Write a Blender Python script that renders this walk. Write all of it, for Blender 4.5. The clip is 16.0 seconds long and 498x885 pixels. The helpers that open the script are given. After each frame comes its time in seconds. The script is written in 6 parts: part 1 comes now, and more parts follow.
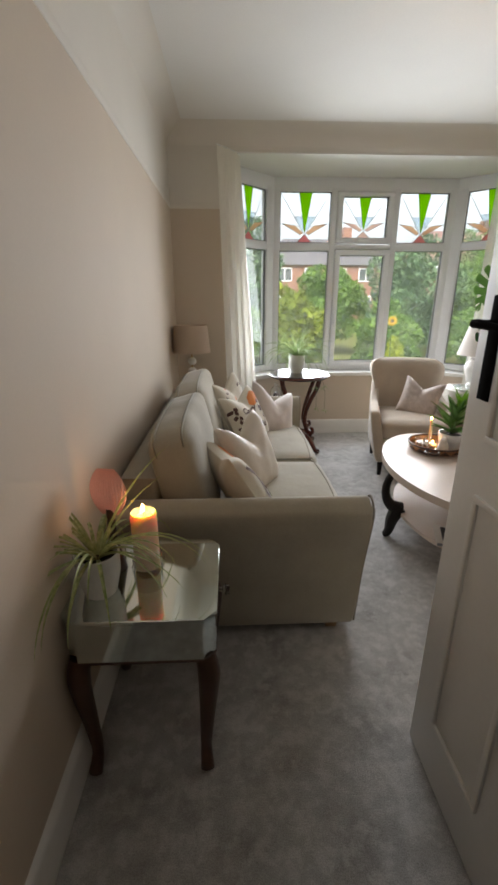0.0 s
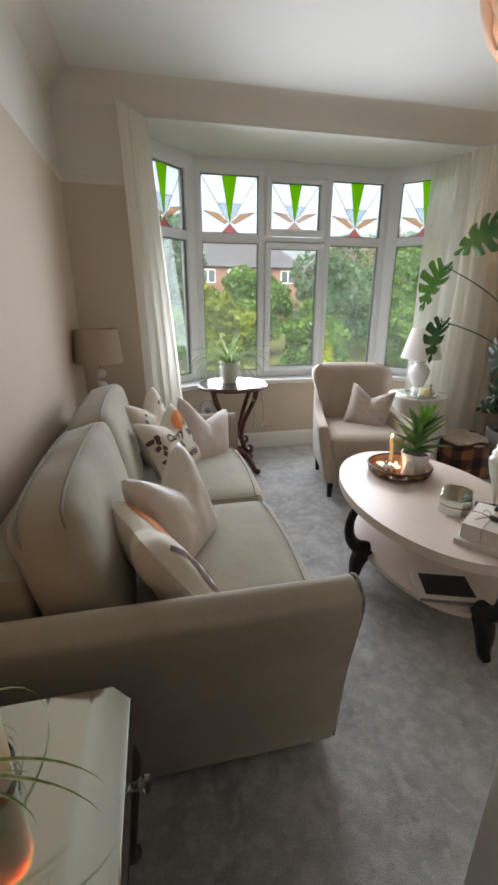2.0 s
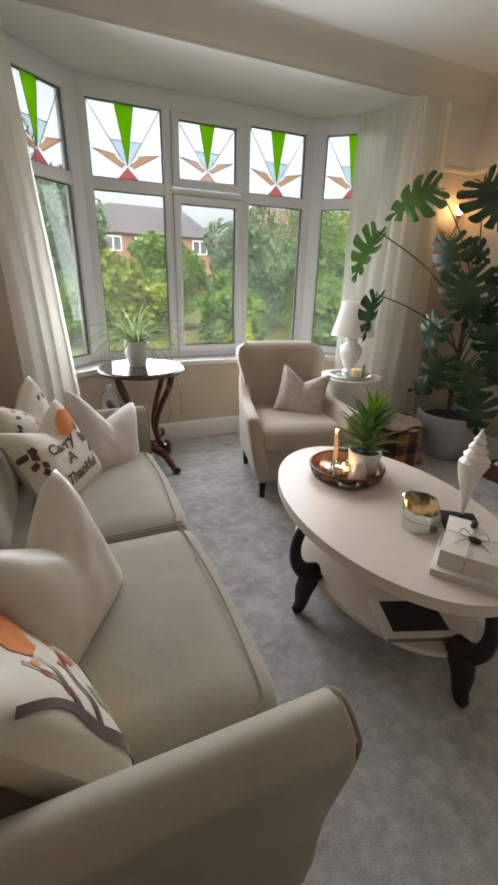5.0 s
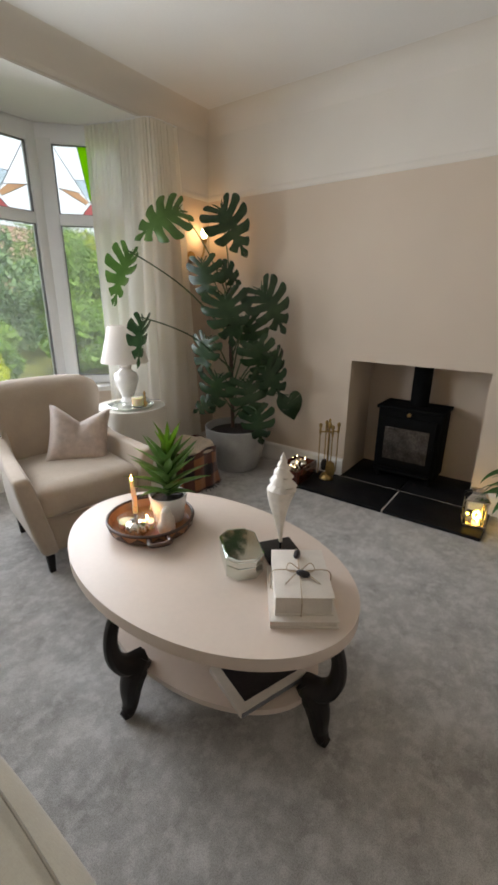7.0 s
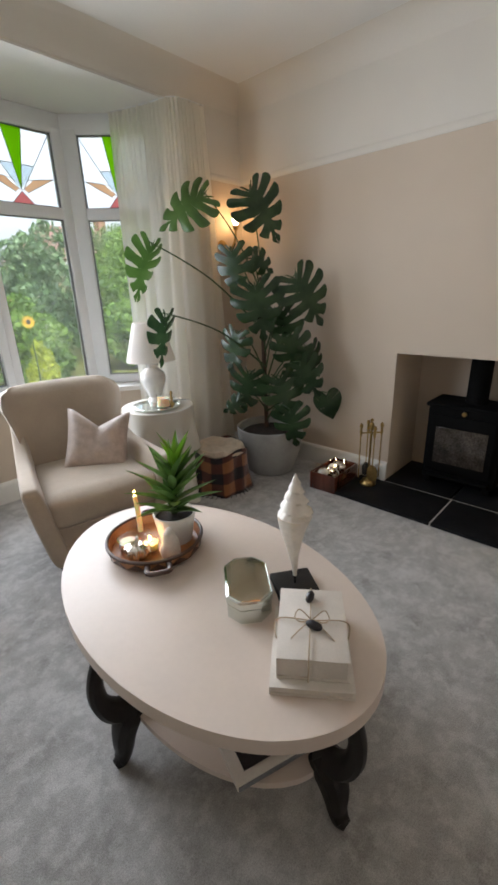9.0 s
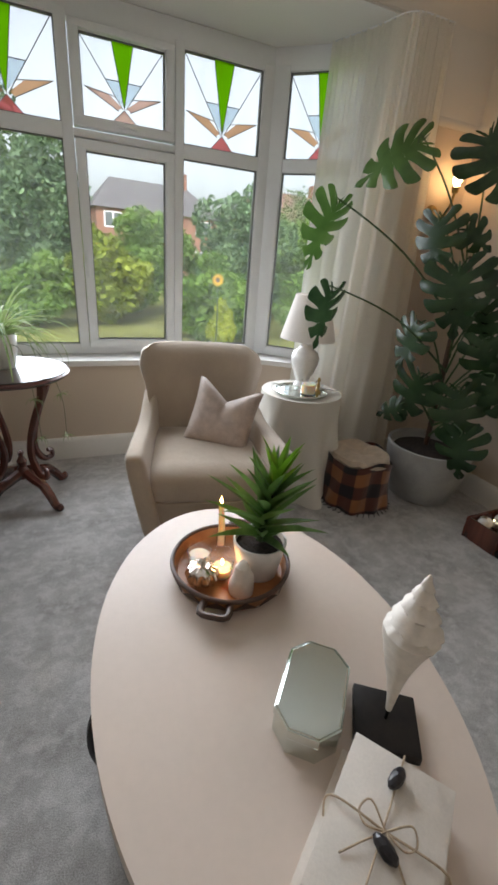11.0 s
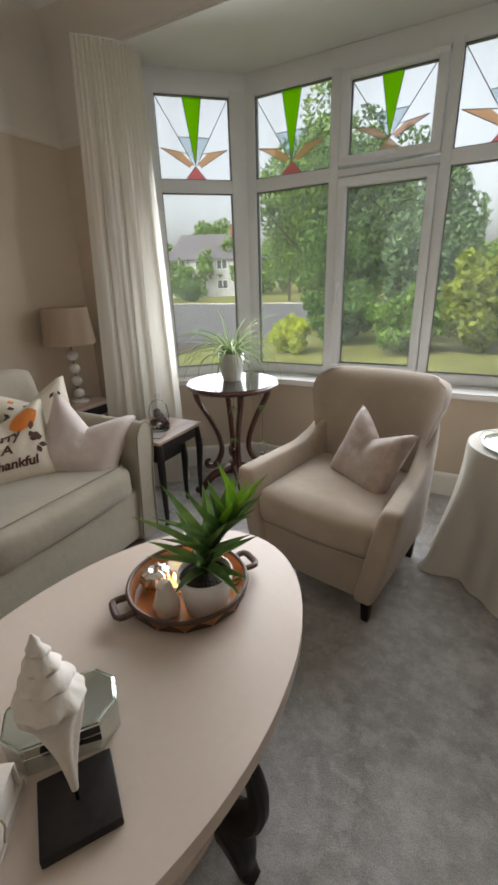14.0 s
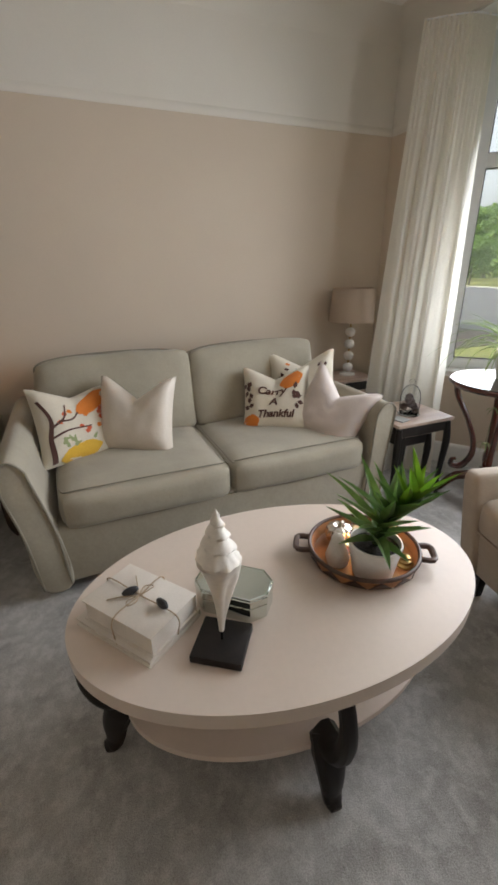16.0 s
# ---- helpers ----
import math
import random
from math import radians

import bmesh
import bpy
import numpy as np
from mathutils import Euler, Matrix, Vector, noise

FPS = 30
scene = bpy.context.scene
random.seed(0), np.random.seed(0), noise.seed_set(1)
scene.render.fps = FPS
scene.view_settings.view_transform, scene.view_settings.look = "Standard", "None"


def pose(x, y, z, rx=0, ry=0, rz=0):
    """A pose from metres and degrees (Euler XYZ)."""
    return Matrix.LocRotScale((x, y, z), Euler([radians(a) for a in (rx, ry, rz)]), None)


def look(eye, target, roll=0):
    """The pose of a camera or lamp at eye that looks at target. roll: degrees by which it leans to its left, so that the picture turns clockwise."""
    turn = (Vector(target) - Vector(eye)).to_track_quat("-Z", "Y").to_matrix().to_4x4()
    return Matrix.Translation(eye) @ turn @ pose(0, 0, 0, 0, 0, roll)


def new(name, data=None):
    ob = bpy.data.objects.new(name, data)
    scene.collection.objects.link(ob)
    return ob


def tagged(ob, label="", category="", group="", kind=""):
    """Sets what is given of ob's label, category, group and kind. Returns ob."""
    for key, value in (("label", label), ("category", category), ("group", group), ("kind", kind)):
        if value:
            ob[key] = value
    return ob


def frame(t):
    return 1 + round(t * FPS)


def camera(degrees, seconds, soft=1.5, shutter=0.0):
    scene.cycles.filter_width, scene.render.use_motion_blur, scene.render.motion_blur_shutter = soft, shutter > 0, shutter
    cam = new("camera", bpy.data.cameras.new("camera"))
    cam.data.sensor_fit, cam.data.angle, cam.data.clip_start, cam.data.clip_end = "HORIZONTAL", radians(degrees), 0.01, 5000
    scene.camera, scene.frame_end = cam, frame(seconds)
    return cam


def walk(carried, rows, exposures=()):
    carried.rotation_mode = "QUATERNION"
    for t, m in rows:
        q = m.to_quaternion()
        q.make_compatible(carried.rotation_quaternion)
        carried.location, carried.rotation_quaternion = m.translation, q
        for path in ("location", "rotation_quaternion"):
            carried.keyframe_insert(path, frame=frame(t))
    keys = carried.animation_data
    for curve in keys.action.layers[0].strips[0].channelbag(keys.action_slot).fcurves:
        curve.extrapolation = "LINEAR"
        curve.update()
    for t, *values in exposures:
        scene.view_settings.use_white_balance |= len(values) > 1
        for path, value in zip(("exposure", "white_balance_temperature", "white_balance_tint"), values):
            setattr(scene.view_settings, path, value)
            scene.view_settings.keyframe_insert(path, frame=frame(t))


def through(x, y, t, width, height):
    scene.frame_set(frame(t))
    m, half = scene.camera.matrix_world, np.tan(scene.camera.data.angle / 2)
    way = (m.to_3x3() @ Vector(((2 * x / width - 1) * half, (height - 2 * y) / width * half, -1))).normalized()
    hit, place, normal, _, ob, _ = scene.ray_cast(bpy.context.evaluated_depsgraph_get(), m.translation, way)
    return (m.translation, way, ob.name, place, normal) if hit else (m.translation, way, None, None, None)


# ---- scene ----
cam = camera(61.7, 16.0, soft=3.0)
PATH = [
    (0, (0.118, -0.018, 1.391), (0.2, 1.871, 0.741), -0.0),
    (0.5, (0.1, 0.128, 1.406), (0.279, 2.009, 0.749), 0.1),
    (1, (0.095, 0.243, 1.384), (0.343, 2.117, 0.733), 0.2),
    (1.5, (0.129, 0.402, 1.384), (0.449, 2.266, 0.736), 0.1),
    (2, (0.172, 0.561, 1.363), (0.576, 2.412, 0.721), 0.1),
    (2.5, (0.169, 0.675, 1.354), (0.691, 2.494, 0.708), 0.4),
    (3, (0.09, 0.775, 1.358), (0.76, 2.545, 0.711), 0.6),
    (3.2, (0.07, 0.792, 1.354), (0.816, 2.527, 0.695), 0.9),
    (5.3, (0.343, 1.081, 1.321), (1.106, 2.773, 0.575), 1.7),
    (5.5, (0.37, 1.112, 1.322), (1.263, 2.75, 0.602), 1.7),
    (6, (0.427, 1.221, 1.338), (1.629, 2.677, 0.677), 1.2),
    (6.5, (0.448, 1.257, 1.338), (1.85, 2.528, 0.69), 0.6),
    (7, (0.463, 1.274, 1.332), (1.995, 2.387, 0.686), 0.5),
    (7.5, (0.489, 1.279, 1.327), (2.07, 2.315, 0.673), 0.5),
    (8, (0.574, 1.3, 1.323), (2.127, 2.377, 0.669), 0.1),
    (8.5, (0.687, 1.316, 1.339), (2.159, 2.501, 0.684), -0.7),
    (9, (0.725, 1.311, 1.332), (2.09, 2.603, 0.65), -1.9),
    (9.5, (0.747, 1.327, 1.33), (2.053, 2.655, 0.6), -1.5),
    (10, (0.815, 1.411, 1.32), (1.985, 2.835, 0.543), -0.3),
    (10.2, (0.853, 1.473, 1.314), (1.911, 2.974, 0.521), 0.6),
    (12.5, (1.538, 1.616, 1.307), (1.745, 3.443, 0.522), 3.1),
    (13, (1.716, 1.65, 1.299), (1.478, 3.488, 0.547), -2.0),
    (13.5, (1.905, 1.63, 1.307), (1.244, 3.369, 0.573), -1.3),
    (14, (2.044, 1.692, 1.301), (1.152, 3.331, 0.582), -2.0),
    (14.5, (2.136, 1.787, 1.301), (0.972, 3.231, 0.554), 0.7),
    (15, (2.203, 1.781, 1.295), (0.727, 2.802, 0.413), -2.0),
    (15.5, (2.267, 1.746, 1.303), (0.651, 2.562, 0.454), -1.9),
    (16, (2.276, 1.716, 1.32), (0.57, 2.421, 0.55), -0.9),
]
walk(cam, [(t, look(eye, target, roll)) for t, eye, target, roll in PATH], [(0, 1.25, 6450, 10), (1, 1.24, 6350, 10), (2, 1.18, 6200, 10), (3.2, 1.13, 6250, 10), (5.3, 1.1, 6450, 10), (8, 1.26, 6350, 10), (9, 1.22, 6200, 10), (10, 1.16, 6200, 10), (12.5, 0.8, 6450, 10), (14, 0.88, 6500, 10), (15, 0.97, 6500, 10), (15.5, 1.07, 6450, 10), (16, 1.1, 6450, 10)])

# ---- light ----
world = bpy.data.worlds.new("sky")
scene.world = world
world.use_nodes = True
wn = world.node_tree
wbg = wn.nodes["Background"]
sky_node = wn.nodes.new("ShaderNodeTexSky")
sky_node.sky_type = "NISHITA"
sky_node.sun_disc = False
sky_node.sun_elevation = radians(42)
sky_node.sun_rotation = radians(200)
sky_node.air_density = 1.0
sky_node.dust_density = 6.0
cloud = wn.nodes.new("ShaderNodeHueSaturation")
cloud.inputs["Saturation"].default_value = 0.3
cloud.inputs["Value"].default_value = 1.35
wn.links.new(sky_node.outputs[0], cloud.inputs["Color"])
wn.links.new(cloud.outputs[0], wbg.inputs["Color"])
wbg.inputs["Strength"].default_value = 0.15
sun = new("sun", bpy.data.lights.new("sun", "SUN"))
sun.data.energy, sun.data.angle, sun.data.color = 1.4, radians(20), (1.0, 0.97, 0.92)
sun.matrix_world = look((0, 0, 20), (3, 8.2, 11))


def lamp(name, place, watts, colour, radius):
    ob = new(name, bpy.data.lights.new(name, "POINT"))
    ob.data.energy, ob.data.color, ob.data.shadow_soft_size = watts, colour, radius
    ob.location = place
    return ob


def window_light(name, place, target, width, height, watts):
    """The sky's light, standing in one plane of the bay window."""
    ob = new(name, bpy.data.lights.new(name, "AREA"))
    ob.data.shape, ob.data.size, ob.data.size_y = "RECTANGLE", width, height
    ob.data.energy, ob.data.color = watts, (0.9, 0.94, 1.0)
    ob.data.spread = radians(128)
    ob.matrix_world = look(place, target)


window_light("daylight_front", (1.456, 4.39, 1.45), (1.456, 0.0, 0.75), 1.65, 1.36, 18.5)
window_light("daylight_left", (0.39, 4.21, 1.45), (3.2, 1.23, 0.85), 0.54, 1.36, 5.8)
window_light("daylight_right", (2.4, 4.33, 1.45), (-0.3, 1.23, 0.85), 0.24, 1.36, 2.7)
lamp("pendant_bulb", (1.48, 1.99, 2.25), 0.5, (1.0, 0.72, 0.5), 0.05)
lamp("sconce_bulb", (3.225, 3.74, 1.84), 1.5, (1.0, 0.42, 0.08), 0.03)

# ---- materials ----


class Nodes:
    """A small wrapper round one material's node tree."""

    def __init__(self, name):
        self.mat = bpy.data.materials.new(name)
        self.mat.use_nodes = True
        self.tree = self.mat.node_tree
        self.bsdf = self.tree.nodes["Principled BSDF"]
        self.out = self.tree.nodes["Material Output"]

    def node(self, kind, **values):
        n = self.tree.nodes.new(kind)
        for key, value in values.items():
            n.inputs[key.replace("_", " ")].default_value = value
        return n

    def link(self, a, b):
        self.tree.links.new(a, b)

    def coords(self, stretch=(1, 1, 1)):
        tc = self.node("ShaderNodeTexCoord")
        mp = self.node("ShaderNodeMapping")
        mp.inputs["Scale"].default_value = stretch
        self.link(tc.outputs["Object"], mp.inputs["Vector"])
        return mp.outputs[0]

    def noise(self, scale, detail=3.0, rough=0.55, stretch=(1, 1, 1)):
        n = self.node("ShaderNodeTexNoise", Scale=scale, Detail=detail, Roughness=rough)
        self.link(self.coords(stretch), n.inputs["Vector"])
        return n.outputs["Fac"]

    def ramp(self, fac, stops):
        r = self.node("ShaderNodeValToRGB")
        el = r.color_ramp.elements
        while len(el) < len(stops):
            el.new(0.5)
        for e, (p, c) in zip(el, stops):
            e.position, e.color = p, (*c, 1)
        self.link(fac, r.inputs[0])
        return r.outputs[0]

    def mix(self, fac, a, b, blend="MIX"):
        m = self.tree.nodes.new("ShaderNodeMix")
        m.data_type, m.blend_type = "RGBA", blend
        for k, v in ((0, fac), (6, a), (7, b)):
            if isinstance(v, (int, float)):
                m.inputs[k].default_value = v
            elif isinstance(v, tuple):
                m.inputs[k].default_value = (*v, 1)
            else:
                self.link(v, m.inputs[k])
        return m.outputs[2]

    def bump(self, height, strength, distance):
        b = self.node("ShaderNodeBump", Strength=strength, Distance=distance)
        self.link(height, b.inputs["Height"])
        if self.bsdf.inputs["Normal"].links:
            self.link(self.bsdf.inputs["Normal"].links[0].from_socket, b.inputs["Normal"])
        self.link(b.outputs[0], self.bsdf.inputs["Normal"])

    def set(self, **values):
        for key, value in values.items():
            self.bsdf.inputs[key.replace("_", " ")].default_value = value


def shade(c, k):
    return tuple(min(1.0, v * k) for v in c)


def plain(name, colour, rough=0.5, metal=0.0, vary=0.12, scale=6.0, grain=90.0, relief=0.15, depth=0.002, stretch=(1, 1, 1), sheen=0.0, coat=0.0):
    """A surface with large soft variation and a fine grain."""
    n = Nodes(name)
    big = n.noise(scale, 3, 0.6, stretch)
    fine = n.noise(grain, 2, 0.6, stretch)
    col = n.ramp(big, [(0.3, shade(colour, 1 - vary)), (0.7, shade(colour, 1 + vary * 0.7))])
    col = n.mix(n.ramp(fine, [(0.3, (0.0, 0.0, 0.0)), (0.7, (1.0, 1.0, 1.0))]), col, n.mix(1.0, col, (1 - vary, 1 - vary, 1 - vary), "MULTIPLY"))
    n.link(col, n.bsdf.inputs["Base Color"])
    n.set(Roughness=rough, Metallic=metal, Sheen_Weight=sheen, Coat_Weight=coat)
    if relief:
        n.bump(fine, relief, depth)
    return n.mat


def weave(name, colour, rough=0.9, vary=0.1, threads=700.0, relief=0.16, sheen=0.25):
    """Woven cloth: crossed threads, slubs and soft colour drift."""
    n = Nodes(name)
    big = n.noise(5.0, 3)
    a = n.noise(threads, 1, 0.5, (1, 0.12, 0.12))
    b = n.noise(threads, 1, 0.5, (0.12, 1, 1))
    th = n.mix(0.5, a, b)
    col = n.ramp(big, [(0.3, shade(colour, 1 - vary)), (0.72, shade(colour, 1 + vary * 0.6))])
    col = n.mix(n.ramp(th, [(0.38, (0.0, 0.0, 0.0)), (0.62, (1.0, 1.0, 1.0))]), n.mix(1.0, col, (0.91, 0.91, 0.91), "MULTIPLY"), col)
    n.link(col, n.bsdf.inputs["Base Color"])
    n.set(Roughness=rough, Sheen_Weight=sheen)
    n.bump(n.noise(9.0, 4, 0.6), 0.3, 0.012)
    n.bump(th, relief, 0.0012)
    return n.mat


def wood(name, dark, light, rough=0.35, scale=14.0, stretch=(1, 1, 0.08), coat=0.0):
    n = Nodes(name)
    g = n.noise(scale, 5, 0.65, stretch)
    col = n.ramp(g, [(0.32, dark), (0.68, light)])
    n.link(col, n.bsdf.inputs["Base Color"])
    n.set(Roughness=rough, Coat_Weight=coat, Coat_Roughness=0.12)
    n.bump(n.noise(scale * 5, 3, 0.6, stretch), 0.12, 0.001)
    return n.mat


def pane_glass(name, colour, fog=0.0, ior=1.3):
    """Thin glass: what is behind shows through, with a Fresnel reflection."""
    n = Nodes(name)
    clear = n.node("ShaderNodeBsdfTransparent", Color=(*colour, 1))
    shine = n.node("ShaderNodeBsdfGlossy", Roughness=0.02)
    fr = n.node("ShaderNodeFresnel", IOR=ior)
    mx = n.node("ShaderNodeMixShader")
    mist = n.node("ShaderNodeBsdfTranslucent", Color=(0.9, 0.93, 0.95, 1))
    haze = n.node("ShaderNodeMixShader")
    n.link(n.ramp(n.noise(3.0, 3, 0.6, (1, 1, 0.35)), [(0.35, (fog * 0.4,) * 3), (0.75, (fog,) * 3)]), haze.inputs[0])
    n.link(clear.outputs[0], haze.inputs[1])
    n.link(mist.outputs[0], haze.inputs[2])
    n.link(fr.outputs[0], mx.inputs[0])
    n.link(haze.outputs[0], mx.inputs[1])
    n.link(shine.outputs[0], mx.inputs[2])
    n.link(mx.outputs[0], n.out.inputs["Surface"])
    return n.mat


def film_mat(name, colour, milky):
    """Coloured glass that partly scatters the daylight it lets through."""
    n = Nodes(name)
    clear = n.node("ShaderNodeBsdfTransparent", Color=(*colour, 1))
    milk = n.node("ShaderNodeBsdfTranslucent", Color=(*colour, 1))
    mx = n.node("ShaderNodeMixShader")
    mx.inputs[0].default_value = milky
    n.link(clear.outputs[0], mx.inputs[1])
    n.link(milk.outputs[0], mx.inputs[2])
    n.link(mx.outputs[0], n.out.inputs["Surface"])
    return n.mat


def solid_glass(name, colour=(1, 1, 1), rough=0.0):
    n = Nodes(name)
    n.set(Base_Color=(*colour, 1), Roughness=rough, Transmission_Weight=1.0, IOR=1.45)
    return n.mat


def glow(name, colour, strength):
    n = Nodes(name)
    n.set(Base_Color=(*colour, 1), Emission_Color=(*colour, 1), Emission_Strength=strength, Roughness=0.5)
    return n.mat


def sheer(name, colour, through=0.35, rough=0.9, open_weave=0.0):
    """Cloth, wax or leaf that lets some light through."""
    n = Nodes(name)
    fine = n.noise(220.0, 2)
    col = n.ramp(fine, [(0.3, shade(colour, 0.9)), (0.7, colour)])
    tr = n.node("ShaderNodeBsdfTranslucent")
    mx = n.node("ShaderNodeMixShader")
    n.link(col, n.bsdf.inputs["Base Color"])
    n.link(col, tr.inputs["Color"])
    n.set(Roughness=rough)
    n.bump(fine, 0.2, 0.001)
    mx.inputs[0].default_value = through
    n.link(n.bsdf.outputs[0], mx.inputs[1])
    n.link(tr.outputs[0], mx.inputs[2])
    if open_weave:
        gaps = n.node("ShaderNodeBsdfTransparent")
        thin = n.node("ShaderNodeMixShader")
        thin.inputs[0].default_value = open_weave
        n.link(mx.outputs[0], thin.inputs[1])
        n.link(gaps.outputs[0], thin.inputs[2])
        mx = thin
    n.link(mx.outputs[0], n.out.inputs["Surface"])
    return n.mat


def leaf_mat(name, dark, light, through=0.25, rough=0.35, scale=9.0):
    n = Nodes(name)
    info = n.node("ShaderNodeObjectInfo")
    geo = n.node("ShaderNodeNewGeometry")
    col = n.ramp(n.noise(scale, 3), [(0.3, dark), (0.7, light)])
    col = n.mix(1.0, col, n.ramp(geo.outputs["Random Per Island"], [(0.0, (0.72, 0.75, 0.7)), (1.0, (1.15, 1.12, 1.0))]), "MULTIPLY")
    tr = n.node("ShaderNodeBsdfTranslucent")
    mx = n.node("ShaderNodeMixShader")
    n.link(col, n.bsdf.inputs["Base Color"])
    n.link(col, tr.inputs["Color"])
    n.set(Roughness=rough)
    mx.inputs[0].default_value = through
    n.link(n.bsdf.outputs[0], mx.inputs[1])
    n.link(tr.outputs[0], mx.inputs[2])
    n.link(mx.outputs[0], n.out.inputs["Surface"])
    return n.mat


def wax_mat():
    n = Nodes("cream_wax")
    n.link(n.ramp(n.noise(30.0, 2), [(0.3, (0.72, 0.56, 0.38)), (0.7, (0.8, 0.64, 0.46))]), n.bsdf.inputs["Base Color"])
    n.set(Roughness=0.45, Subsurface_Weight=1.0, Subsurface_Scale=0.045)
    n.bsdf.inputs["Subsurface Radius"].default_value = (1.0, 0.45, 0.15)
    return n.mat


def carpet_mat():
    n = Nodes("carpet")
    blotch = n.noise(5.5, 6, 0.72)
    swirl = n.noise(19.0, 4, 0.65)
    pile = n.noise(260.0, 2, 0.7)
    col = n.ramp(blotch, [(0.34, (0.315, 0.3, 0.282)), (0.45, (0.4, 0.384, 0.364)), (0.54, (0.45, 0.434, 0.414)), (0.64, (0.57, 0.553, 0.53))])
    col = n.mix(n.ramp(swirl, [(0.48, (0.0, 0.0, 0.0)), (0.62, (0.55, 0.55, 0.55))]), col, (0.62, 0.605, 0.585))
    col = n.mix(n.ramp(pile, [(0.35, (0.0, 0.0, 0.0)), (0.6, (1.0, 1.0, 1.0))]), n.mix(1.0, col, (0.72, 0.72, 0.72), "MULTIPLY"), col)
    n.link(col, n.bsdf.inputs["Base Color"])
    n.set(Roughness=1.0, Sheen_Weight=0.3)
    n.bump(swirl, 0.3, 0.01)
    n.bump(pile, 0.7, 0.004)
    return n.mat


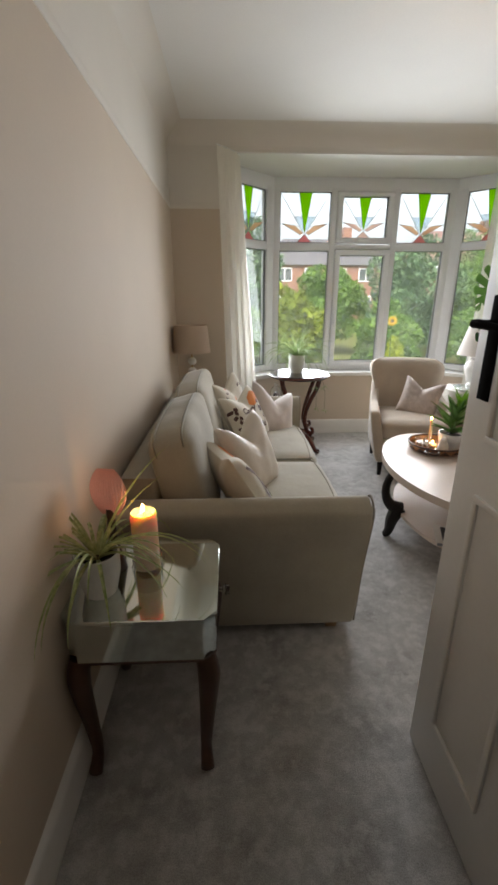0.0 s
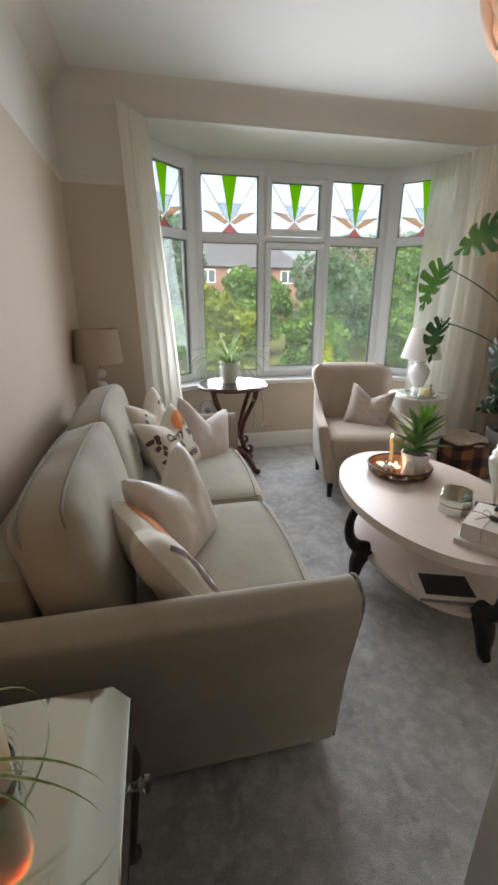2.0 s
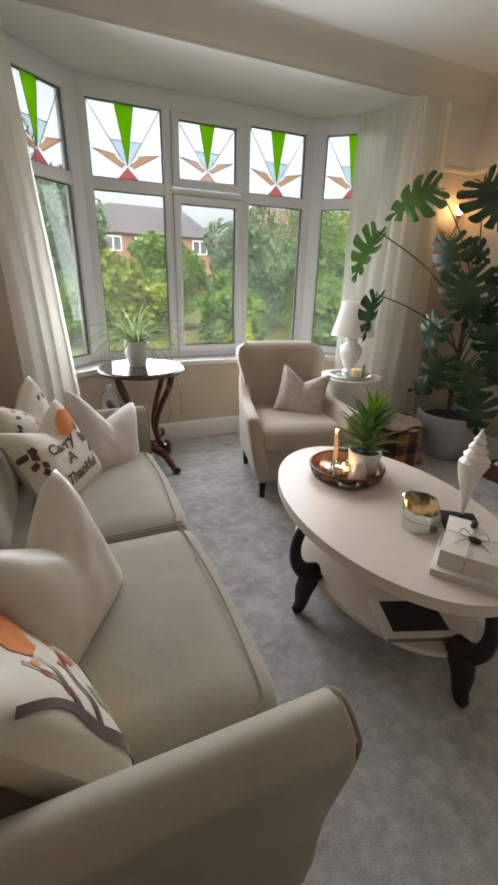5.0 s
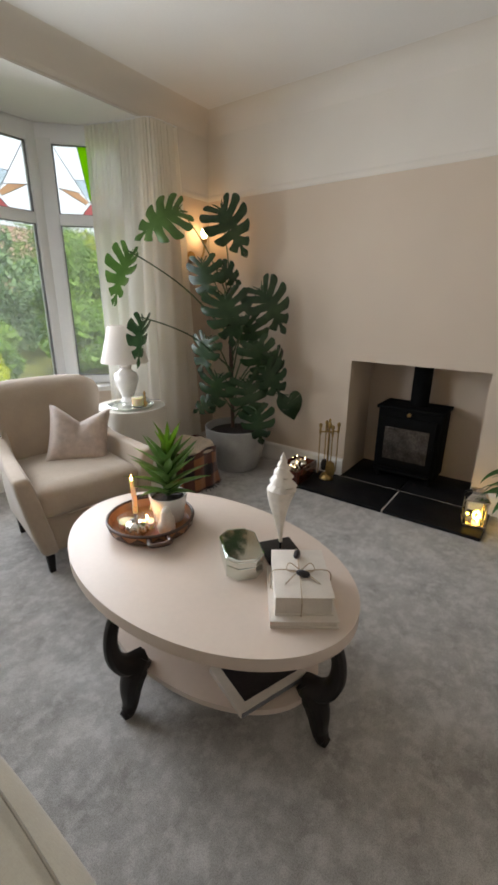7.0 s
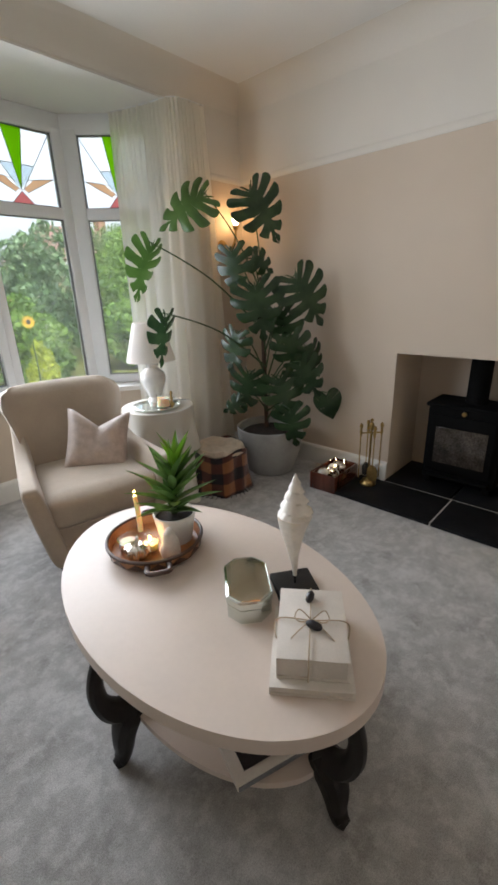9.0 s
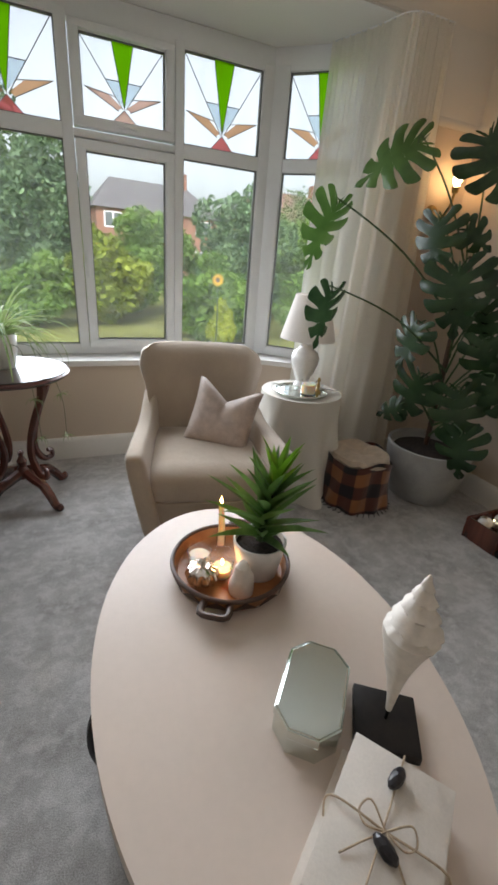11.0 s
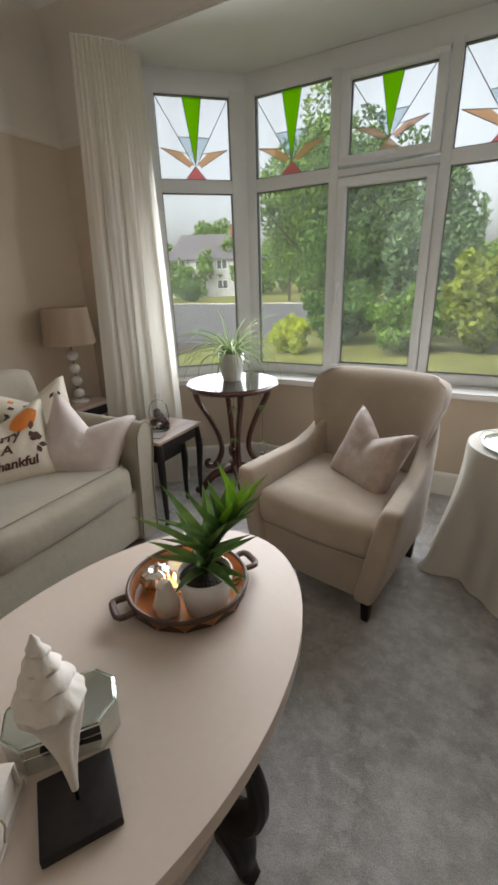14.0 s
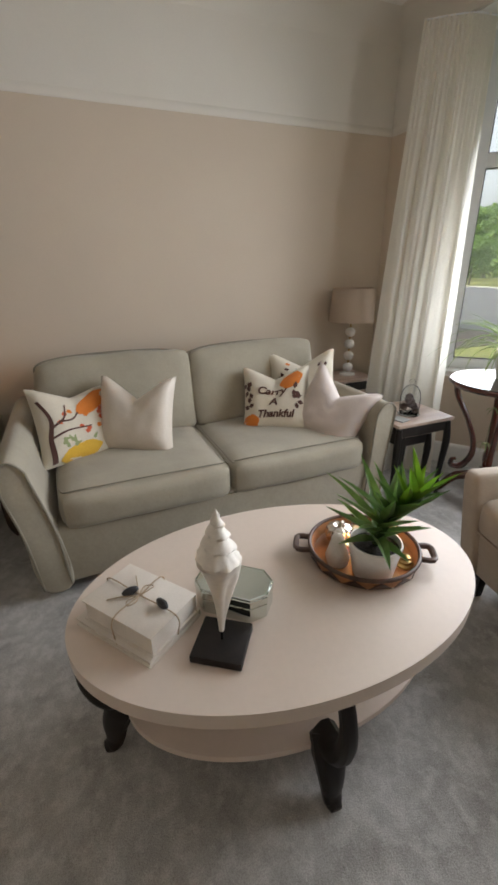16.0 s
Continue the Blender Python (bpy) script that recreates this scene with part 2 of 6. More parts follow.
M = {
    "carpet": carpet_mat(),
    "wall_low": plain("wall_paint_beige", (0.585, 0.487, 0.385), 0.75, vary=0.03, scale=1.6, grain=160, relief=0.08, depth=0.001),
    "wall_high": plain("wall_paint_cream", (0.69, 0.645, 0.575), 0.75, vary=0.03, scale=1.6, grain=160, relief=0.08, depth=0.001),
    "ceiling": plain("ceiling_paint", (0.78, 0.765, 0.73), 0.85, vary=0.03, scale=1.2, grain=120, relief=0.08, depth=0.001),
    "gloss": plain("white_gloss_paint", (0.76, 0.74, 0.7), 0.35, vary=0.03, scale=3, grain=60, relief=0.06, depth=0.001),
    "upvc": plain("white_upvc", (0.8, 0.81, 0.82), 0.3, vary=0.02, scale=3, grain=40, relief=0.02, depth=0.001),
    "gasket": plain("black_gasket", (0.2, 0.2, 0.21), 0.6, vary=0.1),
    "glass": pane_glass("window_glass", (0.97, 0.98, 0.97), 0.18),
    "lead": plain("lead_strip", (0.24, 0.24, 0.25), 0.5, 0.3),
    "green_film": film_mat("green_glass", (0.55, 0.92, 0.02), 0.7),
    "orange_film": film_mat("orange_glass", (1.0, 0.76, 0.58), 0.4),
    "pink_film": film_mat("pink_glass", (0.98, 0.5, 0.5), 0.45),
    "blue_film": film_mat("pale_blue_glass", (0.84, 0.9, 0.94), 0.15),
    "peach_film": film_mat("peach_glass", (0.98, 0.78, 0.7), 0.35),
    "sofa": weave("sofa_cloth_sage", (0.382, 0.34, 0.262)),
    "piping": weave("sofa_piping", (0.25, 0.222, 0.17)),
    "chair": weave("armchair_cloth_oatmeal", (0.45, 0.37, 0.288)),
    "curtain": sheer("curtain_cloth", (0.95, 0.92, 0.84), 0.58, open_weave=0.05),
    "cream_cloth": weave("cream_satin", (0.66, 0.58, 0.49), 0.42, threads=900, relief=0.06),
    "pink_cloth": weave("blush_cloth", (0.64, 0.55, 0.5), 0.6, threads=900, relief=0.08),
    "taupe_cloth": plain("brocade_taupe", (0.52, 0.425, 0.365), 0.5, vary=0.2, scale=19, grain=400, relief=0.1, depth=0.001, sheen=0.2),
    "black_wood": wood("black_lacquer", (0.012, 0.01, 0.01), (0.026, 0.021, 0.018), 0.5),
    "mahogany": wood("mahogany", (0.05, 0.014, 0.01), (0.13, 0.04, 0.025), 0.22, coat=0.5),
    "dark_wood": wood("dark_stained_wood", (0.04, 0.019, 0.012), (0.085, 0.042, 0.026), 0.45),
    "oak": wood("light_oak", (0.3, 0.18, 0.09), (0.42, 0.27, 0.15), 0.45),
    "tray_wood": wood("tray_wood", (0.28, 0.11, 0.04), (0.46, 0.22, 0.09), 0.35, stretch=(1, 0.1, 1)),
    "white_top": plain("painted_table_top", (0.66, 0.555, 0.475), 0.36, vary=0.03, scale=3, grain=50, relief=0.03, depth=0.001),
    "worn_top": wood("worn_pale_wood", (0.34, 0.24, 0.19), (0.52, 0.4, 0.33), 0.5, stretch=(1, 0.1, 1)),
    "crystal": solid_glass("crystal_knob"),
    "ceramic": plain("white_ceramic", (0.72, 0.7, 0.67), 0.25, vary=0.06, scale=14, relief=0.03),
    "shell": plain("white_shell", (0.78, 0.72, 0.64), 0.5, vary=0.1, scale=18, grain=60, relief=0.3, depth=0.003),
    "mirror": plain("bevelled_mirror", (0.68, 0.73, 0.69), 0.07, 1.0, vary=0.02, relief=0),
    "slate": plain("black_slate", (0.012, 0.012, 0.013), 0.5, vary=0.35, scale=5, grain=40, relief=0.4, depth=0.003),
    "grout": plain("pale_grout", (0.4, 0.38, 0.35), 0.9),
    "iron": plain("black_cast_iron", (0.006, 0.006, 0.006), 0.85, 0.0, vary=0.2, grain=200, relief=0.3, depth=0.001),
    "stove_glass": plain("smoked_glass", (0.075, 0.062, 0.052), 0.1, 0.0, vary=0.6, scale=9, relief=0),
    "brass": plain("worn_brass", (0.5, 0.34, 0.13), 0.3, 1.0, vary=0.25, scale=20),
    "stone_pot": plain("grey_stone_pot", (0.36, 0.36, 0.35), 0.8, vary=0.12, scale=9, grain=120, relief=0.3),
    "soil": plain("potting_soil", (0.03, 0.02, 0.014), 1.0, vary=0.5, scale=30, grain=140, relief=1.0, depth=0.01),
    "wax": wax_mat(),
    "silver": plain("crackled_silver", (0.75, 0.68, 0.6), 0.22, 1.0, vary=0.25, scale=40, grain=120, relief=0.5),
    "paper": plain("cream_paper", (0.7, 0.64, 0.57), 0.85, vary=0.06, scale=12, grain=200, relief=0.2),
    "twine": plain("jute_twine", (0.55, 0.43, 0.3), 1.0, vary=0.25, grain=300, relief=0.6),
    "bead": plain("dark_bead", (0.02, 0.017, 0.02), 0.3, vary=0.3, scale=60),
    "clear": pane_glass("clear_glassware", (0.985, 0.99, 0.985), 0.06, 1.06),
    "shade_cloth": sheer("lampshade_cloth", (0.84, 0.79, 0.74), 0.45),
    "shade_dark": sheer("lampshade_linen", (0.62, 0.5, 0.39), 0.35),
    "flame": glow("candle_flame", (1.0, 0.45, 0.1), 34.0),
    "bulb": glow("warm_bulb", (1.0, 0.72, 0.36), 14.0),
    "monstera": leaf_mat("monstera_leaf", (0.014, 0.036, 0.014), (0.04, 0.08, 0.034), 0.18, 0.25),
    # Brighter green: window light through the leaf put into its colour.
    "monstera_young": leaf_mat("monstera_backlit_leaf", (0.045, 0.1, 0.02), (0.085, 0.16, 0.038), 0.24, 0.28),
    "stem": plain("green_stem", (0.05, 0.1, 0.03), 0.5, vary=0.3, scale=20),
    "aloe": leaf_mat("aloe_leaf", (0.09, 0.19, 0.045), (0.25, 0.39, 0.14), 0.2, 0.35, 14),
    "aloe_young": leaf_mat("aloe_young_leaf", (0.17, 0.33, 0.03), (0.28, 0.45, 0.05), 0.2, 0.35, 14),
    "spider": leaf_mat("spider_plant_leaf", (0.16, 0.26, 0.08), (0.36, 0.44, 0.2), 0.35, 0.4, 20),
    "spider_pale": leaf_mat("striped_spider_leaf", (0.22, 0.3, 0.08), (0.55, 0.55, 0.3), 0.35, 0.4, 60),
    "lily": leaf_mat("peace_lily_leaf", (0.02, 0.08, 0.015), (0.06, 0.16, 0.03), 0.3, 0.3),
}

for dull, level in (("iron", 0.06), ("slate", 0.1), ("black_wood", 0.25), ("gasket", 0.2)):
    M[dull].node_tree.nodes["Principled BSDF"].inputs["Specular IOR Level"].default_value = level

# ---- shape tools ----


def part(name, bm, material, parent=None, label="", smooth=True):
    """Links a bmesh as one mesh object."""
    me = bpy.data.meshes.new(name)
    bmesh.ops.recalc_face_normals(bm, faces=bm.faces[:])
    bm.to_mesh(me)
    bm.free()
    for m in material if isinstance(material, (list, tuple)) else (material,):
        me.materials.append(M[m] if isinstance(m, str) else m)
    if smooth:
        me.polygons.foreach_set("use_smooth", [True] * len(me.polygons))
        me.set_sharp_from_angle(angle=radians(38))
    ob = new(name, me)
    if parent:
        ob.parent = parent
    if label:
        ob["label"] = label
    return ob


def thing(name, place, label, category, group="", turn=0.0):
    ob = new(name)
    ob.matrix_world = pose(*place, 0, 0, turn)
    return tagged(ob, label, category, group)


def box(x0, x1, y0, y1, z0, z1, bevel=0.0, segments=2, bm=None, slot=0):
    bm = bm or bmesh.new()
    made = bmesh.ops.create_cube(bm, size=1)["verts"]
    for v in made:
        v.co = Vector(((x0 + x1) / 2 + v.co.x * (x1 - x0), (y0 + y1) / 2 + v.co.y * (y1 - y0), (z0 + z1) / 2 + v.co.z * (z1 - z0)))
    faces = {f for v in made for f in v.link_faces}
    for f in faces:
        f.material_index = slot
    if bevel:
        bmesh.ops.bevel(bm, geom=list({e for v in made for e in v.link_edges}), offset=bevel, segments=segments, profile=0.5, affect="EDGES")
    return bm


def lathe(profile, segments=32, bm=None, centre=(0, 0)):
    """Turns (radius, height) pairs about the z axis."""
    bm = bm or bmesh.new()
    rings = []
    for r, z in profile:
        if r < 1e-5:
            rings.append([bm.verts.new((centre[0], centre[1], z))])
        else:
            rings.append([bm.verts.new((centre[0] + r * math.cos(a), centre[1] + r * math.sin(a), z)) for a in (2 * math.pi * k / segments for k in range(segments))])
    for lo, hi in zip(rings, rings[1:]):
        for k in range(segments):
            j = (k + 1) % segments
            quad = [lo[k % len(lo)], lo[j % len(lo)], hi[j % len(hi)], hi[k % len(hi)]]
            quad = list(dict.fromkeys(quad))
            if len(quad) > 2:
                bm.faces.new(quad)
    for ring, flip in ((rings[0], True), (rings[-1], False)):
        if len(ring) > 2:
            bm.faces.new(ring[::-1] if flip else ring)
    return bm


def smooth_path(points, steps=6):
    """A Catmull-Rom line through the points."""
    pts = [Vector(p) for p in points]
    pts = [2 * pts[0] - pts[1]] + pts + [2 * pts[-1] - pts[-2]]
    out = []
    for a, b, c, d in zip(pts, pts[1:], pts[2:], pts[3:]):
        for k in range(steps):
            t = k / steps
            out.append(0.5 * (2 * b + (c - a) * t + (2 * a - 5 * b + 4 * c - d) * t * t + (3 * b - a - 3 * c + d) * t ** 3))
    return out + [pts[-2]]


def tube(points, radius, segments=8, bm=None, flat=1.0, steps=6, raw=False):
    """A round bar along a smooth line; radius is a number or one per point."""
    bm = bm or bmesh.new()
    line = [Vector(p) for p in points] if raw else smooth_path(points, steps)
    if not isinstance(radius, (int, float)):
        radius = np.interp(np.linspace(0, 1, len(line)), np.linspace(0, 1, len(radius)), radius).tolist()
    else:
        radius = [radius] * len(line)
    rings, side = [], None
    for k, p in enumerate(line):
        way = (line[min(k + 1, len(line) - 1)] - line[max(k - 1, 0)]).normalized()
        if side is None:
            side = way.orthogonal().normalized()
        side = (side - way * side.dot(way)).normalized()
        up = way.cross(side)
        rings.append([bm.verts.new(p + radius[k] * (math.cos(a) * side + flat * math.sin(a) * up)) for a in (2 * math.pi * j / segments for j in range(segments))])
    for lo, hi in zip(rings, rings[1:]):
        for j in range(segments):
            bm.faces.new((lo[j], lo[(j + 1) % segments], hi[(j + 1) % segments], hi[j]))
    bm.faces.new(rings[0][::-1])
    bm.faces.new(rings[-1])
    return bm


def prism(outline, z0, z1, bevel=0.0, bm=None, segments=2):
    """An upright block over an outline of (x, y)."""
    bm = bm or bmesh.new()
    low = [bm.verts.new((x, y, z0)) for x, y in outline]
    top = [bm.verts.new((x, y, z1)) for x, y in outline]
    n = len(outline)
    faces = [bm.faces.new(low[::-1]), bm.faces.new(top)]
    for k in range(n):
        faces.append(bm.faces.new((low[k], low[(k + 1) % n], top[(k + 1) % n], top[k])))
    if bevel:
        ring = [e for f in faces[:2] for e in f.edges]
        bmesh.ops.bevel(bm, geom=ring, offset=bevel, segments=segments, profile=0.5, affect="EDGES")
    return bm


def oval(a, b, n=64, cx=0.0, cy=0.0):
    return [(cx + a * math.cos(2 * math.pi * k / n), cy + b * math.sin(2 * math.pi * k / n)) for k in range(n)]


def soft_block(sx, sy, sz, puff=0.02, round_=0.04, cuts=10, bm=None, at=(0, 0, 0), sag=0.0):
    """An upholstered block: rounded edges and faces that swell."""
    bm = bm or bmesh.new()
    made = bmesh.ops.create_cube(bm, size=2)["verts"]
    edges = list({e for v in made for e in v.link_edges})
    bmesh.ops.subdivide_edges(bm, edges=edges, cuts=cuts, use_grid_fill=True)
    verts = bm.verts[:]
    half = Vector((sx / 2, sy / 2, sz / 2))
    for v in verts:
        p = v.co.copy()
        q = Vector((p.x * half.x, p.y * half.y, p.z * half.z))
        core = Vector([max(-h + round_, min(h - round_, c)) for c, h in zip(q, half)])
        d = q - core
        if d.length > 1e-9:
            q = core + d.normalized() * round_
        swell = [(1 - p.y ** 2) * (1 - p.z ** 2), (1 - p.x ** 2) * (1 - p.z ** 2), (1 - p.x ** 2) * (1 - p.y ** 2)]
        for k in range(3):
            if abs(p[k]) > 0.98:
                q[k] += math.copysign(puff * swell[k], p[k])
        q.z -= sag * (1 - p.x ** 2) * (1 - p.y ** 2) * (p.z > 0.9)
        v.co = q + Vector(at)
    return bm


def pillow(size, thick, n=22, pinch=0.07, chop=0.0, bm=None, height=None):
    """A scatter cushion standing in the x-z plane, its faces towards -y and +y; chop dents its top edge."""
    bm = bm or bmesh.new()
    sides = []
    for s in (-1, 1):
        grid = []
        for j in range(n + 1):
            row = []
            for k in range(n + 1):
                u, w = 2 * k / n - 1, 2 * j / n - 1
                row.append(bm.verts.new(pillow_point(u, w, s, size, thick, pinch, chop)))
            grid.append(row)
        for j in range(n):
            for k in range(n):
                q = (grid[j][k], grid[j][k + 1], grid[j + 1][k + 1], grid[j + 1][k])
                bm.faces.new(q if s < 0 else q[::-1])
        sides.append(grid)
    bmesh.ops.remove_doubles(bm, verts=bm.verts[:], dist=0.0004)
    return bm


def pillow_point(u, w, s, size, thick, pinch, chop):
    x = size / 2 * u * (1 - pinch * (1 - w * w))
    z = size / 2 * w * (1 - pinch * (1 - u * u))
    dent = chop * max(0.0, 1 - abs(u) / 0.85) ** 1.15 * max(0.0, (w + 0.5) / 1.5) ** 1.6
    z -= dent * size
    body = max(0.0, (1 - u ** 4) * (1 - w ** 4)) ** 0.55
    y = s * thick / 2 * body * (1 - 0.5 * dent / max(chop, 1e-6) * (chop > 0))
    y += 0.006 * noise.noise(Vector((u * 3.1, w * 2.7, s * 4.0 + size * 20))) * body
    return Vector((x, y, z))


# ---- the room ----
# Left wall x = -0.36, right wall x = 3.40, bay wall y = 3.84, back wall y = 0.18, ceiling z = 2.66.
XL, XR, YB, YF, ZC, ZR = -0.36, 3.40, 0.18, 3.84, 2.66, 2.09

bm = bmesh.new()
N = 40
grid = [[bm.verts.new((-0.6 + 4.6 * i / N, -1.8 + 6.5 * j / N, 0)) for i in range(N + 1)] for j in range(N + 1)]
for j in range(N):
    for i in range(N):
        bm.faces.new((grid[j][i], grid[j][i + 1], grid[j + 1][i + 1], grid[j + 1][i]))
low = bmesh.ops.extrude_face_region(bm, geom=bm.faces[:])
for v in low["geom"]:
    if isinstance(v, bmesh.types.BMVert):
        v.co.z -= 0.05
tagged(part("floor", bm, "carpet"), "pale grey cut-pile carpet with brushed marks", "carpet", kind="structure")


def wall(name, blocks, label):
    """A wall of blocks (x0, x1, y0, y1, z0, z1), parted at the picture rail into two paints."""
    bm = bmesh.new()
    for x0, x1, y0, y1, z0, z1 in blocks:
        for lo, hi, slot in ((z0, min(z1, ZR), 0), (max(z0, ZR), z1, 1)):
            if hi - lo > 0.001:
                box(x0, x1, y0, y1, lo, hi, bm=bm, slot=slot)
    return tagged(part(name, bm, ("wall_low", "wall_high"), smooth=False), label, "wall", kind="structure")


wall("wall_west", [(XL - 0.2, XL, -1.6, YF + 0.2, 0, ZC + 0.1)], "long wall painted warm beige below a picture rail")
wall("wall_east", [(XR, XR + 0.5, YB - 0.2, 1.57, 0, ZC + 0.1), (XR, XR + 0.5, 2.484, YF + 0.2, 0, ZC + 0.1), (XR, XR + 0.5, 1.57, 2.484, 0.92, ZC + 0.1),
                   (XR + 0.45, XR + 0.5, 1.57, 2.484, 0, 0.92)], "chimney wall painted beige with a square stove recess")
wall("wall_north", [(XL, 0.15, YF, YF + 0.085, 0, ZC + 0.1), (2.77, XR, YF, YF + 0.085, 0, ZC + 0.1), (0.15, 2.77, YF, YF + 0.2, 2.5, ZC + 0.1)], "bay wall with a wide opening to the window")
wall("wall_south", [(XL, -0.12, YB - 0.12, YB, 0, ZC + 0.1), (0.74, XR, YB - 0.12, YB, 0, ZC + 0.1), (-0.12, 0.74, YB - 0.12, YB, 2.04, ZC + 0.1)], "back wall with the doorway")
wall("wall_hall", [(XL, 1.6, -1.6, -1.5, 0, ZC + 0.1), (1.5, 1.6, -1.5, YB - 0.12, 0, ZC + 0.1)], "plain hall walls beyond the doorway")

# Ceiling with soft coves along the walls.
bm = box(XL - 0.1, XR + 0.1, -1.6, YF + 0.1, ZC, ZC + 0.1)
tagged(part("ceiling", bm, "ceiling"), "white plaster ceiling", "ceiling", kind="structure")
bm = bmesh.new()
R = 0.17
arc = [(R - R * math.cos(a), R * math.sin(a) - R) for a in (math.pi / 2 * k / 8 for k in range(9))]


def cove(bm, a, b, inward):
    """A concave fillet between wall and ceiling from a to b."""
    a, b, inward = Vector(a), Vector(b), Vector(inward)
    rows = []
    for p in (a, b):
        rows.append([bm.verts.new(p + inward * (out - 0.004) + Vector((0, 0, down + 0.004))) for out, down in arc] + [bm.verts.new(p + Vector((0, 0, 0.01)) - inward * 0.01)])
    k = len(rows[0])
    for i in range(k):
        bm.faces.new((rows[0][i], rows[0][(i + 1) % k], rows[1][(i + 1) % k], rows[1][i]))
    bm.faces.new(rows[0])
    bm.faces.new(rows[1][::-1])


cove(bm, (XL, YB, ZC), (XL, YF, ZC), (1, 0, 0))
cove(bm, (XR, YB, ZC), (XR, YF, ZC), (-1, 0, 0))
cove(bm, (XL, YF, ZC), (XR, YF, ZC), (0, -1, 0))
cove(bm, (XL, YB, ZC), (XR, YB, ZC), (0, 1, 0))
tagged(part("cove", bm, "wall_high"), "cream plaster cove between walls and ceiling", "moulding", kind="structure")


def run(name, a, b, profile, material, label, category):
    """A moulding swept from a to b; profile of (out from the wall, height)."""
    a, b = Vector(a), Vector(b)
    way = (b - a).normalized()
    out = Vector((way.y, -way.x, 0))
    bm = bmesh.new()
    rows = [[bm.verts.new(p + out * o + Vector((0, 0, h))) for o, h in profile] for p in (a, b)]
    k = len(profile)
    for i in range(k):
        bm.faces.new((rows[0][i], rows[0][(i + 1) % k], rows[1][(i + 1) % k], rows[1][i]))
    bm.faces.new(rows[0])
    bm.faces.new(rows[1][::-1])
    return tagged(part(name, bm, material), label, category, kind="structure")


SKIRT = [(0, 0), (0.018, 0), (0.018, 0.12), (0.015, 0.135), (0.008, 0.145), (0, 0.15)]
RAIL = [(0, 0), (0.003, 0.002), (0.0055, 0.01), (0.007, 0.02), (0.006, 0.03), (0.003, 0.04), (0, 0.046)]
for a, b in (((XL, YB, 0), (XL, YF, 0)), ((XL, YF, 0), (0.15, YF, 0)), ((2.77, YF, 0), (XR, YF, 0)), ((XR, YF, 0), (XR, 2.484, 0)), ((XR, 1.57, 0), (XR, YB, 0)), ((XR, YB, 0), (0.74, YB, 0))):
    run("baseboard", a, b, SKIRT, "gloss", "white painted skirting board", "skirting")
for a, b in (((XL, YB, ZR), (XL, YF, ZR)), ((XL, YF, ZR), (0.15, YF, ZR)), ((2.77, YF, ZR), (XR, YF, ZR)), ((XR, YF, ZR), (XR, YB, ZR)), ((XR, YB, ZR), (0.8, YB, ZR))):
    run("picture_rail", a, b, RAIL, "wall_high", "painted wooden picture rail", "moulding")

# Bay: low wall, sill, soffit and the outer wall above the window.
inner = [(-0.12, 3.88), (0.005, 3.88), (0.64, 4.34), (2.27, 4.34), (2.905, 3.88), (3.03, 3.88)]
outer = [(3.2, 4.04), (2.95, 4.25), (2.44, 4.74), (0.47, 4.74), (-0.04, 4.25), (-0.3, 4.04)]
tagged(part("wall_bay", prism(inner + outer, -0.6, 0.63), "wall_low", smooth=False), "low beige wall under the bay window", "wall", kind="structure")
run("baseboard", (0.64, 4.34, 0), (2.27, 4.34, 0), SKIRT, "gloss", "white painted skirting board under the bay", "skirting")
run("baseboard", (0.005, 3.88, 0), (0.64, 4.34, 0), SKIRT, "gloss", "white painted skirting board under the bay", "skirting")
run("baseboard", (2.27, 4.34, 0), (2.905, 3.88, 0), SKIRT, "gloss", "white painted skirting board under the bay", "skirting")
sill_in = [(-0.118, 3.86), (0.0, 3.86), (0.65, 4.315), (2.26, 4.315), (2.91, 3.86), (3.028, 3.86)]
sill_out = [(3.1, 3.98), (2.84, 4.2), (2.38, 4.62), (0.53, 4.62), (0.07, 4.2), (-0.19, 3.98)]
tagged(part("window_sill", prism(sill_in + sill_out, 0.63, 0.664, 0.006), "gloss"), "wide white painted window board in the bay", "sill", kind="structure")
soffit = [(-0.12, 3.86), (3.03, 3.86)] + outer
tagged(part("ceiling_bay", prism(soffit, 2.49, 2.64), "ceiling", smooth=False), "flat white bay ceiling", "ceiling", kind="structure")
for s, name in ((1, "wall_bay_left"), (-1, "wall_bay_right")):
    fx = (lambda x: x) if s > 0 else (lambda x: 2.912 - x)
    jamb = [(fx(x), y) for x, y in ((-0.12, 4.04), (-0.12, 3.93), (0.055, 4.09), (0.0, 4.2), (-0.15, 4.06))]
    tagged(part(name, prism(jamb if s > 0 else jamb[::-1], 0.66, 2.49), "wall_high", smooth=False), "narrow plastered jamb beside the bay window", "wall", kind="structure")


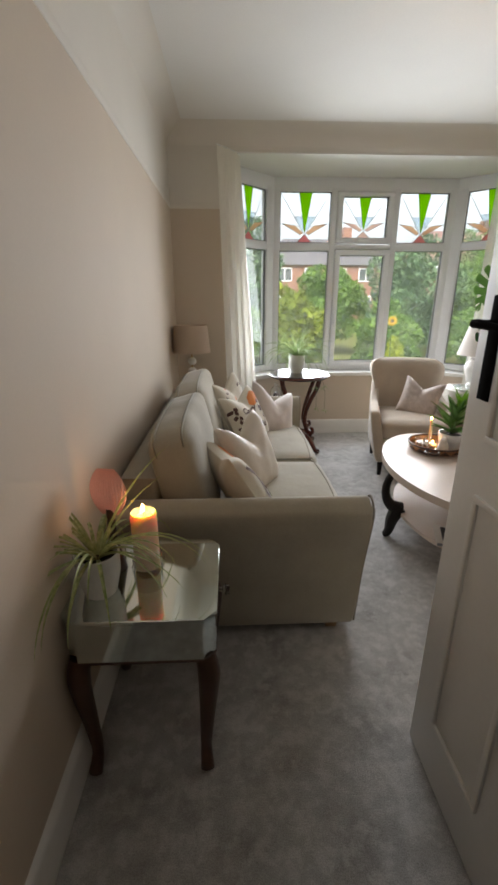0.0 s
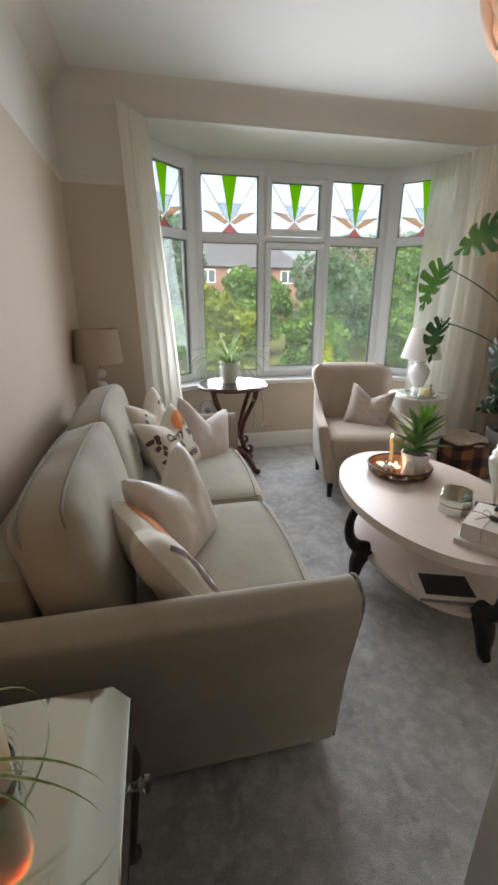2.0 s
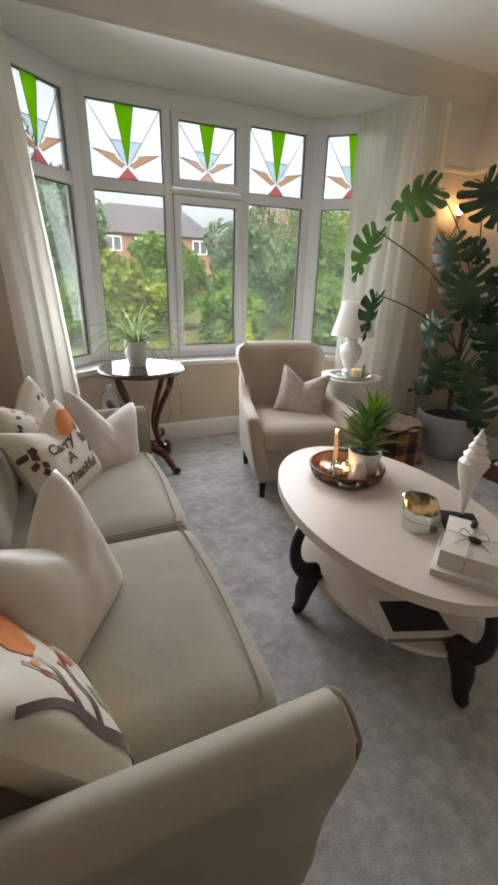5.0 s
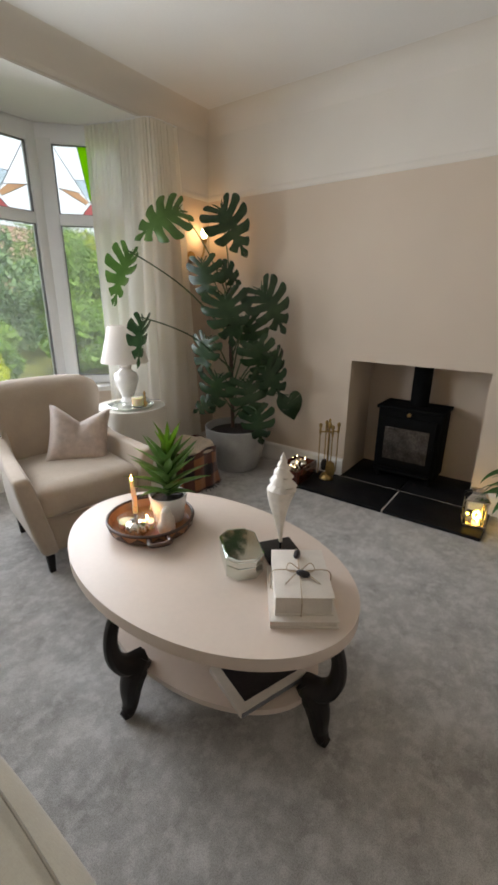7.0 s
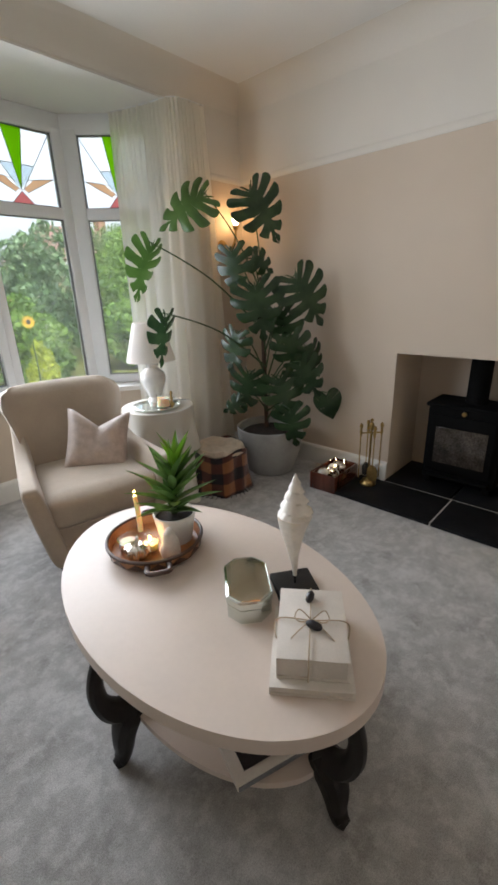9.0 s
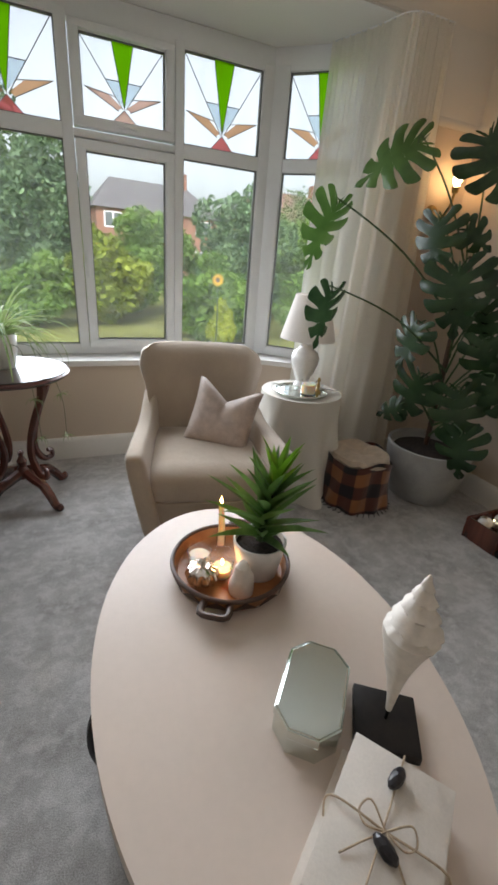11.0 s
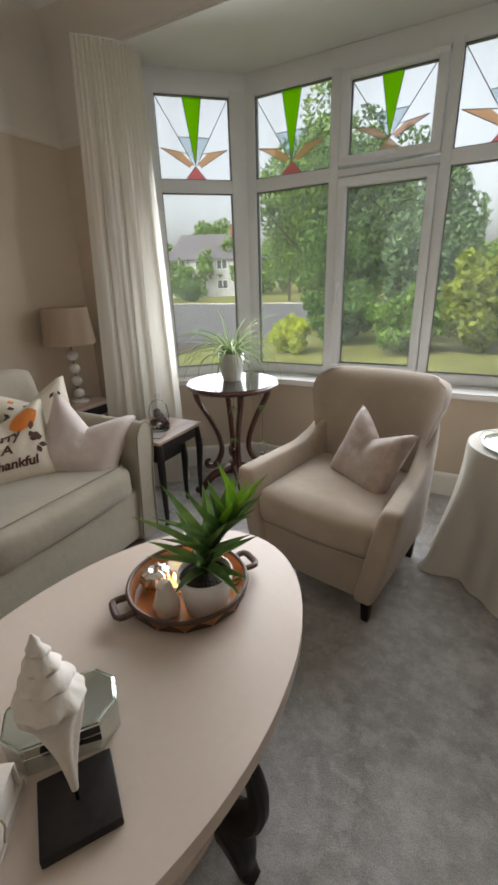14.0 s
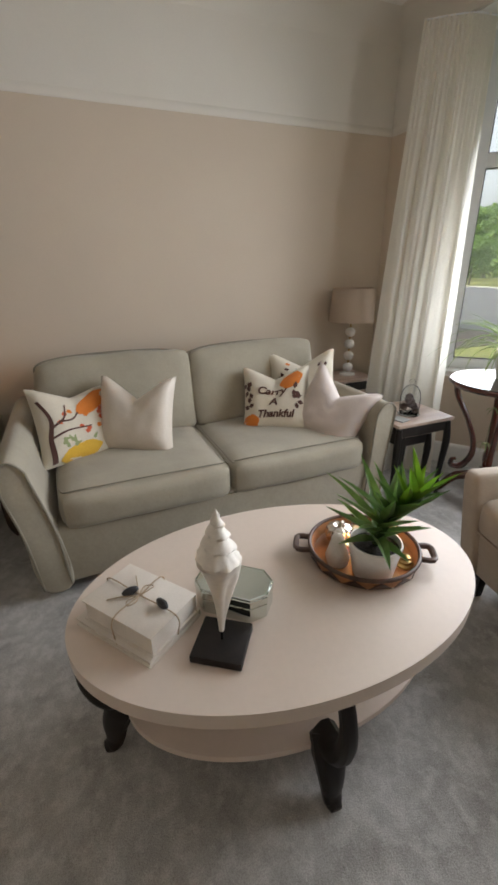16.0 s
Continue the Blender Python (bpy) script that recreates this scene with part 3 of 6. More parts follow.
def facet(name, a, b, columns, label):
    """One plane of the bay window from a to b: columns of (u0, u1, opens)."""
    a, b = Vector((*a, 0)), Vector((*b, 0))
    root = new(name)
    way = (b - a).normalized()
    root.matrix_world = Matrix.Translation(a) @ Matrix.Rotation(math.atan2(way.y, way.x), 4, "Z")
    tagged(root, label, "window", kind="structure")
    length = (b - a).length

    def bar(n, u0, u1, z0, z1, y0=-0.03, y1=0.04, bevel=0.007):
        return part(n, box(u0, u1, y0, y1, z0, z1, bevel), "upvc", root)

    bar("window_frame", 0, length, 0.664, 0.727 if not columns[0][2] else 0.7)
    bar("window_frame", 0, length, 2.37, 2.49)
    edge = 0.0
    bounds = []
    for u0, u1, opens in columns:
        bounds.append((edge, u0 - (0.055 if opens else 0)))
        edge = u1 + (0.055 if opens else 0)
    bounds.append((edge, length))
    for u0, u1 in bounds:
        bar("mullion", u0, u1, 0.69, 2.4, -0.034, 0.044)
    for u0, u1, opens in columns:
        cells = [(0.727, 1.85), (1.924, 2.37)] if not opens else [(0.758, 1.809), (1.967, 2.332)]
        e = 0.055 if opens else 0.0
        bar("transom", u0 - e - 0.004, u1 + e + 0.004, 1.85 + e * 0.3, 1.924 - e * 0.3, -0.03, 0.04)
        for n, (z0, z1) in enumerate(cells):
            if opens:
                for s0, s1, t0, t1 in ((u0 - e + 0.004, u1 + e - 0.004, z0 - 0.05, z0), (u0 - e + 0.004, u1 + e - 0.004, z1, z1 + (0.034 if n else 0.05)), (u0 - e + 0.004, u0, z0 - 0.01, z1 + 0.01), (u1, u1 + e - 0.004, z0 - 0.01, z1 + 0.01)):
                    bar("sash_rail", s0, s1, t0, t1, -0.052, 0.02, 0.006)
            g = 0.006
            bm = bmesh.new()
            for s0, s1, t0, t1 in ((u0, u1, z0, z0 + g), (u0, u1, z1 - g, z1), (u0, u0 + g, z0 + g, z1 - g), (u1 - g, u1, z0 + g, z1 - g)):
                box(s0, s1, -0.012, 0.012, t0, t1, bm=bm)
            part("gasket", bm, "gasket", root, "thin black rubber seal", smooth=False)
            pane = part("pane", box(u0 + 0.001, u1 - 0.001, -0.003, 0.003, z0 + 0.001, z1 - 0.001), "glass", root, smooth=False)
            pane.visible_shadow = False
            if n:
                stained(root, pane, u0 + 0.007, u1 - 0.007, z0 + 0.007, z1 - 0.007, opens)
        if opens:
            part("handle", box(u0 - 0.035, u0 - 0.02, -0.085, -0.05, 1.14, 1.28, 0.005), "upvc", root, "white casement handle")
            part("handle", box((u0 + u1) / 2 - 0.055, (u0 + u1) / 2 + 0.055, -0.08, -0.05, 1.935, 1.955, 0.005), "upvc", root, "white fanlight handle")
    return root


def stained(root, pane, u0, u1, z0, z1, small):
    """Sunburst of coloured films and lead strips on a top light."""
    w, h = u1 - u0, z1 - z0

    def P(u, v):
        return Vector((u0 + u * w, -0.0075, z0 + v * h))

    def film(material, pts, label):
        bm = bmesh.new()
        front = [bm.verts.new(P(*p)) for p in pts]
        back = [bm.verts.new(P(*p) + Vector((0, 0.0015, 0))) for p in pts]
        bm.faces.new(front)
        bm.faces.new(back[::-1])
        for k in range(len(pts)):
            bm.faces.new((front[k], back[k], back[(k + 1) % len(pts)], front[(k + 1) % len(pts)]))
        ob = part("coloured_pane", bm, material, pane, label, smooth=False)
        ob.visible_shadow = False

    film("green_film", [(0.365, 1.0), (0.495, 0.17), (0.625, 1.0)], "bright green stained glass wedge")
    for s in (-1, 1):
        x = lambda q: 0.495 + s * q
        film("peach_film" if small else "orange_film", [(x(0.03), 0.19), (x(0.085), 0.15), (x(0.47), 0.38), (x(0.19), 0.335)], "orange stained glass ray")
        film("blue_film", [(x(0.012), 0.2), (x(0.115), 0.335), (x(0.222), 0.52), (x(0.058), 0.52)], "pale blue stained glass piece")
    film("peach_film" if small else "pink_film", [(0.495, 0.16), (0.355, 0.0), (0.635, 0.0)], "pink stained glass base")
    lines = [((0.365, 1.0), (0.495, 0.17)), ((0.625, 1.0), (0.495, 0.17)), ((0.495, 0.16), (0.355, 0.0)), ((0.495, 0.16), (0.635, 0.0))]
    for s in (-1, 1):
        x = lambda q: 0.495 + s * q
        lines += [((x(0.5), 1.0), (x(0.02), 0.17)), ((x(0.47), 0.38), (x(0.07), 0.14)), ((x(0.47), 0.38), (x(0.11), 0.32)), ((x(0.222), 0.52), (x(0.056), 0.52))]
    for p, q in lines:
        a, b = P(*p), P(*q)
        way = (b - a).normalized()
        side = Vector((-way.z, 0, way.x)) * 0.0021
        bm = bmesh.new()
        ring = [a + side, b + side, b - side, a - side]
        front = [bm.verts.new(r + Vector((0, -0.002, 0))) for r in ring]
        back = [bm.verts.new(r + Vector((0, 0.0, 0))) for r in ring]
        bm.faces.new(front)
        bm.faces.new(back[::-1])
        for k in range(4):
            bm.faces.new((front[k], back[k], back[(k + 1) % 4], front[(k + 1) % 4]))
        part("lead_strip", bm, "lead", pane, smooth=False)


facet("window_1", (0.545, 4.55), (2.367, 4.55), [(0.075, 0.572, False), (0.686, 1.137, True), (1.248, 1.741, False)], "white plastic bay window with stained glass top lights")
facet("window_2", (0.055, 4.09), (0.541, 4.546), [(0.1, 0.563, False)], "angled left light of the white bay window")
facet("window_3", (2.371, 4.546), (2.857, 4.09), [(0.103, 0.566, False)], "angled right light of the white bay window")

# ---- living room: seating ----


def extruded(outline, x0, x1, bevel=0.0, segments=3):
    """A block whose (y, z) outline runs along x."""
    bm = prism([(y, z) for y, z in outline], x0, x1, bevel, segments=segments)
    for v in bm.verts:
        v.co = Vector((v.co.z, v.co.x, v.co.y))
    return bm


def rounded(points, steps=5):
    """A closed smooth outline through (a, b) points."""
    p = [Vector((a, b)) for a, b in points]
    n, out = len(p), []
    for k in range(n):
        a, b, c, d = p[k - 1], p[k], p[(k + 1) % n], p[(k + 2) % n]
        for s in range(steps):
            t = s / steps
            q = 0.5 * (2 * b + (c - a) * t + (2 * a - 5 * b + 4 * c - d) * t * t + (3 * b - a - 3 * c + d) * t ** 3)
            out.append((q.x, q.y))
    return out


def taper_leg(bm_place, top, foot, h):
    x, y = bm_place
    bm = box(x - top, x + top, y - top, y + top, 0, h, 0.003)
    for v in bm.verts:
        k = (foot + (top - foot) * v.co.z / h) / top
        v.co.x, v.co.y = x + (v.co.x - x) * k, y + (v.co.y - y) * k
    return bm


def sofa():
    s = thing("sofa", (0.15, 2.313, 0), "two-seater sofa in sage grey woven cloth with piped edges", "sofa")
    part("base", box(-0.47, 0.475, -0.79, 0.79, 0.055, 0.335, 0.02, 3), "sofa", s)
    part("back_frame", extruded([(-0.8, 0.3), (0.8, 0.3), (0.8, 0.72), (-0.8, 0.72)], -0.49, -0.33, 0.03), "sofa", s)
    for k, lean in ((-1, 0.955), (1, 0.915)):
        def arm_line(inset):
            low, high = 0.88 - inset, lean - inset
            pts = [(0.757 + inset, 0.055), (0.775 + inset, 0.32), (lean - 0.128 + inset, 0.57), (lean - 0.11 + inset, 0.63), (lean - 0.062, 0.672 - inset), (high - 0.012, 0.645), (high, 0.59), (0.5 * (low + high) - 0.012, 0.33), (low, 0.055)]
            return [(k * y, z) for y, z in pts]
        bm = extruded(rounded(arm_line(0), 4)[::k], -0.49, 0.498, 0.014)
        for v in bm.verts:
            if v.co.x > 0.3:
                v.co.x -= 0.012 * (1 - min(1, v.co.z / 0.6))
        a = part("armrest", bm, "sofa", s)
        line = [(0.501 - 0.012 * (1 - min(1, z / 0.6)), y, z + 0.005) for y, z in arm_line(0.006)]
        part("piping", tube(line, 0.0045, 6, steps=5), "piping", a)
        c = k * 0.378
        seat = part("seat_cushion", soft_block(0.765, 0.75, 0.175, 0.018, 0.05, 12, at=(0.11, c, 0.395)), "sofa", s)
        for z, e, up in ((0.479, 0.027, 0.013), (0.33, 0.004, -0.006)):
            part("piping", tube([(-0.2, c - 0.372 * k, z), (0.43 - e, c - 0.37 * k, z), (0.466 - e, c - 0.352 * k, z), (0.478 - e, c - 0.28 * k, z + up * 0.5), (0.489 - e, c, z + up), (0.478 - e, c + 0.28 * k, z + up * 0.5), (0.466 - e, c + 0.352 * k, z), (0.43 - e, c + 0.37 * k, z)], 0.0032, 6), "piping", seat)
        bm = soft_block(0.2, 0.8, 0.46, 0.016, 0.045, 12)
        for v in bm.verts:
            v.co += v.co.normalized() * 0.016 * noise.noise(v.co * 5.5 + Vector((k * 3.1, 0, 0)))
            v.co.z -= 0.022 * max(0.0, -k * v.co.y / 0.4 - 0.3) * (k > 0) + 0.03 * max(0.0, k * v.co.y / 0.4 - 0.35) * (k < 0) if v.co.z > 0.1 else 0.0
        tilt = Matrix.Translation((-0.235, k * 0.401, 0.668)) @ Matrix.Rotation(radians(-14), 4, "Y")
        bmesh.ops.transform(bm, matrix=tilt, verts=bm.verts[:])
        back = part("back_cushion", bm, "sofa", s)
        for x in (-0.055, 0.06):
            bm = tube([(x, -0.385, -0.18), (x, -0.389, 0.1), (x, -0.36, 0.218), (x, 0, 0.244), (x, 0.36, 0.218), (x, 0.389, 0.1), (x, 0.385, -0.18)], 0.0045, 6)
            bmesh.ops.transform(bm, matrix=tilt, verts=bm.verts[:])
            part("piping", bm, "piping", back)
    for x in (-0.42, 0.4):
        for y in (-0.82, 0.82):
            part("leg", taper_leg((x, y), 0.03, 0.024, 0.06), "oak", s, "light oak tapered foot")
    return s


def cushion(place, turn, lean, roll, size, thick, material, chop, label, decorate=None):
    """A scatter cushion whose face looks along +x turned by turn degrees."""
    c = thing("cushion", place, label, "cushion", "scatter cushions on the sofa")
    m = Matrix.Rotation(radians(turn + 90), 4, "Z") @ Matrix.Rotation(radians(-lean), 4, "X") @ Matrix.Rotation(radians(roll), 4, "Y")
    c.matrix_world = Matrix.Translation(place) @ m
    body = part("cover", pillow(size, thick, 24, 0.07, chop), material, c)
    if decorate:
        decorate(c, size, thick, chop)
    return c


def on_face(c, name, bm, material, size, thick, chop, label="", lift=0.003):
    """Lays a flat (x, z) shape in cushion units -1..1 onto the cushion's -y face."""
    for v in bm.verts:
        u, w = v.co.x, v.co.z
        p = pillow_point(max(-1, min(1, u)), max(-1, min(1, w)), -1, size, thick, 0.07, chop)
        v.co = p + Vector((0, -lift - v.co.y, 0))
    return part(name, bm, material, c, label)


def blob(cx, cz, rx, rz, turn=0.0, n=18, wave=0.0, lobes=5):
    bm = bmesh.new()
    c = bm.verts.new((cx, 0, cz))
    rings = []
    for f in (0.5, 1.0):
        ring = []
        for k in range(n):
            a = 2 * math.pi * k / n
            r = f * (1 + wave * math.cos(lobes * a))
            x, z = rx * r * math.cos(a), rz * r * math.sin(a)
            ring.append(bm.verts.new((cx + x * math.cos(turn) - z * math.sin(turn), 0, cz + x * math.sin(turn) + z * math.cos(turn))))
        rings.append(ring)
    for k in range(n):
        j = (k + 1) % n
        bm.faces.new((c, rings[0][k], rings[0][j]))
        bm.faces.new((rings[0][k], rings[1][k], rings[1][j], rings[0][j]))
    return bm


def stroke(points, width, steps=6):
    """A flat ribbon in the (x, z) plane through the points."""
    bm = bmesh.new()
    line = smooth_path([(x, 0, z) for x, z in points], steps)
    rows = []
    for k, p in enumerate(line):
        way = (line[min(k + 1, len(line) - 1)] - line[max(k - 1, 0)]).normalized()
        side = Vector((-way.z, 0, way.x)) * width * (1 - 0.5 * k / len(line))
        rows.append((bm.verts.new(p + side), bm.verts.new(p - side)))
    for a, b in zip(rows, rows[1:]):
        bm.faces.new((a[0], b[0], b[1], a[1]))
    return bm


M["print_orange"] = weave("orange_print", (0.7, 0.2, 0.02), 0.8)
M["print_yellow"] = weave("yellow_print", (0.75, 0.45, 0.04), 0.8)
M["print_red"] = weave("red_print", (0.6, 0.12, 0.05), 0.8)
M["print_brown"] = weave("brown_print", (0.09, 0.035, 0.025), 0.8)
M["print_green"] = weave("green_print", (0.3, 0.34, 0.16), 0.8)
M["print_cover"] = weave("printed_cushion_cover", (0.7, 0.63, 0.51), 0.7)


def letters(text, cx, cz, height):
    """Writing as a flat mesh in cushion units, its lines in the x-z plane."""
    curve = bpy.data.curves.new("writing", "FONT")
    curve.body, curve.size, curve.align_x, curve.shear = text, height, "CENTER", 0.25
    curve.offset = 0.012
    temp = new("writing", curve)
    bpy.context.view_layer.update()
    me = bpy.data.meshes.new_from_object(temp)
    bm = bmesh.new()
    bm.from_mesh(me)
    bpy.data.objects.remove(temp)
    bpy.data.meshes.remove(me)
    bmesh.ops.triangulate(bm, faces=bm.faces[:])
    bmesh.ops.subdivide_edges(bm, edges=[e for e in bm.edges if e.calc_length() > 0.12], cuts=2)
    for v in bm.verts:
        v.co = Vector((cx + v.co.x, 0, cz + v.co.y))
    return bm


def autumn_words(c, size, thick, chop):
    for text, x, z in (("Carry", -0.1, 0.18), ("A", -0.04, -0.2), ("Thankful", 0.02, -0.6)):
        on_face(c, "writing", letters(text, x, z, 0.37 if len(text) < 6 else 0.32), "print_brown", size, thick, chop, "brown script lettering")
    on_face(c, "pumpkin_print", blob(0.5, 0.62, 0.34, 0.27, 0.2, 20, 0.05, 6), "print_orange", size, thick, chop, "orange pumpkin print", 0.002)
    on_face(c, "pumpkin_print", blob(-0.72, -0.72, 0.26, 0.22, 0.3, 20, 0.05, 6), "print_orange", size, thick, chop, "orange pumpkin print", 0.002)
    rnd = random.Random(3)
    for k in range(17):
        right = k % 2
        x = (0.72 if right else -0.82) + rnd.uniform(-0.13, 0.13)
        z = rnd.uniform(-0.62, 0.42) if right else rnd.uniform(-0.3, 0.5)
        on_face(c, "leaf_print", blob(x, z, 0.085, 0.06, rnd.uniform(0, 3), 12, 0.15, 4), "print_brown", size, thick, chop, "", 0.002)


def autumn_tree(c, size, thick, chop):
    on_face(c, "branch_print", stroke([(-0.75, -0.95), (-0.8, -0.4), (-0.72, 0.1), (-0.9, 0.6)], 0.065), "print_brown", size, thick, chop, "brown tree trunk print")
    for pts in ([(-0.72, -0.1), (-0.4, 0.15), (-0.3, 0.55)], [(-0.75, -0.35), (-0.3, -0.2), (0.25, -0.15)], [(-0.5, 0.05), (-0.2, 0.1), (0.0, 0.35)]):
        on_face(c, "branch_print", stroke(pts, 0.03), "print_brown", size, thick, chop)
    on_face(c, "pumpkin_print", blob(0.4, 0.55, 0.5, 0.26, 0.5, 20, 0.05, 6), "print_orange", size, thick, chop, "orange leaf print", 0.002)
    on_face(c, "pumpkin_print", blob(-0.1, -0.78, 0.52, 0.2, 0.25, 20, 0.05, 6), "print_yellow", size, thick, chop, "yellow pumpkin print", 0.002)
    rnd = random.Random(5)
    for k in range(12):
        on_face(c, "leaf_print", blob(rnd.uniform(-0.55, 0.6), rnd.uniform(-0.3, 0.4), 0.07, 0.06, rnd.uniform(0, 3), 12, 0.25, 5), "print_red" if k % 3 else "print_orange", size, thick, chop, "", 0.002)
    for k in range(8):
        on_face(c, "leaf_print", blob(rnd.uniform(-0.5, 0.3), rnd.uniform(-0.62, -0.42), 0.1, 0.04, rnd.uniform(0, 3), 12, 0.2, 3), "print_green", size, thick, chop, "", 0.002)


def leafy(c, size, thick, chop):
    rnd = random.Random(8)
    for k in range(26):
        on_face(c, "leaf_print", blob(rnd.uniform(-0.8, 0.8), rnd.uniform(-0.8, 0.85), 0.075, 0.05, rnd.uniform(0, 3), 12, 0.2, 4), "print_orange" if k % 5 == 0 else "print_brown", size, thick, chop, "", 0.002)


sofa()
cushion((0.145, 1.67, 0.618), 24, 31, 8, 0.4, 0.15, "print_cover", 0.12, "cream cushion with a printed autumn tree on the sofa", autumn_tree)
cushion((0.2, 1.96, 0.64), -30, 22, 0, 0.4, 0.17, "cream_cloth", 0.26, "cream satin cushion with a chopped top on the sofa", None)
cushion((0.21, 2.74, 0.625), -34, 26, -4, 0.385, 0.15, "print_cover", 0.17, "cream cushion with brown lettering and orange pumpkins", autumn_words)
cushion((0.11, 2.97, 0.665), -26, 18, -4, 0.4, 0.14, "print_cover", 0.2, "cream cushion with small brown leaves behind the lettered one", leafy)
cushion((0.42, 2.985, 0.59), -50, 22, 22, 0.4, 0.16, "pink_cloth", 0.26, "blush pink cushion with a chopped top", None)


def loft(rings, bm=None):
    """Skins a row of closed rings of points and caps both ends."""
    bm = bm or bmesh.new()
    rows = [[bm.verts.new(p) for p in ring] for ring in rings]
    n = len(rows[0])
    for a, b in zip(rows, rows[1:]):
        for k in range(n):
            bm.faces.new((a[k], a[(k + 1) % n], b[(k + 1) % n], b[k]))
    bm.faces.new(rows[0][::-1])
    bm.faces.new(rows[-1])
    bmesh.ops.recalc_face_normals(bm, faces=bm.faces[:])
    return bm


def superellipse(cx, cz, rx, rz, power=5.0, n=36):
    """A rounded rectangle as (x, z) points."""
    out = []
    for k in range(n):
        a = 2 * math.pi * k / n
        c, q = math.cos(a), math.sin(a)
        out.append((cx + rx * math.copysign(abs(c) ** (2 / power), c), cz + rz * math.copysign(abs(q) ** (2 / power), q)))
    return out


def armchair():
    c = thing("armchair", (1.626, 3.378, 0), "wing-back armchair in oatmeal cloth on dark tapered legs", "armchair", turn=-11)
    rings = []
    for y, shrink in ((-0.325, 0.02), (-0.32, 0.008), (-0.31, 0.0), (0.0, 0.0), (0.27, 0.0), (0.3, 0.01)):
        rings.append([(x, y, z) for x, z in superellipse(0, 0.23, 0.272 - shrink, 0.1 - shrink, 9)])
    part("base", loft(rings), "chair", c)
    seat = part("seat_cushion", soft_block(0.535, 0.56, 0.165, 0.016, 0.05, 12, at=(0, -0.06, 0.395)), "chair", c)
    part("piping", tube([(-0.262, 0.2, 0.328), (-0.262, -0.3, 0.328), (-0.235, -0.332, 0.328), (0, -0.345, 0.328), (0.235, -0.332, 0.328), (0.262, -0.3, 0.328), (0.262, 0.2, 0.328)], 0.004, 6), "chair", seat)
    for k in (-1, 1):
        rings = []
        for y, shrink in ((-0.352, 0.03), (-0.348, 0.014), (-0.338, 0.004), (-0.32, 0.0), (-0.2, 0.0), (-0.08, 0.0), (0.04, 0.0), (0.14, 0.0), (0.22, 0.0), (0.29, 0.004), (0.305, 0.02)):
            g = max(0.0, min(1.0, (0.26 - y) / 0.58))
            top = 0.56 + 0.02 * (1 - g) + 0.12 * max(0.0, (y - 0.02) / 0.26) ** 1.7
            out_top, out_low = 0.29 + 0.075 * g ** 0.8, 0.272 + 0.012 * g
            thick = 0.075 + 0.012 * g
            low = 0.132
            ring = []
            for x, z in superellipse(0, 0.5, 1, 0.5, 6, 44):
                h = max(0.0, min(1.0, z))
                lean = h ** 0.9
                outer = out_low + (out_top - out_low) * lean
                mid, half = outer - thick / 2, thick / 2 - shrink * 0.6
                ring.append((k * (mid + x * half), y, low + shrink + (top - low - 2 * shrink) * z))
            rings.append(ring if k > 0 else ring[::-1])
        part("armrest", loft(rings), "chair", c)
    NU, NV = 28, 26
    bm = bmesh.new()
    sides = []
    for face in (0, 1):
        g = []
        for j in range(NV + 1):
            v = j / NV
            row = []
            for i in range(NU + 1):
                u = 2 * i / NU - 1
                z = 0.2 + 0.695 * v
                half = 0.262 + 0.004 * math.sin(math.pi * v) + 0.048 * max(0.0, min(1.0, (v - 0.55) / 0.3)) ** 1.5
                corner = max(0.0, (v - 0.88) / 0.12)
                half -= 0.05 * (1 - math.sqrt(max(0.0, 1 - corner * corner)))
                x = half * math.sin(u * math.pi / 2 * 0.98) / math.sin(math.pi / 2 * 0.98)
                wing = 0.12 * abs(u) ** 3.2 * max(0.0, min(1.0, (v - 0.3) / 0.35)) * (1 - 0.25 * max(0.0, (v - 0.8) / 0.2))
                edge = min(1.0, min(1 - abs(u), 1 - v) * 7.0)
                thick = 0.006 + 0.052 * math.sqrt(max(0.0, 1 - (1 - edge) ** 2))
                y = 0.19 + 0.17 * v - wing + (thick if face else -thick)
                row.append(bm.verts.new((x, y, z - 0.012 * corner * u * u)))
            g.append(row)
        sides.append(g)
    for face, g in enumerate(sides):
        for j in range(NV):
            for i in range(NU):
                q = (g[j][i], g[j][i + 1], g[j + 1][i + 1], g[j + 1][i])
                bm.faces.new(q if not face else q[::-1])
    a, b = sides
    rim = [(0, i) for i in range(NU)] + [(j, NU) for j in range(NV)] + [(NV, i) for i in range(NU, 0, -1)] + [(j, 0) for j in range(NV, 0, -1)]
    for (j, i), (jj, ii) in zip(rim, rim[1:] + rim[:1]):
        bm.faces.new((a[j][i], b[j][i], b[jj][ii], a[jj][ii]))
    bmesh.ops.recalc_face_normals(bm, faces=bm.faces[:])
    part("backrest", bm, "chair", c)
    for x, y in ((-0.235, -0.27), (0.235, -0.27), (-0.23, 0.25), (0.23, 0.25)):
        part("leg", taper_leg((x, y), 0.021, 0.014, 0.14), "black_wood", c, "dark tapered wooden leg")
    return c


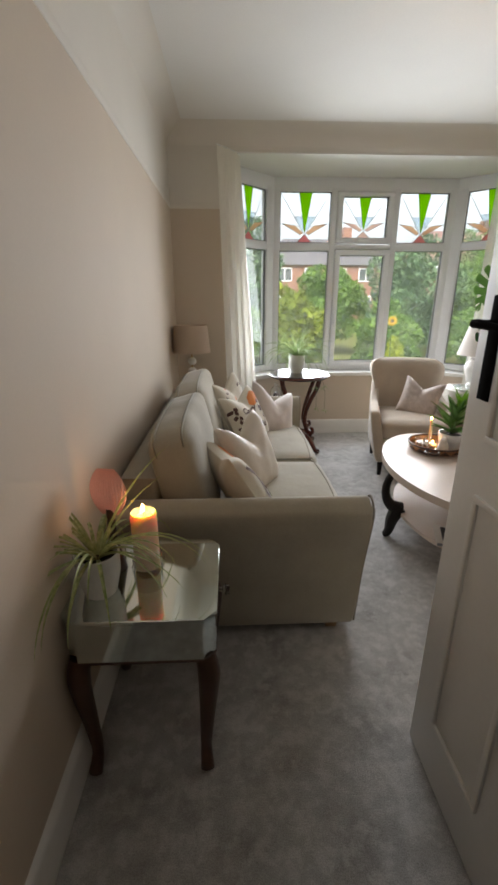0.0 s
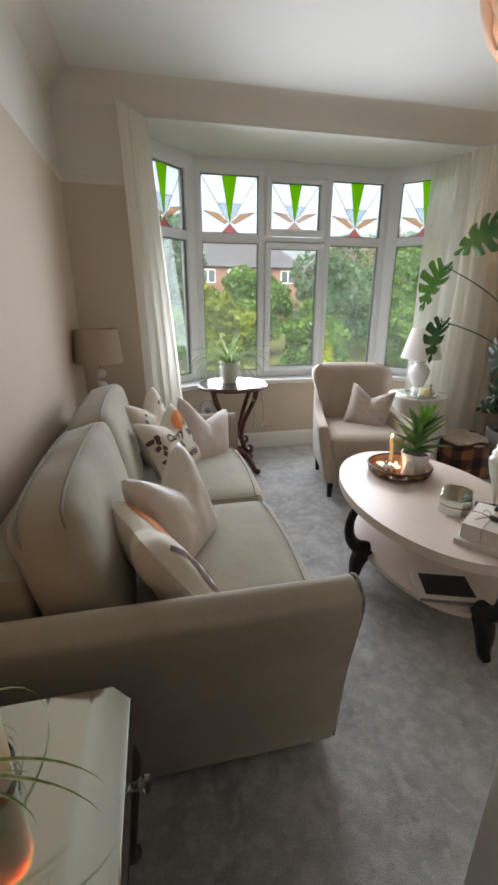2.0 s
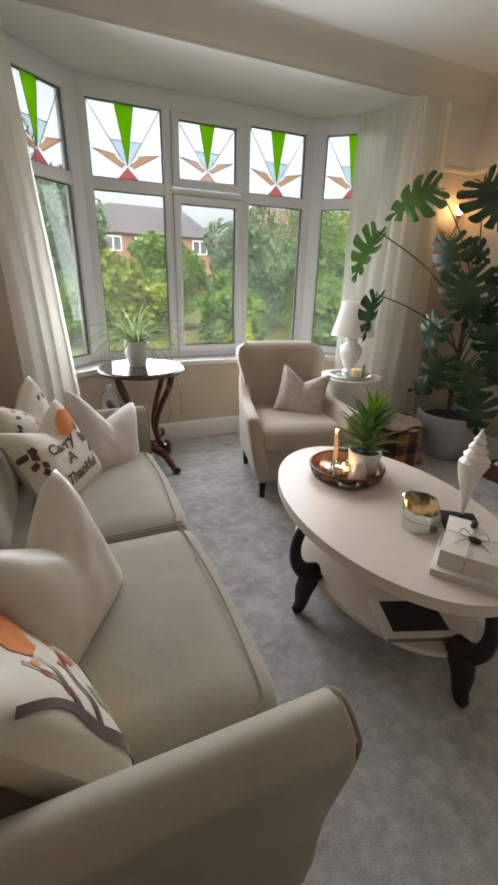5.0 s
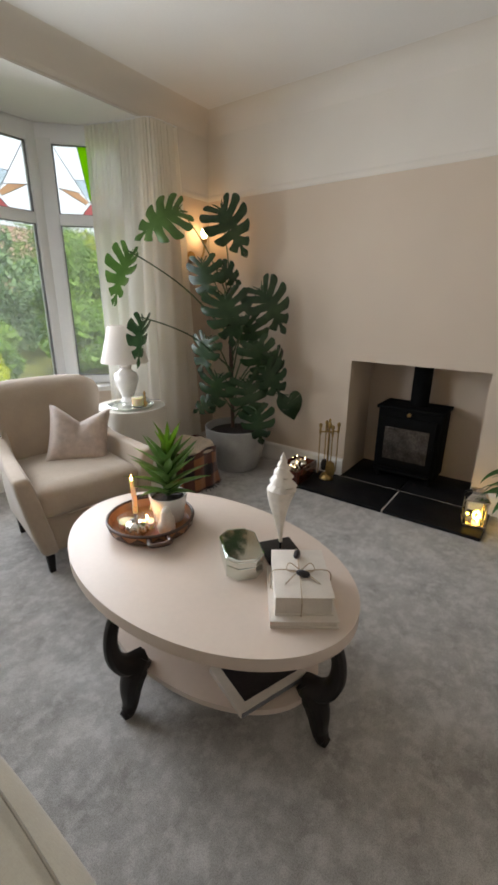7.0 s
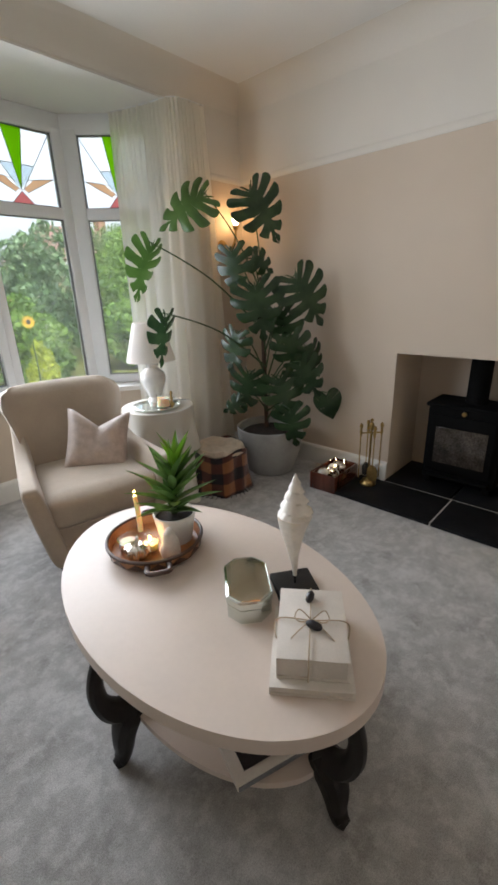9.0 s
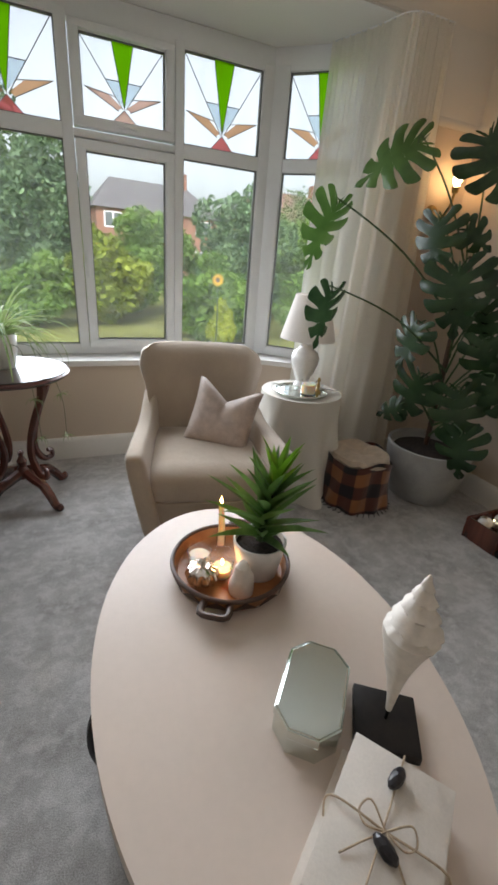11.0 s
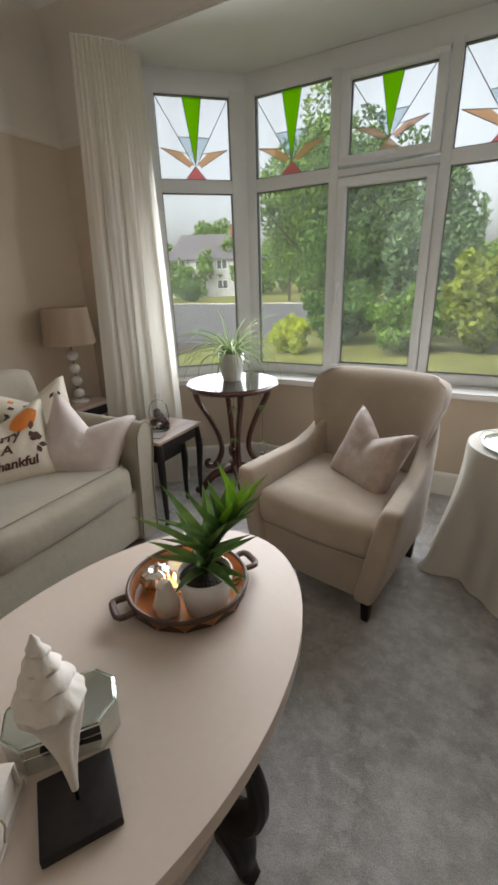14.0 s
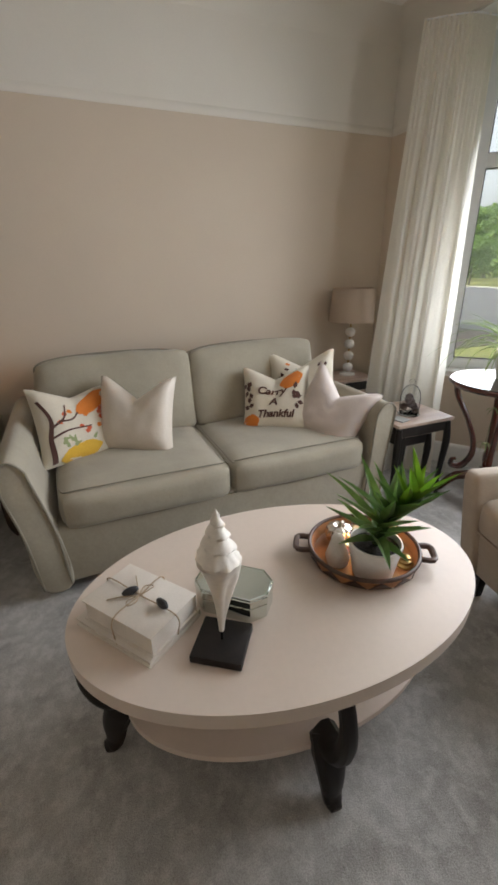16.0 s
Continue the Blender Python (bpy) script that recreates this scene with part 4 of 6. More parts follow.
armchair()
cc = thing("cushion", (1.66, 3.36, 0.61), "taupe brocade cushion leaning in the armchair", "cushion")
cc.matrix_world = Matrix.Translation((1.715, 3.375, 0.6)) @ Matrix.Rotation(radians(-30), 4, "Z") @ Matrix.Rotation(radians(-24), 4, "X") @ Matrix.Rotation(radians(10), 4, "Y")
part("cover", pillow(0.325, 0.13, 24, 0.07, 0.24), "taupe_cloth", cc)

# ---- coffee table and what stands on it ----


def coffee_table():
    t = thing("coffee_table", (1.409, 2.18, 0), "oval coffee table with a cream painted top and black scrolled legs", "coffee table", turn=-4)
    part("tabletop", prism(oval(0.382, 0.6, 96), 0.438, 0.48, 0.008, segments=3), "white_top", t)
    part("shelf", prism(oval(0.285, 0.49, 80), 0.16, 0.18, 0.005), "white_top", t)
    for ux, uy, extra in ((-1, 0, 0.0), (1, 0, 0.0), (0, -1, 0.2), (0, 1, 0.2)):
        def at(pts):
            return [(ux * (r + extra), uy * (r + extra), z) for r, z in pts]
        leg = part("leg", tube(at([(0.295, 0.44), (0.35, 0.415), (0.376, 0.345), (0.37, 0.27), (0.335, 0.215), (0.275, 0.19)]), [0.018, 0.02, 0.022, 0.025, 0.031, 0.035], 10, flat=1.15), "black_wood", t, "black scrolled wooden leg")
        part("foot", tube(at([(0.27, 0.2), (0.303, 0.165), (0.324, 0.11), (0.332, 0.05), (0.346, 0.022), (0.366, 0.015)]), [0.036, 0.044, 0.037, 0.027, 0.024, 0.015], 10, flat=1.1), "black_wood", leg)
    return t


coffee_table()


def slab(bm, m):
    bmesh.ops.transform(bm, matrix=m, verts=bm.verts[:])
    return bm


bk = thing("photo_book", (1.325, 1.853, 0.181), "large white-edged book with a black furry picture on the shelf", "book", turn=-20)
part("cover", box(-0.13, 0.13, -0.095, 0.095, 0, 0.022, 0.002), "paper", bk)
part("picture", box(-0.1, 0.1, -0.07, 0.07, 0.022, 0.025), "bead", bk, "black picture panel")
part("edge_strip", box(-0.128, 0.128, -0.098, -0.0945, 0.004, 0.018), "gasket", bk)

for z0, z1, sx, sy, cx, cy, label in ((0.4805, 0.503, 0.128, 0.095, 1.401, 1.762, "cream paper-covered book under a thicker one"), (0.5035, 0.563, 0.117, 0.082, 1.412, 1.768, "thick cream paper-covered book tied with twine")):
    b = thing("book", (cx, cy, z0), label, "book", "books tied with twine", turn=36)
    h = z1 - z0
    part("cover", box(-sx, sx, -sy, sy, 0, 0.003, 0.001), "paper", b)
    part("cover", box(-sx, sx, -sy, sy, h - 0.003, h, 0.001), "paper", b)
    part("spine", box(-sx, sx, sy - 0.003, sy, 0.003, h - 0.003), "paper", b)
    part("page_block", box(-sx + 0.006, sx - 0.006, -sy + 0.006, sy - 0.003, 0.003, h - 0.003), "paper", b, "cream page block")
tw = thing("twine", (1.412, 1.768, 0.48), "natural jute twine tied in a bow round the books", "twine", turn=36)
part("cord", tube([(0.0, -0.086, 0.0), (0.0, -0.086, 0.084), (0.0, 0.0, 0.086), (0.0, 0.086, 0.084), (0.0, 0.086, 0.0)], 0.0018, 6), "twine", tw)
part("cord", tube([(-0.121, 0.01, 0.024), (-0.121, 0.01, 0.084), (0, 0.004, 0.086), (0.121, 0.0, 0.084), (0.121, 0.0, 0.024)], 0.0018, 6), "twine", tw)
for k in (-1, 1):
    part("bow_loop", tube([(0, 0, 0.087), (0.02, k * 0.03, 0.1), (0.004, k * 0.042, 0.091), (-0.01, k * 0.028, 0.09), (0, 0, 0.087)], 0.0016, 6), "twine", tw)
    part("bow_tail", tube([(0, 0, 0.087), (-0.03, k * 0.025, 0.09), (-0.06, k * 0.05, 0.0855)], 0.0016, 6), "twine", tw)
for x, y, turn in ((1.47, 1.815, 20), (1.395, 1.75, 100)):
    b = thing("stone_bead", (x, y, 0.5745), "small faceted dark stone resting on the books", "bead", "dark stones on the books", turn=turn)
    bm = bmesh.new()
    bmesh.ops.create_icosphere(bm, subdivisions=2, radius=1)
    for v in bm.verts:
        v.co = Vector((v.co.x * 0.022, v.co.y * 0.011, v.co.z * 0.0115)) * (1 + 0.12 * noise.noise(v.co * 2.3))
    part("stone", bm, "bead", b, smooth=False)


def octagon(a, b, cut):
    return [(a, -b + cut), (a, b - cut), (a - cut, b), (-a + cut, b), (-a, b - cut), (-a, -b + cut), (-a + cut, -b), (a - cut, -b)]


mb = thing("mirrored_box", (1.438, 2.012, 0.4805), "octagonal silvered glass trinket box on the coffee table", "trinket box", turn=49)
part("body", prism(octagon(0.1, 0.062, 0.034), 0, 0.044, 0.002), "mirror", mb, smooth=False)
part("lid", prism(octagon(0.102, 0.064, 0.035), 0.046, 0.068, 0.002), "mirror", mb, smooth=False)
part("lid_glass", prism(octagon(0.1, 0.062, 0.034), 0.068, 0.073, 0.005), "mirror", mb, "bevelled mirror top", smooth=False)
part("seam", prism(octagon(0.098, 0.06, 0.033), 0.044, 0.046), "iron", mb)

ss = thing("shell_ornament", (1.563, 1.933, 0.48), "white spiral sea shell mounted on a black block", "ornament", turn=-35)
part("plinth", box(-0.062, 0.062, -0.062, 0.062, 0.0005, 0.022, 0.003), "black_wood", ss, "black square wooden block")
part("rod", tube([(0, 0, 0.02), (0, 0, 0.06)], 0.003, 8), "iron", ss, "thin black metal rod")
bm = bmesh.new()
rows, TURNS, NS = [], 70, 48
for j in range(TURNS + 1):
    t = j / TURNS
    row = []
    for k in range(NS):
        a = 2 * math.pi * k / NS
        z = 0.05 + 0.332 * t
        if z < 0.258:
            q = (z - 0.05) / 0.208
            r = 0.006 + 0.013 * q + 0.031 * q ** 2.8
            flare = max(0.0, math.cos(a - 2.2)) ** 2 * math.sin(math.pi * min(1, q * 0.98)) ** 1.1
            r *= 1 + 0.95 * flare
            r *= 1 - 0.35 * max(0.0, math.cos(a - 1.35)) ** 8 * math.sin(math.pi * q)
        else:
            q = (z - 0.258) / 0.124
            turn_ = (q * 3.4 * (1 + 0.3 * q) + a / (2 * math.pi)) % 1.0
            r = 0.0515 * (1 - q) ** 0.92 * (0.66 + 0.4 * (1 - turn_) * min(1.0, turn_ * 9)) + 0.0015
            knob = 0.025 * max(0.0, math.sin(11 * a)) * max(0.0, 1 - q * 3.5)
            r *= 1 + knob
        if 0.235 < z < 0.275:
            r *= 1 + 0.02 * math.sin(11 * a)
        r *= 1 + 0.03 * noise.noise(Vector((math.cos(a) * 2, math.sin(a) * 2, z * 40)))
        row.append(bm.verts.new((r * math.cos(a), r * math.sin(a), z)))
    rows.append(row)
for lo, hi in zip(rows, rows[1:]):
    for k in range(NS):
        bm.faces.new((lo[k], lo[(k + 1) % NS], hi[(k + 1) % NS], hi[k]))
bm.faces.new(rows[0][::-1])
bm.faces.new(rows[-1])
part("shell", bm, "shell", ss, "white ridged spiral shell")

# Round wooden tray with candles and an aloe.
tr = thing("tray", (1.422, 2.447, 0.48), "round wooden tray with carved dark handles on the table", "tray", turn=58)
bowl = [(0.0, 0.001), (0.135, 0.001), (0.155, 0.008), (0.165, 0.045), (0.16, 0.047), (0.15, 0.014), (0.13, 0.009), (0.0, 0.008)]
part("bowl", lathe(bowl, 56), "tray_wood", tr)
part("rim", tube([(0.1645 * math.cos(q * math.pi / 24), 0.1645 * math.sin(q * math.pi / 24), 0.045) for q in range(49)], 0.0062, 8, steps=2), "dark_wood", tr, "dark turned rim")
for k in range(14):
    a = 2 * math.pi * k / 14
    bm = prism([(-0.034, 0), (0.034, 0), (0.0, 0.024)], 0, 0.002)
    slab(bm, Matrix.Rotation(a, 4, "Z") @ Matrix.Translation((0.158, 0, 0.013)) @ Matrix.Rotation(radians(13), 4, "Y") @ Matrix.Rotation(radians(90), 4, "Z") @ Matrix.Rotation(radians(90), 4, "X"))
    part("carving", bm, "dark_wood", tr, "dark triangular inlay", smooth=False)
for k in (-1, 1):
    bm = tube([(k * 0.155, -0.032, 0.034), (k * 0.2, -0.034, 0.034), (k * 0.207, 0.0, 0.034), (k * 0.2, 0.034, 0.034), (k * 0.155, 0.032, 0.034)], 0.0085, 8, flat=1.2, steps=3)
    part("handle", bm, "dark_wood", tr, "dark carved loop handle")


def blade(bm, base, way, up, length, width, bend=0.4, thick=0.25, steps=8, twist=0.0, droop=None):
    """A tapering leaf: starts along way, bends towards -up, with a channelled section."""
    base, way, up = Vector(base), Vector(way).normalized(), Vector(up)
    side = way.cross(up)
    side = side.normalized() if side.length > 1e-4 else way.orthogonal().normalized()
    nrm = side.cross(way).normalized()
    rows, p, d = [], base.copy(), way.copy()
    for k in range(steps + 1):
        t = k / steps
        w = width * (0.55 + 0.45 * math.sin(min(1, t * 3.2) * math.pi / 2)) * (1 - t ** 1.8) + 0.0004
        n = side.cross(d).normalized()
        rows.append((bm.verts.new(p + side * w / 2 + n * thick * w), bm.verts.new(p - n * thick * w * 0.3), bm.verts.new(p - side * w / 2 + n * thick * w)))
        q = Matrix.Rotation(-bend / steps, 3, side)
        d = q @ d
        p = p + d * length / steps
    for a, b in zip(rows, rows[1:]):
        bm.faces.new((a[0], a[1], b[1], b[0]))
        bm.faces.new((a[1], a[2], b[2], b[1]))


def pot_shape(r0, r1, h, lip=0.006, belly=0.0):
    return [(0, 0), (r0, 0), (r0 + (r1 - r0) * 0.5 + belly, h * 0.5), (r1, h - 0.004), (r1 - 0.002, h), (r1 - lip, h), (r1 - lip - 0.003, h * 0.82), (0, h * 0.8)]


ap = thing("aloe_plant", (1.498, 2.425, 0.489), "spiky green aloe in a white pot standing in the tray", "potted plant")
part("pot", lathe(pot_shape(0.058, 0.076, 0.108), 40), "ceramic", ap, "white ceramic pot")
part("soil", lathe([(0, 0.09), (0.068, 0.09), (0.06, 0.094), (0, 0.098)], 24), "soil", ap)
part("stem", tube([(0, 0, 0.1), (0.025, 0.022, 0.19), (0.075, 0.065, 0.27)], [0.012, 0.011, 0.006], 8), "stem", ap)
rnd = random.Random(11)
for k in range(40):
    f = k / 39
    ang = k * 2.39996
    base = Vector((0.0, 0, 0.098)).lerp(Vector((0.075, 0.065, 0.27)), f) - Vector((0.022, 0.02, 0)) * math.sin(math.pi * f)
    rise = 0.5 + 1.3 * f ** 1.4
    way = Vector((math.cos(ang) + 0.3 * f, math.sin(ang) + 0.26 * f, rise + rnd.uniform(-0.1, 0.15)))
    bm = bmesh.new()
    blade(bm, base, way, (0, 0, 1), (0.135 + 0.07 * math.sin(math.pi * min(1, f * 1.2)) + rnd.uniform(-0.025, 0.025)) * (1 - 0.1 * f), 0.041 - 0.008 * f, rnd.uniform(-0.1, 0.45) * (1.2 - f), 0.28)
    bmesh.ops.solidify(bm, geom=bm.faces[:], thickness=0.002)
    part("leaf", bm, "aloe_young" if f > 0.78 else "aloe", ap)


def candle_flame(thing_, x, y, z, h=0.024):
    part("flame", lathe([(0, z), (0.0035, z + h * 0.2), (0.0042, z + h * 0.4), (0.0025, z + h * 0.75), (0, z + h)], 10, centre=(x, y)), "flame", thing_, "small burning flame")


tc = thing("taper_candle", (1.428, 2.55, 0.49), "lit white taper candle in a glass holder on the tray", "candle")
part("holder", lathe([(0, 0), (0.035, 0), (0.034, 0.004), (0.015, 0.008), (0.014, 0.035), (0.01, 0.035), (0.01, 0.01), (0, 0.01)], 24), "clear", tc, "clear glass holder")
part("stick", tube([(0, 0, 0.01), (0.0, 0.0, 0.08), (-0.004, 0.003, 0.155)], [0.0105, 0.01, 0.008], 12), "wax", tc)
candle_flame(tc, -0.004, 0.003, 0.157)
for x, y, r, h, lit, label in ((1.39, 2.43, 0.032, 0.05, True, "lit tealight in a small clear glass"), (1.345, 2.5, 0.036, 0.045, False, "unlit pink candle in a glass cup")):
    c = thing("glass_candle", (x, y, 0.49), label, "candle", "candles on the tray")
    part("glass", lathe([(0, 0), (r * 0.8, 0), (r, h), (r - 0.002, h), (r * 0.8 - 0.002, 0.004), (0, 0.004)], 28), "clear", c, "clear glass cup")
    part("wax", lathe([(0, 0.005), (r * 0.78, 0.005), (r * 0.88, h * 0.6), (0, h * 0.62)], 24), "wax", c)
    if lit:
        candle_flame(c, 0, 0, h * 0.7)
pk = thing("pumpkin_ornament", (1.33, 2.42, 0.489), "crackled silver ornamental pumpkin on the tray", "ornament")
bm = lathe([(0, 0.002), (0.02, 0.0), (0.042, 0.016), (0.048, 0.032), (0.04, 0.052), (0.02, 0.06), (0.006, 0.055), (0, 0.054)], 60)
for v in bm.verts:
    a = math.atan2(v.co.y, v.co.x)
    k = 1 - 0.13 * abs(math.cos(5 * a)) ** 6
    v.co.x *= k
    v.co.y *= k
part("body", bm, "silver", pk)
part("stalk", tube([(0, 0, 0.05), (0.003, 0.002, 0.07), (0.012, 0.004, 0.078)], [0.007, 0.005, 0.004], 8), "silver", pk)
mg = thing("figurine", (1.42, 2.355, 0.489), "pale marbled stone figurine standing in front of the pot", "ornament")
bm = lathe([(0, 0), (0.032, 0), (0.036, 0.02), (0.03, 0.05), (0.022, 0.07), (0.02, 0.082), (0.01, 0.095), (0, 0.098)], 24)
for v in bm.verts:
    v.co += v.co * 0.14 * noise.noise(v.co * 28)
    v.co.z = max(0, v.co.z)
part("stone", bm, "shell", mg)
cn = thing("bell_ornament", (1.515, 2.53, 0.489), "small ringed gold cone ornament on the tray", "ornament")
part("cone", lathe([(0, 0), (0.024, 0), (0.026, 0.008), (0.019, 0.012), (0.02, 0.02), (0.013, 0.024), (0.014, 0.032), (0.006, 0.036), (0, 0.042)], 24), "brass", cn)

# ---- beside the bay ----


def round_table():
    t = thing("round_table", (0.757, 3.868, 0), "round mahogany table with curved legs and a glass top", "side table", turn=18)
    part("tabletop", lathe([(0, 0.695), (0.24, 0.695), (0.262, 0.7), (0.28, 0.715), (0.283, 0.724), (0.276, 0.73), (0, 0.73)], 56), "mahogany", t)
    part("glass_top", lathe([(0, 0.7305), (0.272, 0.7305), (0.274, 0.733), (0.272, 0.7355), (0, 0.7355)], 56), "stove_glass", t, "polished dark glass top")
    part("hub", lathe([(0, 0.13), (0.03, 0.13), (0.045, 0.16), (0.02, 0.2), (0.026, 0.23), (0.01, 0.26), (0.016, 0.28), (0, 0.3)], 20), "mahogany", t)
    for k in range(4):
        a = math.pi / 2 * k + 0.4
        c, s = math.cos(a), math.sin(a)
        def at(pts):
            return [(r * c, r * s, z) for r, z in pts]
        leg = part("leg", tube(at([(0.235, 0.7), (0.215, 0.62), (0.15, 0.5), (0.1, 0.38), (0.09, 0.28), (0.13, 0.2), (0.185, 0.19), (0.19, 0.225), (0.165, 0.235)]), [0.018, 0.016, 0.015, 0.015, 0.016, 0.017, 0.015, 0.013, 0.01], 8, flat=1.3), "mahogany", t, "S-curved mahogany leg")
        part("scroll_foot", tube(at([(0.03, 0.16), (0.09, 0.14), (0.15, 0.12), (0.2, 0.07), (0.235, 0.025), (0.262, 0.024), (0.258, 0.045)]), [0.03, 0.028, 0.026, 0.024, 0.022, 0.018, 0.012], 8, flat=1.2), "mahogany", leg)
    return t


round_table()


def spider_plant(place, pot_r, pot_h, count, reach, seed, pot_mat, label, hang=(), leaf="spider"):
    p = thing("spider_plant", place, label, "potted plant", "spider plants")
    part("pot", lathe(pot_shape(pot_r * 0.72, pot_r, pot_h, belly=pot_r * 0.1), 36), pot_mat, p, "pale ceramic pot")
    part("soil", lathe([(0, pot_h * 0.83), (pot_r * 0.85, pot_h * 0.83), (0, pot_h * 0.88)], 20), "soil", p)
    rnd = random.Random(seed)
    for k in range(count):
        a = k * 2.39996 + rnd.uniform(-0.3, 0.3)
        rise = rnd.uniform(0.7, 2.6)
        bm = bmesh.new()
        ln = reach * rnd.uniform(0.7, 1.25)
        blade(bm, (0.01 * math.cos(a), 0.01 * math.sin(a), pot_h * 0.85), (math.cos(a), math.sin(a), rise), (0, 0, 1), ln, rnd.uniform(0.009, 0.016), rnd.uniform(1.3, 2.6) if rise < 2.2 else rnd.uniform(0.8, 1.5), 0.25, 12)
        part("leaf", bm, leaf, p)
    for pts in hang:
        run_ = part("runner", tube(pts, 0.0014, 5), "stem", p, "thin hanging runner")
        for q in pts[2:]:
            bm = bmesh.new()
            for k in range(9):
                a = k * 2.4
                blade(bm, q, (math.cos(a), math.sin(a), rnd.uniform(-0.6, 0.9)), (0, 0, 1), rnd.uniform(0.03, 0.07), 0.006, 1.4, 0.2, 6)
            part("plantlet", bm, "spider", run_)
    return p


spider_plant((0.737, 3.905, 0.736), 0.078, 0.165, 72, 0.38, 4, "ceramic", "bushy green spider plant in a ribbed white pot",
             [[(0.03, -0.03, 0.12), (0.1, -0.12, 0.1), (0.14, -0.24, -0.1), (0.15, -0.27, -0.28)], [(0.05, 0.0, 0.12), (0.16, -0.05, 0.09), (0.25, -0.1, -0.12), (0.26, -0.12, -0.34)]])


def nest_table(place, sx, sy, h, label, name="nest_table"):
    t = thing(name, place, label, "side table", "black side tables")
    part("tabletop", box(-sx, sx, -sy, sy, h - 0.02, h, 0.006), "worn_top", t, "pale worn wooden top")
    part("apron", box(-sx + 0.02, sx - 0.02, -sy + 0.02, sy - 0.02, h - 0.085, h - 0.0205, 0.003), "black_wood", t)
    for x in (-sx + 0.025, sx - 0.025):
        for y in (-sy + 0.025, sy - 0.025):
            part("leg", tube([(x, y, h - 0.03), (x * 1.05, y * 1.04, h * 0.7), (x, y, h * 0.35), (x * 1.0, y, 0.04), (x * 1.06, y * 1.06, 0.008)], [0.018, 0.021, 0.015, 0.012, 0.017], 8), "black_wood", t, "black cabriole leg")
    return t


nest_table((0.46, 3.47, 0), 0.185, 0.2, 0.522, "black side table with a pale worn top beside the sofa")
nest_table((0.44, 3.5, 0), 0.12, 0.13, 0.42, "smaller black nesting table under the larger one")
jar = thing("glass_cloche", (0.5, 3.46, 0.5225), "glass cloche full of pine cones on a side table", "cloche")
part("base", lathe([(0, 0), (0.062, 0), (0.064, 0.006), (0.06, 0.01), (0, 0.01)], 28), "clear", jar)
part("dome", lathe([(0.055, 0.01), (0.056, 0.1), (0.048, 0.14), (0.03, 0.165), (0.012, 0.172), (0.01, 0.182), (0.018, 0.196), (0.012, 0.208), (0, 0.212)], 32), "clear", jar, "clear glass dome")
rnd = random.Random(2)
for k in range(7):
    cone = bmesh.new()
    x, y, z = rnd.uniform(-0.026, 0.026), rnd.uniform(-0.026, 0.026), 0.03 + 0.012 * k
    bmesh.ops.create_icosphere(cone, subdivisions=3, radius=0.021)
    for v in cone.verts:
        v.co = v.co * (0.85 + 0.35 * abs(math.sin(26 * v.co.z / 0.03) * math.cos(4 * math.atan2(v.co.y, v.co.x)))) + Vector((x, y, z))
    part("pine_cone", cone, "dark_wood", jar, "brown pine cone")
cs = thing("coaster", (0.56, 3.345, 0.5225), "small square stone coaster on the side table", "coaster", turn=12)
part("slab", box(-0.045, 0.045, -0.035, 0.035, 0, 0.007, 0.002), "stone_pot", cs)

dt = nest_table((-0.19, 3.5, 0), 0.14, 0.16, 0.6, "dark side table in the corner behind the sofa", "lamp_table")


def shade_shape(r0, r1, h, z0):
    return [(r0, z0), (r1, z0 + h), (r1 - 0.004, z0 + h), (r0 - 0.004, z0)]


def open_lathe(profile, segments=40):
    bm = lathe(profile + [profile[0]], segments)
    bmesh.ops.delete(bm, geom=[f for f in bm.faces if len(f.verts) > 4], context="FACES_ONLY")
    bmesh.ops.remove_doubles(bm, verts=bm.verts[:], dist=1e-5)
    return bm


ll = thing("table_lamp", (-0.205, 3.52, 0.6), "lamp with stacked white balls and a beige drum shade", "lamp", "table lamps")
part("base_plate", lathe([(0, 0), (0.055, 0), (0.055, 0.012), (0.02, 0.02), (0, 0.02)], 28), "ceramic", ll)
for k in range(4):
    bm = bmesh.new()
    bmesh.ops.create_uvsphere(bm, u_segments=24, v_segments=14, radius=0.036)
    slab(bm, Matrix.Translation((0, 0, 0.055 + 0.082 * k)) @ Matrix.Diagonal((1, 1, 0.9, 1)))
    part("ball", bm, "ceramic", ll, "white glazed ball")
part("rod", tube([(0, 0, 0.01), (0, 0, 0.4)], 0.006, 8), "brass", ll)
part("shade", open_lathe(shade_shape(0.155, 0.135, 0.215, 0.375)), "shade_dark", ll, "beige linen drum shade")

ct = thing("covered_table", (2.315, 3.665, 0), "round side table under a cream cloth reaching the floor", "side table")
part("tabletop", lathe([(0, 0.585), (0.235, 0.585), (0.24, 0.6), (0.235, 0.612), (0, 0.612)], 40), "dark_wood", ct)
part("pedestal", lathe([(0, 0.0), (0.12, 0.0), (0.12, 0.02), (0.03, 0.05), (0.03, 0.58), (0, 0.585)], 16), "dark_wood", ct)
tcl = thing("tablecloth", (2.315, 3.665, 0), "cream cotton tablecloth hanging in deep folds to the floor", "tablecloth")
bm = bmesh.new()
SEG = 120
rings = []
rnd = random.Random(8)
phase = [rnd.uniform(0, 6.28) for _ in range(4)]
